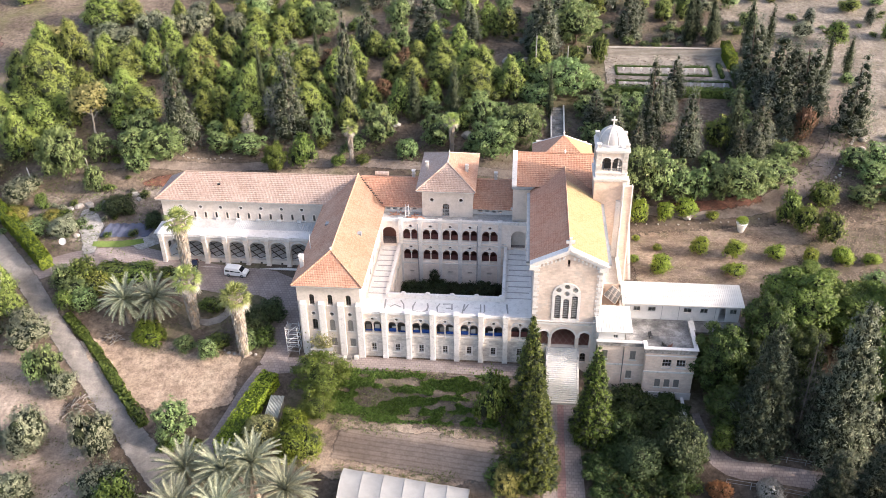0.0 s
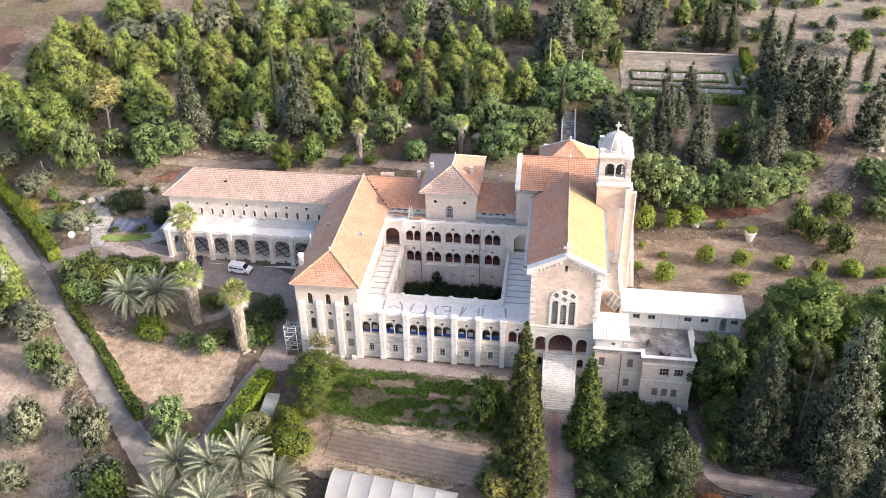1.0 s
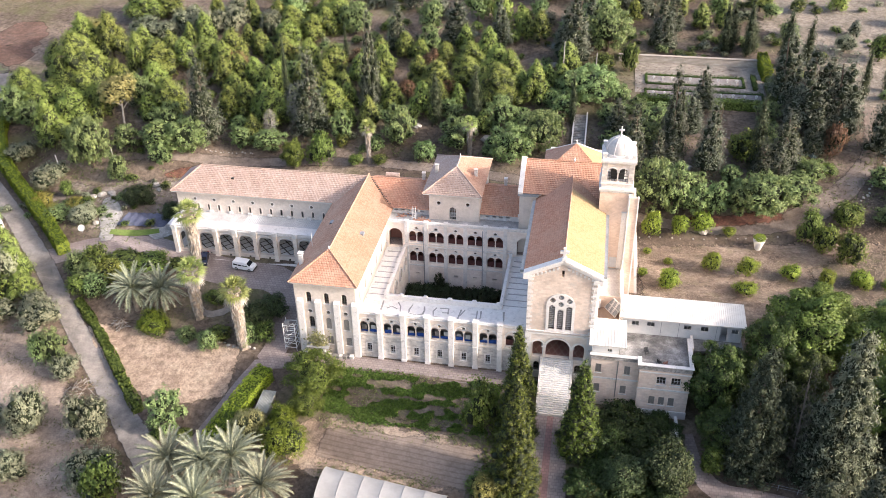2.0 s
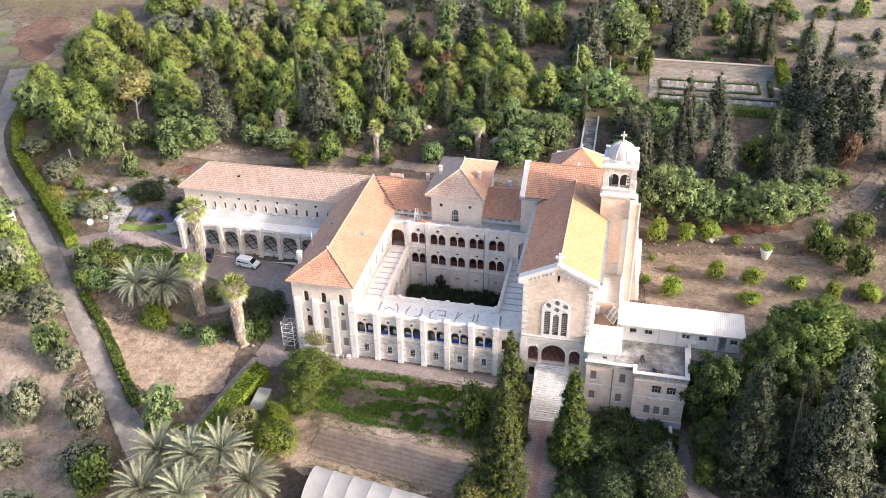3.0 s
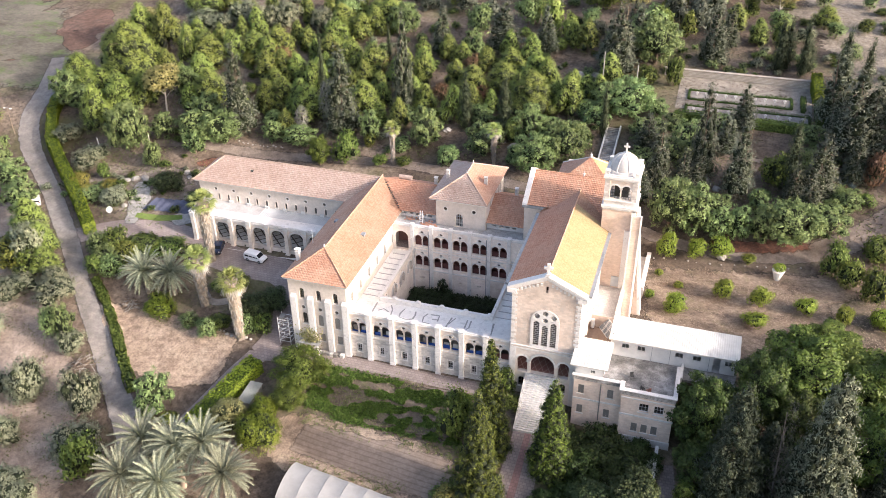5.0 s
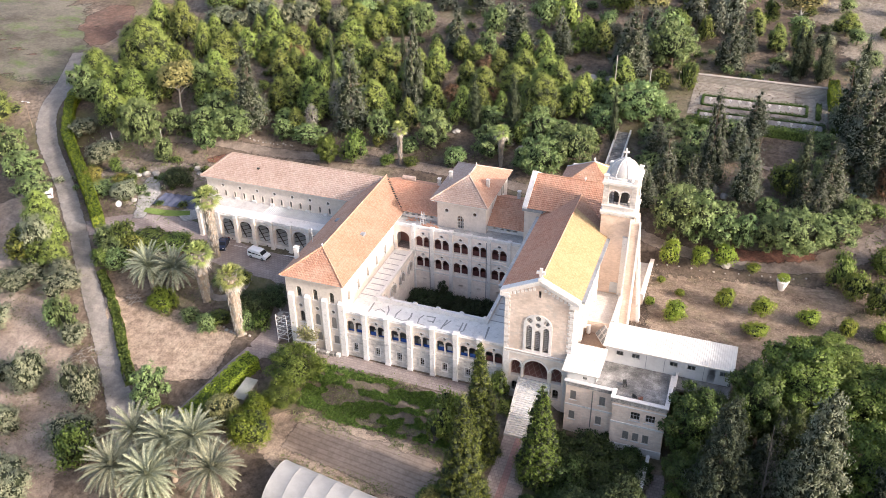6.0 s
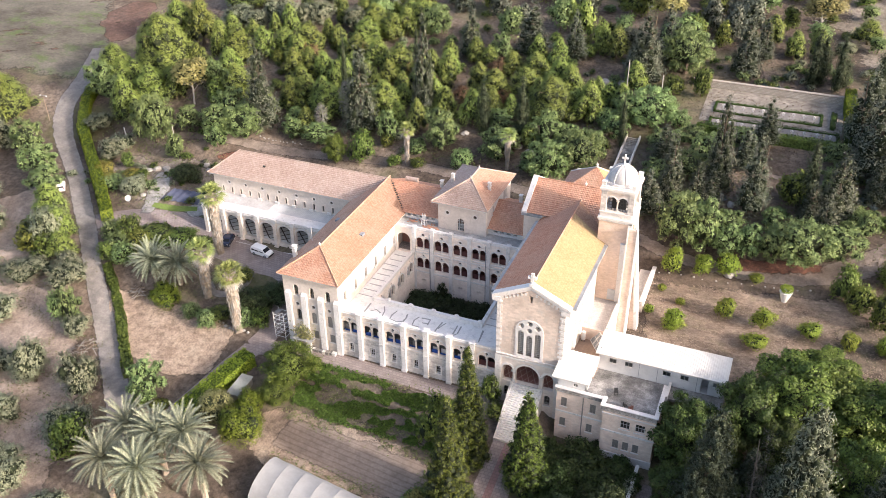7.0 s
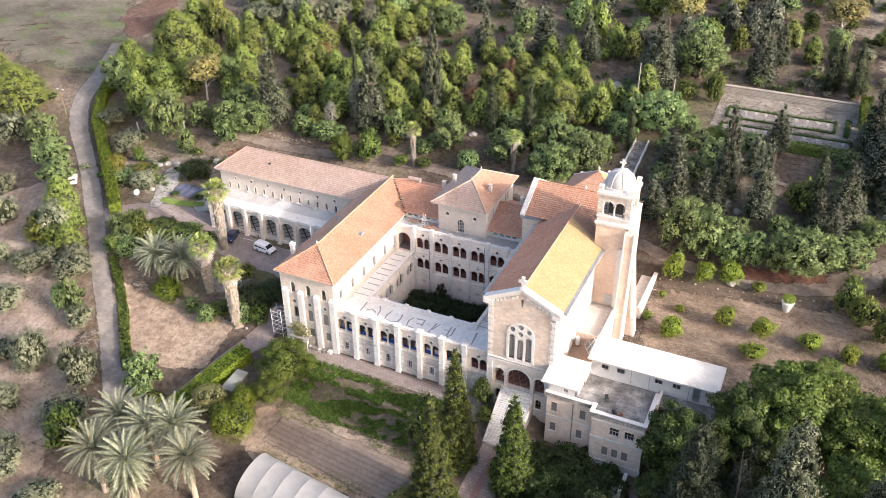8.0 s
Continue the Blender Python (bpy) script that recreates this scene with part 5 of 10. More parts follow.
# ---- church ----
def church():
    c = thing("church", (31.2, 14, 0), "tall pink stone church with gabled front and tile roof", "church")
    x0, x1, yf = 26.35, 36.2, -0.5
    xr, zr, ze, zg = 31.25, 23.35, 19.15, 21.95
    f = Face(x0, yf, (1, 0), (0, 1))
    W = x1 - x0
    mid = xr - x0
    big = [arch(mid - 0.05, 4.1, 3.6, 3.6, 16), arch(mid - 3.05, 4.1, 1.6, 3.05), arch(mid + 3.1, 4.1, 1.6, 2.95)]
    lancets = [arch(mid - 1.25, 9.65, 0.86, 4.3), arch(mid, 9.65, 0.86, 3.65), arch(mid + 1.25, 9.65, 0.86, 4.3)]
    rounds = [circle(mid - 1.22, 14.86, 0.42), circle(mid, 15.42, 0.42), circle(mid + 1.22, 14.86, 0.42), circle(mid, 14.22, 0.4)]
    lowd = [arch(mid + 3.1, 1.3, 0.9, 1.8), arch(mid - 3.15, 1.3, 0.9, 1.8)]
    slit = rect(mid, 19.0, 0.34, 1.1)
    part("front_wall_upper", slab(f, [[(0, 8.6), (W, 8.6), (W, ze - 0.3), (mid, zg - 0.45), (0, ze - 0.3)]] + lancets + rounds + [slit], 0, 0.7), M_STONE_GABLE, c, "pink and grey patched stone gable")
    part("front_wall_lower", slab(f, [[(0, -0.8), (W, -0.8), (W, 8.596), (0, 8.596)]] + big + lowd + [rect(mid, -0.79, 4.3, 4.85)], 0, 0.7), M_STONE, c)
    # traceried window
    surround = [(mid - 2.1, 9.2), (mid + 2.1, 9.2)] + [(mid + 2.1 * math.cos(math.pi * i / 16), 13.95 + 2.1 * math.sin(math.pi * i / 16)) for i in range(17)]
    tw = part("window", slab(f, [surround] + lancets + rounds, -0.09, 0.3), M_WHITE, c, "pale stone tracery of three lancets and four roundels")
    for o in lancets:
        us = [p[0] for p in o]
        vs = [p[1] for p in o]
        b = bmesh.new()
        k = int((max(vs) - min(vs)) / 0.34)
        for i in range(k):
            v = min(vs) + 0.2 + i * 0.34
            slab(f, [rect(sum(us) / len(us), v, 0.82, 0.08)], 0.1, 0.16, b)
            u = sum((min(us), max(us))) / 2 + (0.14 if i % 2 else -0.14)
            slab(f, [rect(u, v, 0.08, 0.34)], 0.1, 0.16, b)
        part("grille", b, M_STEP, tw)
        part("pane", slab(f, [o], 0.2, 0.22), M_GLASS, tw)
    for o in rounds:
        b = bmesh.new()
        cu, cv = sum(p[0] for p in o) / len(o), sum(p[1] for p in o) / len(o)
        for i in range(6):
            a = math.pi * i / 3
            slab(f, [circle(cu + 0.24 * math.cos(a), cv + 0.24 * math.sin(a), 0.14, 8), circle(cu + 0.24 * math.cos(a), cv + 0.24 * math.sin(a), 0.1, 8)], 0.1, 0.16, b)
        part("rosette", b, M_STEP, tw)
        part("pane", slab(f, [o], 0.2, 0.22), M_GLASS, tw)
    each("string_course", ((x0 - 0.1, x1 + 0.1, yf - 0.14, yf + 0.02, 8.45, 8.75), (x0, x1, yf - 0.2, yf + 0.02, 9.0, 9.15)), M_WHITE, c)
    # porch arches
    for o, r, z in ((mid - 0.05, 1.8, 5.9), (mid - 3.05, 0.8, 6.35), (mid + 3.1, 0.8, 6.25)):
        n = 14
        outer = [(o + (r + 0.32) * math.cos(math.pi * i / n), z + (r + 0.32) * math.sin(math.pi * i / n)) for i in range(n + 1)]
        inner = [(o + r * math.cos(math.pi * i / n), z + r * math.sin(math.pi * i / n)) for i in range(n + 1)]
        part("arch_ring", slab(f, [outer + inner[::-1]], -0.08, 0.03), M_WHITE, c)
    for u in (mid - 2.15, mid + 2.1):
        column(c, x0 + u, yf + 0.25, 3.4, 6.2, 0.2)
    for o in lowd:
        window(f, o, c, bars=(1, 1))
    part("porch_floor", B((x0 + 0.1, x1 - 0.1, yf + 0.7, 6.2, 3.75, 4.05)), M_PORCHTILE, c, "dark red tiled porch floor")
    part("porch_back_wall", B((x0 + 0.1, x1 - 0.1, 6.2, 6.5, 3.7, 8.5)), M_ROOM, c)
    b = bmesh.new()
    for i in range(-8, 13):
        for s in (1, -1):
            for j in range(6):
                u0, u1, y0, y1 = i + s * 0.5 * j, i + s * 0.5 * (j + 1), yf + 0.75 + j, yf + 1.75 + j
                if 0.2 < min(u0, u1) and max(u0, u1) < W - 0.2:
                    q = [(u0 - 0.045, y0), (u0 + 0.045, y0), (u1 + 0.045, y1), (u1 - 0.045, y1)]
                    b.faces.new([b.verts.new((x0 + u, y, 4.055)) for u, y in q])
    part("porch_pattern", b, M_PORCHLINE, c, "pale pink diamond pattern in the porch floor")
    # gable coping, corner stones
    for sx, xe in ((-1, x0 - 0.75), (1, x1 + 0.75)):
        b = bmesh.new()
        for y0, y1, zo, h in ((yf - 0.35, yf + 0.75, 0.0, 0.35), (yf - 0.2, yf + 0.1, -0.45, 0.4)):
            v = []
            for y in (y0, y1):
                v += [b.verts.new(p) for p in ((xe, y, ze - 0.2 + zo), (xr, y, zg - 0.27 + zo), (xr, y, zg - 0.27 + zo + h), (xe, y, ze - 0.2 + zo + h))]
            for q in ((0, 1, 2, 3), (7, 6, 5, 4), (0, 4, 5, 1), (1, 5, 6, 2), (2, 6, 7, 3), (3, 7, 4, 0)):
                b.faces.new([v[i] for i in q])
        bmesh.ops.recalc_face_normals(b, faces=b.faces)
        part("gable_coping", b, M_WHITE, c)
        part("kneeler", B((min(xe, xe - sx * 1.3), max(xe, xe - sx * 1.3), yf - 0.3, yf + 0.8, ze - 0.85, ze - 0.15)), M_WHITE, c)
        b = bmesh.new()
        for i in range(9):
            t = 0.06 + i * 0.1
            x = xe + (xr - xe) * t
            z = ze - 0.6 + (zg - 0.4 - ze) * t
            part("corbel", B((x - 0.16, x + 0.16, yf - 0.16, yf + 0.02, z - 0.45, z - 0.05)), M_WHITE, c)
        xc = x0 if sx < 0 else x1
        b = bmesh.new()
        for i in range(26):
            z = 8.8 + 0.37 * i
            w = 0.75 if i % 2 else 0.5
            part("quoin", B((xc - 0.06 if sx < 0 else xc - w, xc + w if sx < 0 else xc + 0.06, yf - 0.06, yf + (0.5 if i % 2 else 0.8), z, z + 0.34)), M_WHITE if i % 3 else M_STONE_OLD, c)
    for k, x in enumerate((x0 + 0.35, x1 - 0.35)):
        part("corner_pier", B((x - 0.45, x + 0.45, yf - 0.12, yf + 0.6, -0.8, 8.5)), M_WHITE, c)
    b = bmesh.new()
    box(b, xr - 0.32, xr + 0.32, yf - 0.3, yf + 0.35, zg - 0.1, zg + 0.35)
    cyl(b, xr, yf, zg + 0.35, zg + 0.6, 0.26, 0.18, 8)
    box(b, xr - 0.2, xr + 0.2, yf - 0.17, yf + 0.17, zg + 0.6, zg + 1.95)
    box(b, xr - 0.62, xr + 0.62, yf - 0.16, yf + 0.16, zg + 1.05, zg + 1.45)
    part("gable_cross", b, M_WHITE, c, "small stone cross on the gable")
    # side walls
    fe = Face(x1, yf + 0.7, (0, 1), (-1, 0))
    hs = [arch(3.0 + 3.4 * k, 12.6, 1.0, 4.6) for k in range(5)]
    part("east_wall", slab(fe, [[(0, -0.5), (34, -0.5), (34, ze - 0.2), (0, ze - 0.2)]] + hs, 0, 0.6), M_PLASTER, c)
    for o in hs:
        window(fe, o, c, bars=(1, 5), surround=M_WHITE)
    for k in range(5):
        y = yf + 2.0 + 3.4 * k
        part("buttress", B((x1, x1 + 0.45, y - 0.35, y + 0.35, 9.0, 18.2), (x1, x1 + 0.3, y - 0.3, y + 0.3, 18.2, 18.6)), M_WHITE, c)
    fw = Face(x0, yf + 0.7, (0, 1), (1, 0))
    hs = [arch(6.5 + 4 * k, 12.6, 1.0, 4.0) for k in range(3)]
    part("west_wall", slab(fw, [[(0, -0.5), (34, -0.5), (34, ze - 0.2), (0, ze - 0.2)]] + hs, 0, 0.6), M_PLASTER, c)
    for o in hs:
        window(fw, o, c, bars=(1, 5))
    # nave roof
    ex0, ex1, yb = 25.6, 36.95, 34.0
    bm = bmesh.new()
    # Yellow of the morning side is put into the tiles of this slope.
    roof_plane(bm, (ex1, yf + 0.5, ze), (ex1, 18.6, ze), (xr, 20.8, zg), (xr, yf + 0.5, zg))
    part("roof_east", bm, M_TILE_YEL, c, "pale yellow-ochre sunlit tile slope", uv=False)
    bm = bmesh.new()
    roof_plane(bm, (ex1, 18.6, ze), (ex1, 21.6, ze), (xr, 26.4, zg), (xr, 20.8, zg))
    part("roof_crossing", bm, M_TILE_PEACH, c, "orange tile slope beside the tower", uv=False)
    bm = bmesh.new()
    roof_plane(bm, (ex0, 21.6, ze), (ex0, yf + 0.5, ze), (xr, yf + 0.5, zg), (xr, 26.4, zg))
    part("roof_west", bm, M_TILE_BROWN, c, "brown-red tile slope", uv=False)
    each("gutter", ((ex0 - 0.55, ex0 + 0.12, yf + 0.8, 21.0, ze - 0.4, ze - 0.05), (ex1 - 0.12, ex1 + 0.5, yf + 0.8, 18.0, ze - 0.4, ze - 0.05)), M_ZINC, c, "wide grey zinc gutter")
    each("eaves_cornice", ((ex0 - 0.5, ex0 + 0.6, yf + 0.8, 21.0, ze - 0.7, ze - 0.41), (ex1 - 0.6, ex1 + 0.4, yf + 0.8, 18.0, ze - 0.7, ze - 0.41)), M_WHITE, c)
    ridge_caps(c, "ridge_tiles", [(xr, yf + 0.6, zg + 0.04), (xr, 26.0, zg + 0.04)], M_TILE)
    # transept
    tx0, tx1, ty0, ty1, tz, yr = 22.75, 39.4, 21.5, 33.4, 20.0, 27.4
    part("transept_west_wall", slab(Face(tx0, ty0 + 0.5, (0, 1), (1, 0)), [[(0, 5), (ty1 - ty0 - 1, 5), (ty1 - ty0 - 1, tz), (yr - ty0 - 0.5, zr - 0.2), (0, tz)], arch(5.6, 14.5, 1.1, 3.2)], 0, 0.6), M_PLASTER, c)
    part("transept_south_wall", B((tx0 + 0.61, x0 - 0.01, ty0 + 0.5, ty0 + 1.1, 8, tz - 0.1)), M_PLASTER, c)
    part("transept_north_wall", B((tx0, tx1, ty1 - 1.0, ty1 - 0.5, 8, tz - 0.1)), M_PLASTER, c)
    part("transept_east_wall", slab(Face(tx1, ty0 + 0.5, (0, 1), (-1, 0)), [[(2, 5), (ty1 - ty0 - 1, 5), (ty1 - ty0 - 1, tz), (yr - ty0 - 0.5, zr - 0.2), (2, tz + 1)]], 0, 0.6), M_PLASTER, c)
    bm = bmesh.new()
    roof_plane(bm, (tx0 + 0.4, ty0, tz), (xr, ty0 + 0.01, tz), (xr, yr, zr), (tx0 + 0.4, yr, zr))
    part("transept_roof_southwest", bm, M_TILE_RED, c, "orange-red tile slope", uv=False)
    bm = bmesh.new()
    roof_plane(bm, (xr, ty0, tz), (tx1, ty0, tz), (tx1, yr, zr), (xr, yr, zr))
    part("transept_roof_southeast", bm, M_TILE_RED, c, uv=False)
    bm = bmesh.new()
    roof_plane(bm, (tx1, ty1, tz), (tx0 + 0.4, ty1, tz), (tx0 + 0.4, yr, zr), (tx1, yr, zr))
    part("transept_roof_north", bm, M_TILE, c, uv=False)
    ridge_caps(c, "ridge_tiles", [(tx0 + 0.5, yr, zr + 0.04), (tx1, yr, zr + 0.04)], M_TILE_RED)
    b = bmesh.new()
    for ya, za, yb2, zb in ((ty0 - 0.1, tz + 0.1, yr, zr + 0.35), (yr, zr + 0.35, ty1 + 0.1, tz + 0.1)):
        v = []
        for x in (tx0 - 0.25, tx0 + 0.55):
            v += [b.verts.new(p) for p in ((x, ya, za - 0.5), (x, yb2, zb - 0.5), (x, yb2, zb + 0.1), (x, ya, za + 0.1))]
        for q in ((0, 1, 2, 3), (7, 6, 5, 4), (0, 4, 5, 1), (1, 5, 6, 2), (2, 6, 7, 3), (3, 7, 4, 0)):
            b.faces.new([v[i] for i in q])
    bmesh.ops.recalc_face_normals(b, faces=b.faces)
    part("transept_coping", b, M_WHITE, c)
    part("transept_soffit", B((tx0 - 0.2, ex0 + 0.3, ty0 - 0.25, ty0 + 0.5, tz - 0.45, tz - 0.08)), M_ZINC, c)
    # choir with hipped roof
    part("choir_wall", B((26.6, 35.8, ty1 - 0.4, 40.5, 6, 19.6)), M_PLASTER, c)
    ap = (xr, 34.6, 23.4)
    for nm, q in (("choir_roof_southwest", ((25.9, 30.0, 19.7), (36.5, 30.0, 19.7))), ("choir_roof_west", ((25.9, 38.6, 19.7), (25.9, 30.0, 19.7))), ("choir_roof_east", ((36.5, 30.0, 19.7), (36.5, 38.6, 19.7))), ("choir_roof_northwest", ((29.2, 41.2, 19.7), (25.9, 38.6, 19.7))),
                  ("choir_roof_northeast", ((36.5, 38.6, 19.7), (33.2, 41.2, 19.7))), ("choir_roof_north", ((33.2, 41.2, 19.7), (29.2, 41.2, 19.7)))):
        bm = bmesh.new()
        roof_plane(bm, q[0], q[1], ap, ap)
        # Tile tone goes by facing: all but the western slopes carry the sun's yellow.
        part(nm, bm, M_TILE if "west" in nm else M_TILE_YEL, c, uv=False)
    for q in ((25.9, 38.6), (36.5, 38.6)):
        ridge_caps(c, "ridge_tiles", [(q[0], q[1], 19.75), ap], M_WHITE, 0.1)
    for p in (ap, (xr, yr, zr)):
        b = bmesh.new()
        cyl(b, p[0], p[1], p[2], p[2] + 0.9, 0.14, 0.03, 8)
        cyl(b, p[0], p[1], p[2] + 0.35, p[2] + 0.55, 0.2, 0.2, 8)
        part("finial", b, M_WHITE, c)
    part("nave_floor", B((x0 + 0.6, x1 - 0.6, 4, 33, 3.3, 3.6)), M_ROOM, c)
    # east aisle terrace, parapet wall
    a = thing("aisle_terrace", (38.4, 11, 0), "lower aisle with a pale flat terrace roof and stepped wall", "building")
    part("aisle_block", B((36.21, 40.4, 9.9, 18.1, 2.0, 8.9)), M_WHITE, a)
    part("terrace_roof", B((36.22, 40.1, 9.95, 18.05, 8.9, 9.1)), M_TERRACE, a, "pale tiled terrace")
    part("shutter", B((38.1, 39.3, 18.08, 18.17, 9.3, 11.2), (38.67, 38.73, 18.05, 18.1, 9.3, 11.2)), M_SHEET, a, "grey louvred shutter at the tower foot")
    part("terrace_wall", B((40.1, 40.5, 9.9, 18.1, 8.5, 9.75), (40.02, 40.58, 9.85, 18.1, 9.75, 9.87)), M_WHITE, a)
    part("lower_yard", B((36.25, 40.45, 1.7, 9.9, 2.0, 7.0)), M_BROWNYARD, a, "brown yard floor below the terrace")
    part("drop_wall", B((36.25, 40.1, 9.8, 9.9, 7.0, 9.14)), M_TOWER, a)
    part("yard_kerb", B((40.15, 40.45, 1.7, 9.8, 7.0, 7.6)), M_STEP, a)
    for i in range(4):
        part("yard_step", B((36.4, 38.0, 2.6 + 0.34 * i, 2.94 + 0.34 * i, 7.0, 7.72 - 0.18 * i)), M_STEP, a)
    # old glazed sashes leant against the terrace
    for i in range(3):
        d = thing("window_sash", (38.5 + 0.45 * i, 9.0 - 0.6 * i, 7.0), "old white-framed glazed sash leaning in the yard", "window sash", "sashes in the yard")
        x, y = 38.2 + 0.5 * i, 9.2 - 0.75 * i
        lean = Matrix.Translation((x, y, 7.02)) @ Matrix.Rotation(radians(-58), 4, "Z") @ Matrix.Rotation(radians(-32), 4, "X")
        for nm, boxes, mat in (("frame", [(-0.6, -0.5, -0.04, 0.04, 0, 2.2), (0.5, 0.6, -0.04, 0.04, 0, 2.2), (-0.5, 0.5, -0.04, 0.04, 0, 0.1), (-0.5, 0.5, -0.04, 0.04, 2.1, 2.2), (-0.5, 0.5, -0.03, 0.03, 1.05, 1.13)], M_WHITEWASH), ("pane", [(-0.5, 0.5, -0.01, 0.01, 0.1, 2.1)], M_ZINC)):
            bb = B(*boxes)
            bb.transform(lean)
            part(nm, bb, mat, d)
    u = thing("water_heater", (36.9, 9.1, 7.0), "white cylindrical water heater on a stand", "water heater")
    b = bmesh.new()
    cyl(b, 36.9, 9.1, 7.4, 8.8, 0.32, 0.32, 12)
    part("boiler_tank", b, M_WHITEWASH, u)
    for dx in (-0.2, 0.2):
        part("leg", B((36.9 + dx - 0.03, 36.9 + dx + 0.03, 9.07, 9.13, 6.98, 7.4)), M_IRON, u)
    return c


church()


def bell_tower():
    t = thing("bell_tower", (38.2, 20.8, 0), "square brick bell tower with paired belfry arches and a pale dome", "tower")
    x0, x1, y0, y1 = 35.7, 40.6, 18.3, 23.3
    part("shaft", B((x0, x1, y0, y1, 2.0, 23.4)), M_TOWER, t, "pinkish brick shaft")
    each("shaft_corner", ((x1 - 0.5, x1 + 0.12, y0 - 0.12, y0 + 0.6, 2.0, 23.3), (x1 - 0.5, x1 + 0.12, y1 - 0.6, y1 + 0.12, 2.0, 23.3)), M_WHITE, t)
    part("lower_cornice", B((x0 - 0.25, x1 + 0.25, y0 - 0.25, y1 + 0.25, 23.4, 23.75), (x0 - 0.12, x1 + 0.12, y0 - 0.12, y1 + 0.12, 23.1, 23.4)), M_WHITE, t)
    part("belfry_base", B((x0 + 0.05, x1 - 0.05, y0 + 0.05, y1 - 0.05, 23.75, 24.55)), M_WHITE, t)
    part("belfry_sill", B((x0 - 0.12, x1 + 0.12, y0 - 0.12, y1 + 0.12, 24.55, 24.75)), M_WHITE, t)
    faces = (("south", Face(x0 + 0.1, y0 + 0.1, (1, 0), (0, 1)), 4.7), ("north", Face(x0 + 0.1, y1 - 0.1, (1, 0), (0, -1)), 4.7),
             ("east", Face(x1 - 0.1, y0 + 0.5, (0, 1), (-1, 0)), 4.2), ("west", Face(x0 + 0.1, y0 + 0.5, (0, 1), (1, 0)), 4.2))
    for nm, f, L in faces:
        m = L / 2
        hs = [arch(m - 0.84, 24.95, 1.5, 2.3), arch(m + 0.84, 24.95, 1.5, 2.3)]
        part("belfry_wall_" + nm, slab(f, [[(0, 24.75), (L, 24.75), (L, 28.1), (0, 28.1)]] + hs, 0, 0.4), M_STONE, t)
        for o in hs:
            n = 12
            u = (min(p[0] for p in o) + max(p[0] for p in o)) / 2
            outer = [(u + 0.93 * math.cos(math.pi * i / n), 26.5 + 0.93 * math.sin(math.pi * i / n)) for i in range(n + 1)]
            inner = [(u + 0.75 * math.cos(math.pi * i / n), 26.5 + 0.75 * math.sin(math.pi * i / n)) for i in range(n + 1)]
            part("arch_ring", slab(f, [outer + inner[::-1]], -0.05, 0.02), M_WHITE, t)
            g = bmesh.new()
            for i in range(3):
                slab(f, [rect(u - 0.4 + 0.4 * i, 24.95, 0.05, 2.2)], 0.2, 0.25, g)
            for i in range(4):
                slab(f, [rect(u, 25.3 + 0.5 * i, 1.46, 0.05)], 0.2, 0.25, g)
            part("grille", g, M_IRON, t)
        p = f.at(m, 0, 0.2)
        column(t, p.x, p.y, 24.95, 26.6, 0.11)
    each("corner_pier", [(x - 0.4, x + 0.4, y - 0.4, y + 0.4, 24.75, 28.1) for x in (x0 + 0.38, x1 - 0.38) for y in (y0 + 0.38, y1 - 0.38)], M_STONE_OLD, t)
    part("belfry_core", B((x0 + 1.4, x1 - 1.4, y0 + 1.4, y1 - 1.4, 24.75, 28.1)), M_IRON, t)
    part("upper_cornice", B((x0 - 0.1, x1 + 0.1, y0 - 0.1, y1 + 0.1, 28.1, 28.35), (x0 - 0.25, x1 + 0.25, y0 - 0.25, y1 + 0.25, 28.35, 28.7)), M_WHITE, t)
    part("parapet", B((x0 - 0.1, x1 + 0.1, y0 - 0.1, y0 + 0.2, 28.7, 28.95), (x0 - 0.1, x1 + 0.1, y1 - 0.2, y1 + 0.1, 28.7, 28.95), (x0 - 0.1, x0 + 0.2, y0 + 0.2, y1 - 0.2, 28.7, 28.95), (x1 - 0.2, x1 + 0.1, y0 + 0.2, y1 - 0.2, 28.7, 28.95)), M_WHITE, t)
    for x in (x0 + 0.25, x1 - 0.25):
        for y in (y0 + 0.25, y1 - 0.25):
            b = B((x - 0.3, x + 0.3, y - 0.3, y + 0.3, 28.7, 29.5), (x - 0.36, x + 0.36, y - 0.36, y + 0.36, 29.5, 29.65))
            part("pinnacle", b, M_WHITE, t)
    cx, cy, r, z0 = (x0 + x1) / 2, (y0 + y1) / 2, 2.2, 28.9
    b = bmesh.new()
    cyl(b, cx, cy, 28.7, z0 + 0.35, r + 0.18, r + 0.12, 24)
    part("dome_drum", b, M_WHITE, t)
    b = bmesh.new()
    n, m = 24, 8
    rings = [[b.verts.new((cx + r * math.cos(math.pi / 2 * j / m) * math.cos(2 * math.pi * i / n), cy + r * math.cos(math.pi / 2 * j / m) * math.sin(2 * math.pi * i / n), z0 + 0.3 + r * 1.08 * math.sin(math.pi / 2 * j / m))) for i in range(n)] for j in range(m)]
    for j in range(m - 1):
        for i in range(n):
            b.faces.new((rings[j][i], rings[j][(i + 1) % n], rings[j + 1][(i + 1) % n], rings[j + 1][i]))
    topv = b.verts.new((cx, cy, z0 + 0.3 + r * 1.08))
    for i in range(n):
        b.faces.new((rings[-1][i], rings[-1][(i + 1) % n], topv))
    d = part("dome", b, M_DOME, t, "grey-white lead dome", smooth=True)
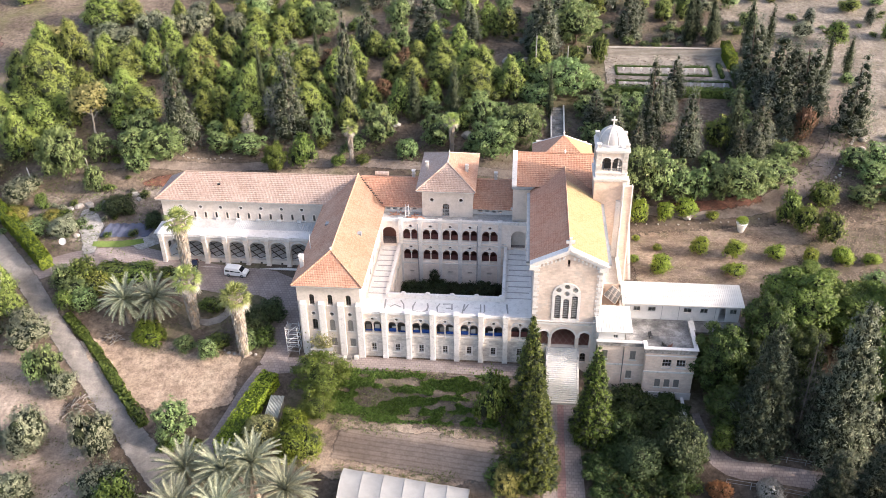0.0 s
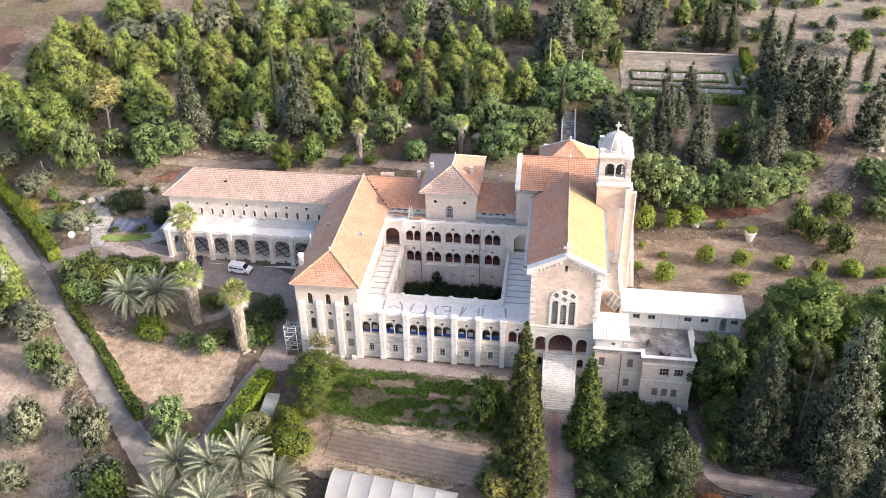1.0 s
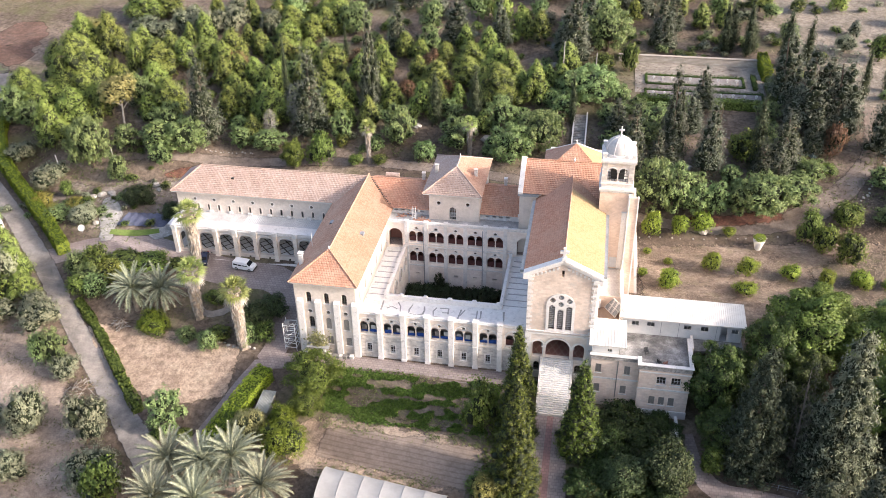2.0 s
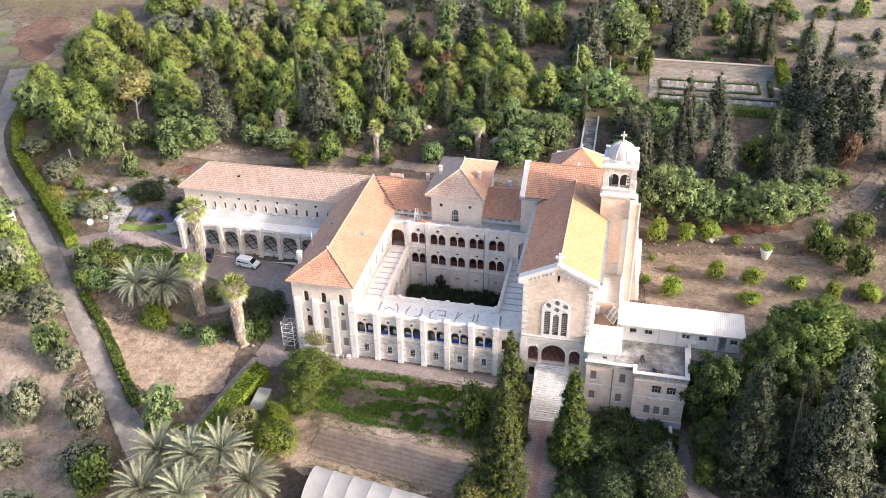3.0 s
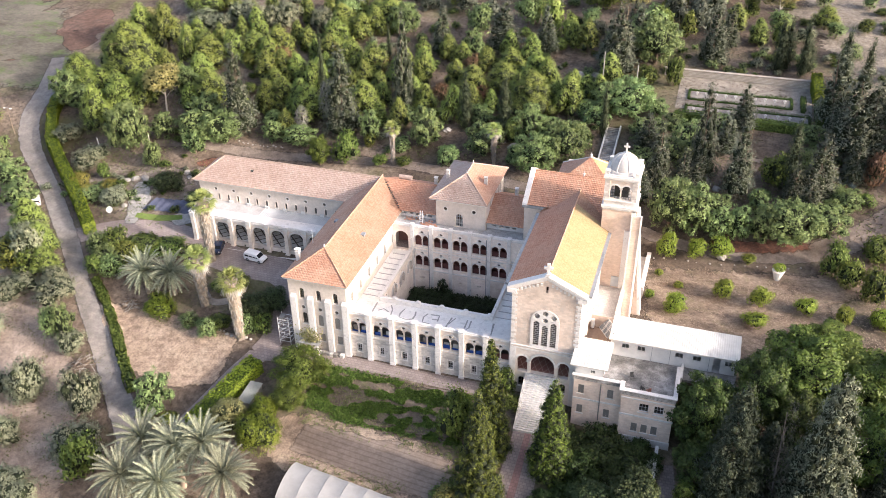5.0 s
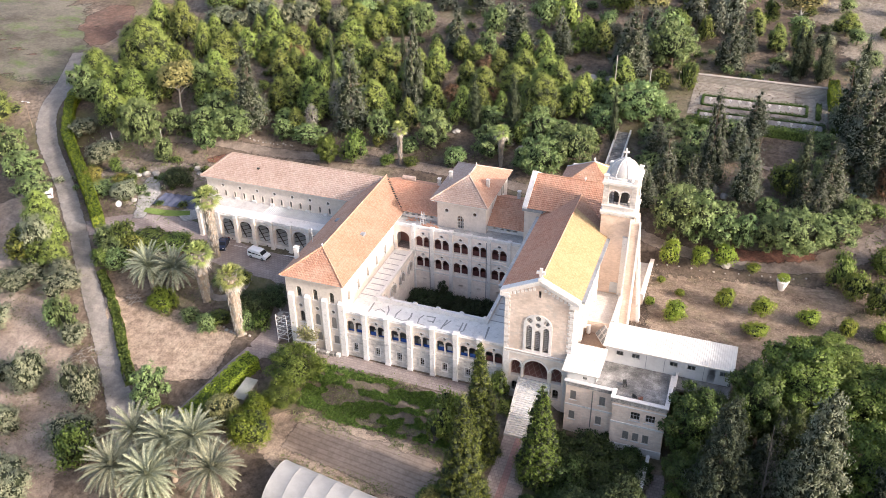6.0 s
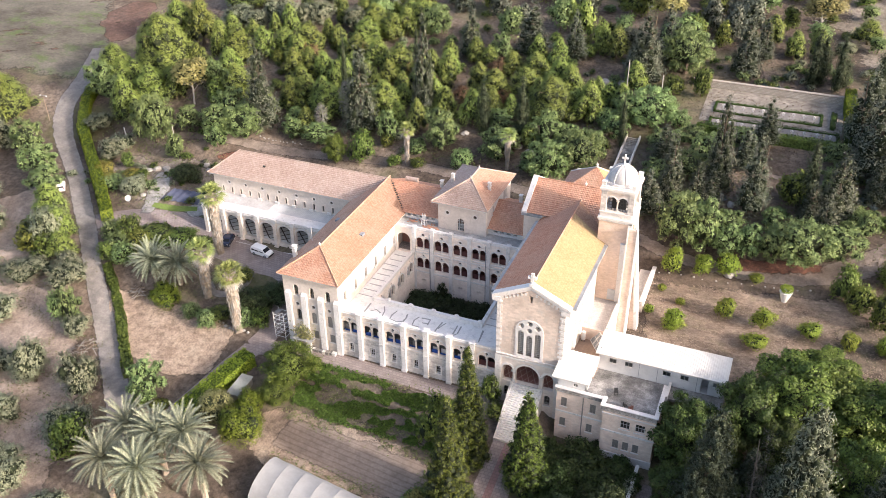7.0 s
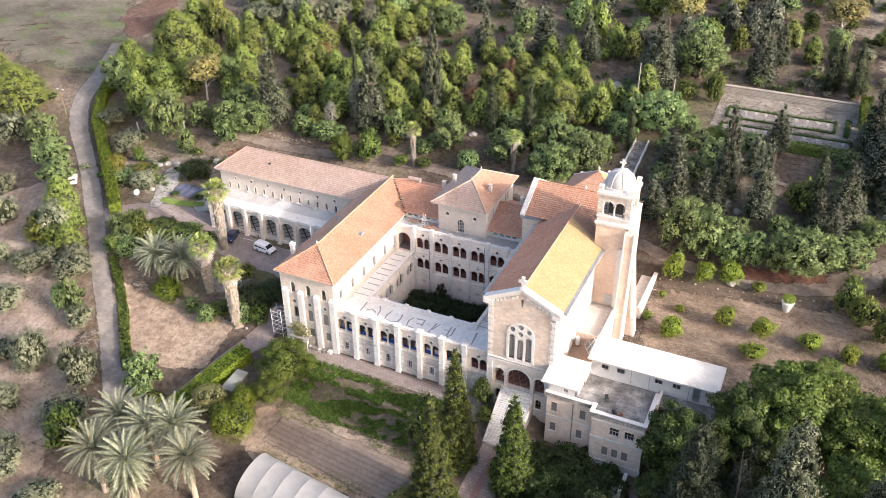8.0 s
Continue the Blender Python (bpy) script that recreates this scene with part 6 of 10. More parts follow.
    for k in range(8):
        a = 2 * math.pi * k / 8 + math.pi / 8
        b = bmesh.new()
        tube(b, [(cx + (r + 0.03) * math.cos(math.pi / 2 * j / 8) * math.cos(a), cy + (r + 0.03) * math.cos(math.pi / 2 * j / 8) * math.sin(a), z0 + 0.3 + (r * 1.08 + 0.02) * math.sin(math.pi / 2 * j / 8)) for j in range(9)], [0.06] * 9, 5)
        part("rib", b, M_WHITE, d)
    zt = z0 + 0.3 + r * 1.08
    b = bmesh.new()
    cyl(b, cx, cy, zt - 0.1, zt + 0.3, 0.3, 0.18, 10)
    box(b, cx - 0.11, cx + 0.11, cy - 0.11, cy + 0.11, zt + 0.3, zt + 1.65)
    box(b, cx - 0.45, cx + 0.45, cy - 0.1, cy + 0.1, zt + 0.95, zt + 1.2)
    part("cross", b, M_WHITE, t, "white stone cross")
    # stepped buttress on the south-east corner and the side walls
    part("corner_pier", B((39.35, 40.15, y0 - 0.32, y0 + 0.02, 9.1, 19.6), (39.3, 40.2, y0 - 0.36, y0 + 0.02, 19.6, 19.75)), M_WHITE, t)
    w = thing("tower_buttress", (41.0, 17.5, 4), "tall battered brick buttress with white stone edges", "buttress", "buttresses of the tower")
    slab(Face(40.25, 0, (0, 1), (1, 0)), [[(15.9, 2.5), (18.28, 2.5), (18.28, 22.6), (17.7, 22.6)]], 0, 1.5, b := bmesh.new())
    part("buttress_body", b, M_TOWER, w)
    for x in (40.2, 41.6):
        part("stone_edge", slab(Face(x, 0, (0, 1), (1, 0)), [[(15.78, 2.5), (18.27, 2.5), (18.27, 22.7), (17.6, 22.7)]], 0, 0.2), M_WHITE, w)
    w = thing("tower_buttress", (42.0, 19.4, 4), "tall battered brick buttress with white stone edges", "buttress", "buttresses of the tower")
    slab(Face(0, 18.75, (1, 0), (0, 1)), [[(40.62, 2.5), (43.3, 2.5), (41.15, 23.0), (40.62, 23.0)]], 0, 1.5, b := bmesh.new())
    part("buttress_body", b, M_TOWER, w)
    slab(Face(0, 18.7, (1, 0), (0, 1)), [[(42.95, 2.5), (43.42, 2.5), (41.25, 23.1), (40.85, 23.1)]], 0, 1.6, b := bmesh.new())
    part("stone_edge", b, M_WHITE, w)
    l = thing("yard_wall", (43, 28, 4), "low white wall enclosing a small yard by the tower", "wall")
    part("wall_side", B((42.6, 43.1, 23.6, 34.2, 3.0, 6.5)), M_WHITE, l)
    part("wall_front", B((40.61, 43.1, 23.1, 23.6, 3.0, 6.5)), M_WHITE, l)
    part("yard_floor", B((40.6, 42.6, 23.6, 34.2, 3.2, 5.9)), M_TERRACE, l)
    part("coping", B((42.5, 43.2, 23.0, 34.3, 6.5, 6.6)), M_WHITE, l)
    return t


bell_tower()


def annex():
    a = thing("annex", (43, -1, 0), "grey stone annex with stained flat roof and shuttered windows", "building")
    # set-back part and projecting part
    f1 = Face(36.3, -2.6, (1, 0), (0, 1))
    w1 = [rect(1.1, 4.0, 0.85, 1.6), rect(5.3, 4.0, 0.85, 1.6), rect(1.1, 0.3, 0.85, 1.5), rect(5.0, 0.3, 0.85, 1.5)]
    part("west_front", slab(f1, [[(0, -2.6), (7.0, -2.6), (7.0, 6.6), (0, 6.6)]] + w1, 0, 0.4), M_ANNEX, a)
    for o in w1:
        shutters(f1, o, a, mat=M_OLDSHUTTER)
    f2 = Face(43.3, -4.0, (1, 0), (0, 1))
    w2 = [rect(3.2, 3.9, 1.35, 1.5), rect(5.3, 3.9, 1.35, 1.5), rect(2.2, 0.1, 0.85, 1.5), rect(3.6, 0.1, 0.85, 1.5), rect(5.0, 0.1, 0.85, 1.5)]
    part("east_front", slab(f2, [[(0, -2.5), (7.3, -2.5), (7.3, 6.6), (0, 6.6)]] + w2, 0, 0.4), M_ANNEX, a)
    for o in w2[:2]:
        window(f2, o, a, bars=(2, 1), frame_mat=M_WHITEWASH)
    for o in w2[2:]:
        shutters(f2, o, a, mat=M_OLDSHUTTER)
    each("side_wall", ((43.3, 43.7, -3.6, -2.6, -2.6, 6.6), (50.2, 50.6, -3.6, 3.5, -2.5, 6.6), (36.3, 50.2, 3.1, 3.5, -2.6, 6.6)), M_ANNEX, a)
    each("string_course", ((36.3, 43.3, -2.7, -2.58, 2.9, 3.15), (43.2, 50.7, -4.1, -3.98, 2.9, 3.15), (43.2, 50.7, -4.1, -3.98, 6.0, 6.2), (43.2, 50.7, -4.16, -3.98, -2.2, -0.9)), M_WHITE, a)
    part("flat_roof", B((36.5, 50.4, -2.4, 4.28, 6.3, 6.62), (43.5, 50.4, -3.8, -2.41, 6.3, 6.62)), M_CONC, a, "stained grey concrete flat roof")
    part("parapet", B((36.1, 43.2, -2.75, -2.35, 6.6, 7.25), (43.0, 43.4, -4.1, -2.75, 6.6, 7.3), (43.4, 50.7, -4.15, -3.75, 6.6, 7.35), (50.3, 50.75, -3.75, 3.2, 6.6, 7.3)), M_MOSSY, a, "mossy parapet")
    each("coping", ((42.9, 50.85, -4.25, -3.6, 7.352, 7.47), (36.0, 42.9, -2.85, -2.25, 7.252, 7.36), (42.9, 43.5, -3.6, -2.2, 7.31, 7.45), (50.22, 50.83, -3.6, 3.2, 7.302, 7.41)), M_WHITE, a, "white coping")
    part("floor_slab", B((36.5, 50.2, -2.2, 3.1, 2.9, 3.1)), M_ROOM, a)
    part("inner_wall", B((36.8, 50.0, -0.6, -0.4, -1, 6.3)), M_ROOM, a)
    b = bmesh.new()
    cyl(b, 40.2, -2.68, -0.5, 6.4, 0.08, 0.08, 8)
    part("downpipe", b, M_SHUTTER, a)
    part("yard_roof", B((50.8, 58.4, 1.6, 5.2, 6.1, 6.5)), M_CONC, a)
    part("yard_wall", B((50.76, 51.1, 1.0, 5.0, 6.0, 7.3)), M_WHITE, a)
    s = thing("prefab_building", (49, 6, 6.6), "long white prefabricated hut with a ribbed metal roof", "hut")
    fs = Face(40.5, 4.3, (1, 0), (0, 1))
    wn_ = [rect(2.0, 8.1, 1.1, 0.85), rect(4.3, 8.1, 1.2, 0.85), rect(9.7, 8.1, 1.2, 0.85), rect(12.2, 8.1, 1.2, 0.85), rect(16.6, 8.1, 1.1, 0.85)]
    dr = [rect(15.0, 6.65, 1.0, 2.5), rect(7.0, 6.65, 1.0, 2.4)]
    part("front_wall", slab(fs, [[(0, 6.6), (17.6, 6.6), (17.6, 9.95), (0, 9.95)]] + wn_ + dr, 0, 0.2), M_WHITEWASH, s)
    for o in wn_:
        window(fs, o, s, depth=0.1, bars=(1, 0), frame_mat=M_WHITEWASH, sill=False)
    part("door", slab(fs, [dr[1]], 0.06, 0.12), M_WHITEWASH, s)
    part("side_wall", B((40.5, 40.7, 4.5, 8.2, 3.0, 10.4), (57.9, 58.1, 4.5, 8.2, 3.0, 10.2), (40.5, 58.1, 8.2, 8.4, 3.0, 10.3), (40.7, 57.9, 4.5, 8.2, 6.4, 6.6), (40.7, 57.9, 6.0, 6.1, 6.6, 9.9)), M_WHITEWASH, s)
    each("panel_joint", [(40.5 + x, 40.5 + x + 0.06, 4.27, 4.3, 6.7, 9.8) for x in (5.8, 8.4, 13.9)], M_ZINC, s)

    def ribbed(xa, xb, ya, yb, za, zb, n, name, parent):
        bm = bmesh.new()
        for i in range(n):
            p, q = xa + (xb - xa) * i / n, xa + (xb - xa) * (i + 1) / n
            for (u0, u1, h0, h1) in ((p, p + (q - p) * 0.7, 0, 0), (p + (q - p) * 0.7, p + (q - p) * 0.85, 0, 0.045), (p + (q - p) * 0.85, q, 0.045, 0)):
                vs = [bm.verts.new(c) for c in ((u0, ya, za + h0), (u1, ya, za + h1), (u1, yb, zb + h1), (u0, yb, zb + h0))]
                bm.faces.new(vs)
        bmesh.ops.remove_doubles(bm, verts=bm.verts, dist=0.002)
        box(bm, xa, xb, ya + 0.02, yb - 0.02, min(za, zb) - 0.16, min(za, zb) - 0.1)
        box(bm, xa, xb, ya, ya + 0.05, za - 0.18, za - 0.005)
        box(bm, xa, xb, yb - 0.05, yb, zb - 0.3, zb - 0.005)
        return part(name, bm, M_METAL, parent, "white ribbed sheet roof")

    ribbed(40.1, 58.45, 3.35, 8.55, 10.1, 10.7, 60, "roof", s)
    k = thing("roof_shed", (38.5, -1, 6.6), "small white hut with a white ribbed metal roof", "hut")
    fk = Face(36.3, -2.2, (1, 0), (0, 1))
    o = rect(2.5, 7.6, 0.7, 0.6)
    part("front_wall", slab(fk, [[(0, 6.6), (4.0, 6.6), (4.0, 9.9), (0, 9.9)], o], 0, 0.2), M_WHITEWASH, k)
    window(fk, o, k, depth=0.1, bars=(1, 0), frame_mat=M_WHITEWASH, sill=False)
    part("side_wall", B((36.3, 36.5, -2.0, 1.6, 6.6, 10.1), (40.1, 40.3, -1.0, 1.6, 6.6, 10.1), (36.5, 40.1, 1.4, 1.6, 6.6, 10.1)), M_WHITEWASH, k)
    part("door_post", B((40.2, 40.3, -2.2, -2.1, 6.6, 9.9)), M_WHITEWASH, k)
    ribbed(35.75, 41.0, -4.0, 2.1, 10.1, 10.5, 13, "roof", k)
    return a


annex()


def church_stairs():
    s = thing("church_stairs", (31.2, -4, -1), "broad flight of pale stone steps rising to the porch", "stairs")
    n, y0, y1, z0, z1 = 27, -7.7, -0.5, -0.95, 3.97
    for i in range(n):
        ya = y0 + (y1 - y0) * i / n
        z = z0 + (z1 - z0) * (i + 1) / n
        bm = B((29.0, 33.4, ya, ya + (y1 - y0) / n + 0.04, z - 0.6, z))
        part("step", bm, M_STEP, s)
    b = bmesh.new()
    v = []
    for x in (28.7, 29.0):
        v += [b.verts.new(p) for p in ((x, y0, -2), (x, y1, -2), (x, y1, z1 + 0.15), (x, y0, z0 + 0.15))]
    for q in ((0, 1, 2, 3), (7, 6, 5, 4), (0, 4, 5, 1), (1, 5, 6, 2), (2, 6, 7, 3), (3, 7, 4, 0)):
        b.faces.new([v[i] for i in q])
    bmesh.ops.recalc_face_normals(b, faces=b.faces)
    part("side_wall", b, M_STONE_OLD, s)
    b = bmesh.new()
    v = []
    for x in (33.4, 33.7):
        v += [b.verts.new(p) for p in ((x, y0, -2), (x, y1, -2), (x, y1, z1 + 0.15), (x, y0, z0 + 0.15))]
    for q in ((0, 1, 2, 3), (7, 6, 5, 4), (0, 4, 5, 1), (1, 5, 6, 2), (2, 6, 7, 3), (3, 7, 4, 0)):
        b.faces.new([v[i] for i in q])
    bmesh.ops.recalc_face_normals(b, faces=b.faces)
    part("side_wall", b, M_STONE_OLD, s)
    b = bmesh.new()
    for i in range(6):
        y = y0 + 0.6 + i * 1.2
        z = z0 + (z1 - z0) * (y - y0) / (y1 - y0)
        tube(b, [(31.0, y, z), (31.0, y, z + 0.9)], [0.03, 0.03], 5)
    tube(b, [(31.0, y0 + 0.6, z0 + 1.25), (31.0, y1 - 0.5, z1 + 0.6)], [0.03, 0.03], 5)
    part("handrail", b, M_METAL, s)


church_stairs()

# ---- where the plants stand: x, y, crown radius, height ----
PINE_AT_1 = [(-82.5, 73.4, 3.6, 10.9), (-76.6, 74.3, 3.2, 11.3), (-76.3, 59.3, 5.8, 13.9), (-82.9, 62.0, 3.2, 10.3), (-67.4, 68.8, 2.1, 9.8), (-63.2, 70.0, 3.8, 7.7), (-58.0, 72.5, 2.7, 7.2), (-86.8, 53.9, 4.2, 8.9), (-81.6, 59.9, 2.8, 7.3), (-74.5, 61.3, 3.4, 8.0), (-68.9, 61.6, 2.4, 7.4), (-80.2, 52.7, 3.7, 7.0), (-73.4, 49.6, 3.6, 8.2), (-60.6, 62.0, 2.7, 7.2), (-54.4, 55.0, 3.5, 7.9), (-58.0, 52.7, 2.2, 5.9), (-75.0, 44.1, 2.9, 5.9), (-72.3, 54.9, 3.3, 7.0), (-48.5, 76.7, 3.4, 8.2), (-53.3, 74.7, 3.4, 6.6), (-40.5, 96.1, 3.6, 7.0), (-39.1, 88.6, 3.2, 7.0)]
PINE_AT_2 = [(-34.5, 93.9, 2.9, 6.4), (-44.5, 84.2, 2.1, 5.8), (-46.9, 66.8, 2.6, 7.3), (-44.0, 69.4, 2.3, 7.1), (-40.6, 69.5, 2.6, 6.9), (-35.1, 65.9, 2.4, 7.4), (-38.9, 58.9, 2.5, 7.7), (-42.4, 58.0, 2.5, 7.0), (-34.4, 57.6, 2.5, 8.3), (-31.8, 55.9, 3.4, 8.3), (-35.0, 51.2, 1.9, 5.6), (-30.3, 76.6, 3.0, 8.0), (-24.3, 75.2, 3.3, 7.9), (-26.0, 65.1, 2.5, 7.1), (-20.3, 59.2, 3.3, 8.6), (-28.9, 60.4, 1.6, 6.5), (-36.5, 78.3, 2.7, 7.4), (-0.1, 71.1, 3.4, 7.4), (-0.1, 83.3, 2.6, 5.8), (5.4, 83.0, 2.9, 6.4), (12.0, 79.0, 3.2, 7.6), (15.0, 76.9, 2.5, 7.7)]
PINE_AT_3 = [(-63.2, 6.6, 2.7, 6.8), (-59.3, 2.6, 2.2, 5.6), (-68.8, 10.8, 3.0, 7.4), (6.2, 73.3, 3.7, 7.5), (13.5, 68.0, 4.2, 8.9), (21.2, 68.8, 2.7, 9.2), (-1.4, 61.6, 2.4, 8.3), (-6.7, 86.5, 2.0, 5.0), (19.8, 98.2, 2.4, 7.5), (-7.9, 62.4, 2.4, 7.2), (52.0, 113.2, 2.5, 6.9), (57.3, 108.3, 2.1, 6.2), (62.4, 109.0, 2.1, 6.8), (-30.1, 100.7, 3.6, 7.1), (-34.0, 103.1, 3.0, 5.8), (-14.0, 68.0, 2.2, 7.2), (72.1, 119.3, 3.0, 5.5), (-107.5, 37.1, 6.6, 10.8), (-117.3, 40.8, 4.6, 10.2), (-79.3, 97.7, 5.0, 7.4), (-73.0, 98.8, 3.4, 6.3), (-82.7, 51.6, 3.3, 7.3), (-32.1, 96.7, 2.5, 7.1), (-75.3, 42.7, 3.1, 10.0)]
BROAD_AT_1 = [(-87.1, 49.2, 3.8, 8.8), (-83.1, 48.2, 4.0, 6.3), (-64.9, 38.6, 4.8, 11.0), (-52.1, 43.5, 3.8, 7.1), (-46.9, 45.1, 5.1, 7.4), (-52.0, 48.7, 3.7, 7.4), (-58.9, 42.7, 2.8, 6.3), (-61.7, 57.3, 2.9, 7.6), (-25.0, 98.4, 4.3, 8.0), (-4.5, 52.9, 3.6, 8.7), (7.4, 52.8, 3.8, 6.7), (15.2, 59.8, 3.5, 7.4), (18.4, 49.7, 5.0, 8.0), (23.8, 53.7, 5.0, 9.0), (32.9, 71.5, 6.3, 8.0), (28.7, 70.4, 3.6, 7.4), (35.9, 95.8, 6.0, 10.7), (33.3, 102.2, 4.1, 10.5), (-4.6, 89.2, 2.4, 7.8), (45.3, 39.2, 4.1, 11.9), (49.1, 39.8, 3.8, 10.5), (53.8, 39.8, 3.1, 6.6)]
BROAD_AT_2 = [(56.8, 40.2, 2.5, 6.8), (65.3, 41.4, 6.1, 7.7), (60.8, 40.2, 2.7, 7.3), (71.5, 43.6, 3.9, 5.7), (46.1, 61.8, 3.2, 6.9), (43.8, 56.0, 3.4, 6.8), (-25.4, -17.3, 3.1, 7.7), (-47.3, -9.2, 2.1, 8.0), (-50.7, 40.6, 2.4, 5.6), (-16.4, 52.1, 2.3, 7.6), (-30.9, 48.7, 3.7, 4.6), (-36.7, 48.8, 2.7, 4.8), (-90.2, 27.6, 3.5, 9.1), (-82.3, 22.1, 3.8, 7.2), (-75.8, 16.7, 3.9, 6.3), (82.1, 14.3, 3.6, 6.8), (-49.6, 7.2, 2.4, 5.0), (-67.2, 6.4, 3.2, 5.2)]
CYPRESS_AT_1 = [(-30.3, 60.6, 0.8, 17.4), (-11.3, 62.6, 0.9, 13.5), (-23.3, 82.6, 0.7, 9.3), (29.5, 62.7, 0.8, 11.1), (63.5, 98.3, 1.8, 11.3), (68.3, 98.2, 1.7, 7.0), (64.7, 52.8, 1.6, 14.6), (75.0, 91.5, 1.2, 11.0), (9.9, 59.6, 1.5, 13.5), (62.0, 97.2, 1.6, 12.1), (67.0, 96.1, 1.4, 12.7), (74.6, 92.2, 1.7, 13.2), (79.3, 92.3, 1.3, 11.4), (88.2, 77.3, 1.1, 11.6), (94.3, 82.6, 1.2, 8.7), (1.6, 60.2, 1.5, 12.0)]
GREYCYP_AT_1 = [(-44.3, 49.1, 3.6, 20.2), (-23.3, 54.1, 3.7, 19.1), (-13.1, 91.2, 2.7, 11.8), (-12.7, 62.6, 2.4, 22.2), (0.7, 95.5, 4.0, 12.7), (10.9, 95.0, 2.7, 11.7), (28.3, 88.7, 3.8, 17.3), (49.1, 55.2, 2.8, 18.9), (48.1, 98.5, 3.1, 13.2), (41.7, 49.0, 2.5, 14.0), (56.0, 50.7, 2.8, 15.4), (69.5, 52.3, 3.4, 13.0), (38.6, 59.2, 2.9, 8.8), (75.0, 64.3, 5.1, 19.0), (72.4, 75.4, 3.7, 16.5), (81.0, 63.4, 4.2, 17.9), (78.1, 65.3, 3.6, 15.5), (31.7, 97.3, 3.1, 12.7), (46.3, 49.8, 2.2, 8.9), (26.1, 90.8, 2.7, 12.7), (79.9, 71.6, 4.5, 14.1), (88.9, 59.0, 3.7, 17.1)]
BIGCONIFER_AT_1 = [(58.6, -12.6, 4.7, 21.4), (68.9, -13.4, 5.2, 26.2), (63.5, -6.5, 2.6, 10.0), (79, -10.5, 5.0, 20.0)]
FICUS_AT_1 = [(67.3, 5.3, 6.7, 14.4), (75.2, 6.2, 6.4, 11.3), (54.5, -3.6, 4.7, 14.0), (54.6, -10.6, 3.5, 8.6), (61.9, 1.1, 4.6, 14.2), (79.6, 5.0, 5.0, 13.6), (70.8, 7.0, 5.0, 12.2), (59.2, -3.9, 3.4, 11.0), (66.2, -1.6, 4.0, 11.0), (77.0, -6.0, 5.6, 14.5)]
THUJA_AT_1 = [(26.3, -11.7, 3.2, 20.3), (27.0, -20.7, 3.5, 21.0), (35.3, -13.0, 3.2, 17.0)]
SHRUB_AT_1 = [(27.9, -3.9, 2.1, 2.0), (26.1, -1.7, 1.7, 5.4), (22.9, -20.9, 3.2, 1.6), (-47.2, 9.2, 2.9, 4.4), (-47.6, 5.8, 2.5, 4.4), (-42.1, 14.5, 4.3, 1.5), (-47.2, 13.1, 4.9, 1.4), (-24.0, 0.4, 2.7, 2.4), (-24.9, -1.7, 1.9, 3.2), (-16.2, 1.6, 1.9, 3.0), (-18.7, 0.4, 1.9, 3.8), (-66.4, 3.9, 4.5, 5.4), (-62.6, 2.6, 3.0, 5.0), (-59.6, 3.2, 2.0, 4.5), (-49.7, -9.1, 2.0, 6.1)]
SHRUB_AT_2 = [(-28.9, -30.5, 3.6, 7.8), (-18.9, 45.2, 3.1, 6.5), (-11.9, 45.8, 2.0, 2.4), (1.5, 48.4, 2.5, 4.1), (-7.3, 46.5, 1.7, 1.9), (25.5, 68.2, 3.0, 4.3), (40.9, 86.2, 2.3, 6.5), (35.4, 85.1, 2.6, 4.3), (62.7, 54.3, 3.4, 6.4), (60.6, 50.7, 2.2, 1.5), (43.8, 44.2, 1.6, 3.5), (-64.8, 22.9, 3.5, 2.2), (-66.3, 30.4, 1.5, 3.1), (-57.8, 35.7, 2.1, 5.4), (73.2, 53.4, 2.8, 2.2), (-16.0, 51.1, 1.5, 3.0), (75.1, 33.2, 2.6, 5.5), (78.8, 31.1, 2.8, 6.2), (79.8, 39.7, 3.2, 4.5), (72.8, 35.8, 2.4, 6.2), (69.8, 20.0, 2.4, 1.9)]
SHRUB_AT_3 = [(-52.4, 9.0, 2.6, 4.8), (-50.4, 5.0, 2.3, 4.0), (-49.6, 10.2, 2.8, 5.4), (-29.2, -0.2, 2.0, 2.4), (-27.2, 7.6, 2.2, 2.6), (-24.2, 9.2, 2.0, 2.8), (-22.3, -18.5, 1.8, 1.0), (-26.1, -18.8, 1.8, 1.0), (-36.9, 14.8, 2.1, 2.0), (20.9, -10.8, 3.0, 8.3)]
BUSHY_AT_1 = [(41.9, -18.4, 3.8, 5.3), (47.4, -17.1, 4.2, 7.2)]
OLIVE_AT_1 = [(-45.5, -20.8, 3.3, 7.2), (-35.9, -20.3, 3.1, 7.2), (-53.9, -2.2, 3.8, 3.6), (-61.7, -2.2, 3.5, 2.9), (-45.3, -10.4, 2.4, 3.5), (-31.6, -27.9, 4.3, 5.3), (-44.7, -28.1, 2.9, 3.6), (-38.5, -35.6, 3.2, 3.4), (-72.1, 33.1, 3.1, 3.4), (-60.4, 89.8, 4.4, 5.8), (-65.5, 90.8, 3.6, 5.9), (-74.1, 86.2, 4.6, 4.6), (-54.3, 93.0, 3.8, 5.6), (-45.0, 94.1, 3.3, 5.7), (-43.1, 107.0, 3.8, 3.6), (-69.3, 44.5, 3.2, 1.8), (-80.7, 39.3, 3.3, 3.2), (-69.2, 85.8, 3.7, 4.6), (-71.5, -4.9, 3.5, 3.9), (-53.1, -21.0, 3.2, 3.4)]
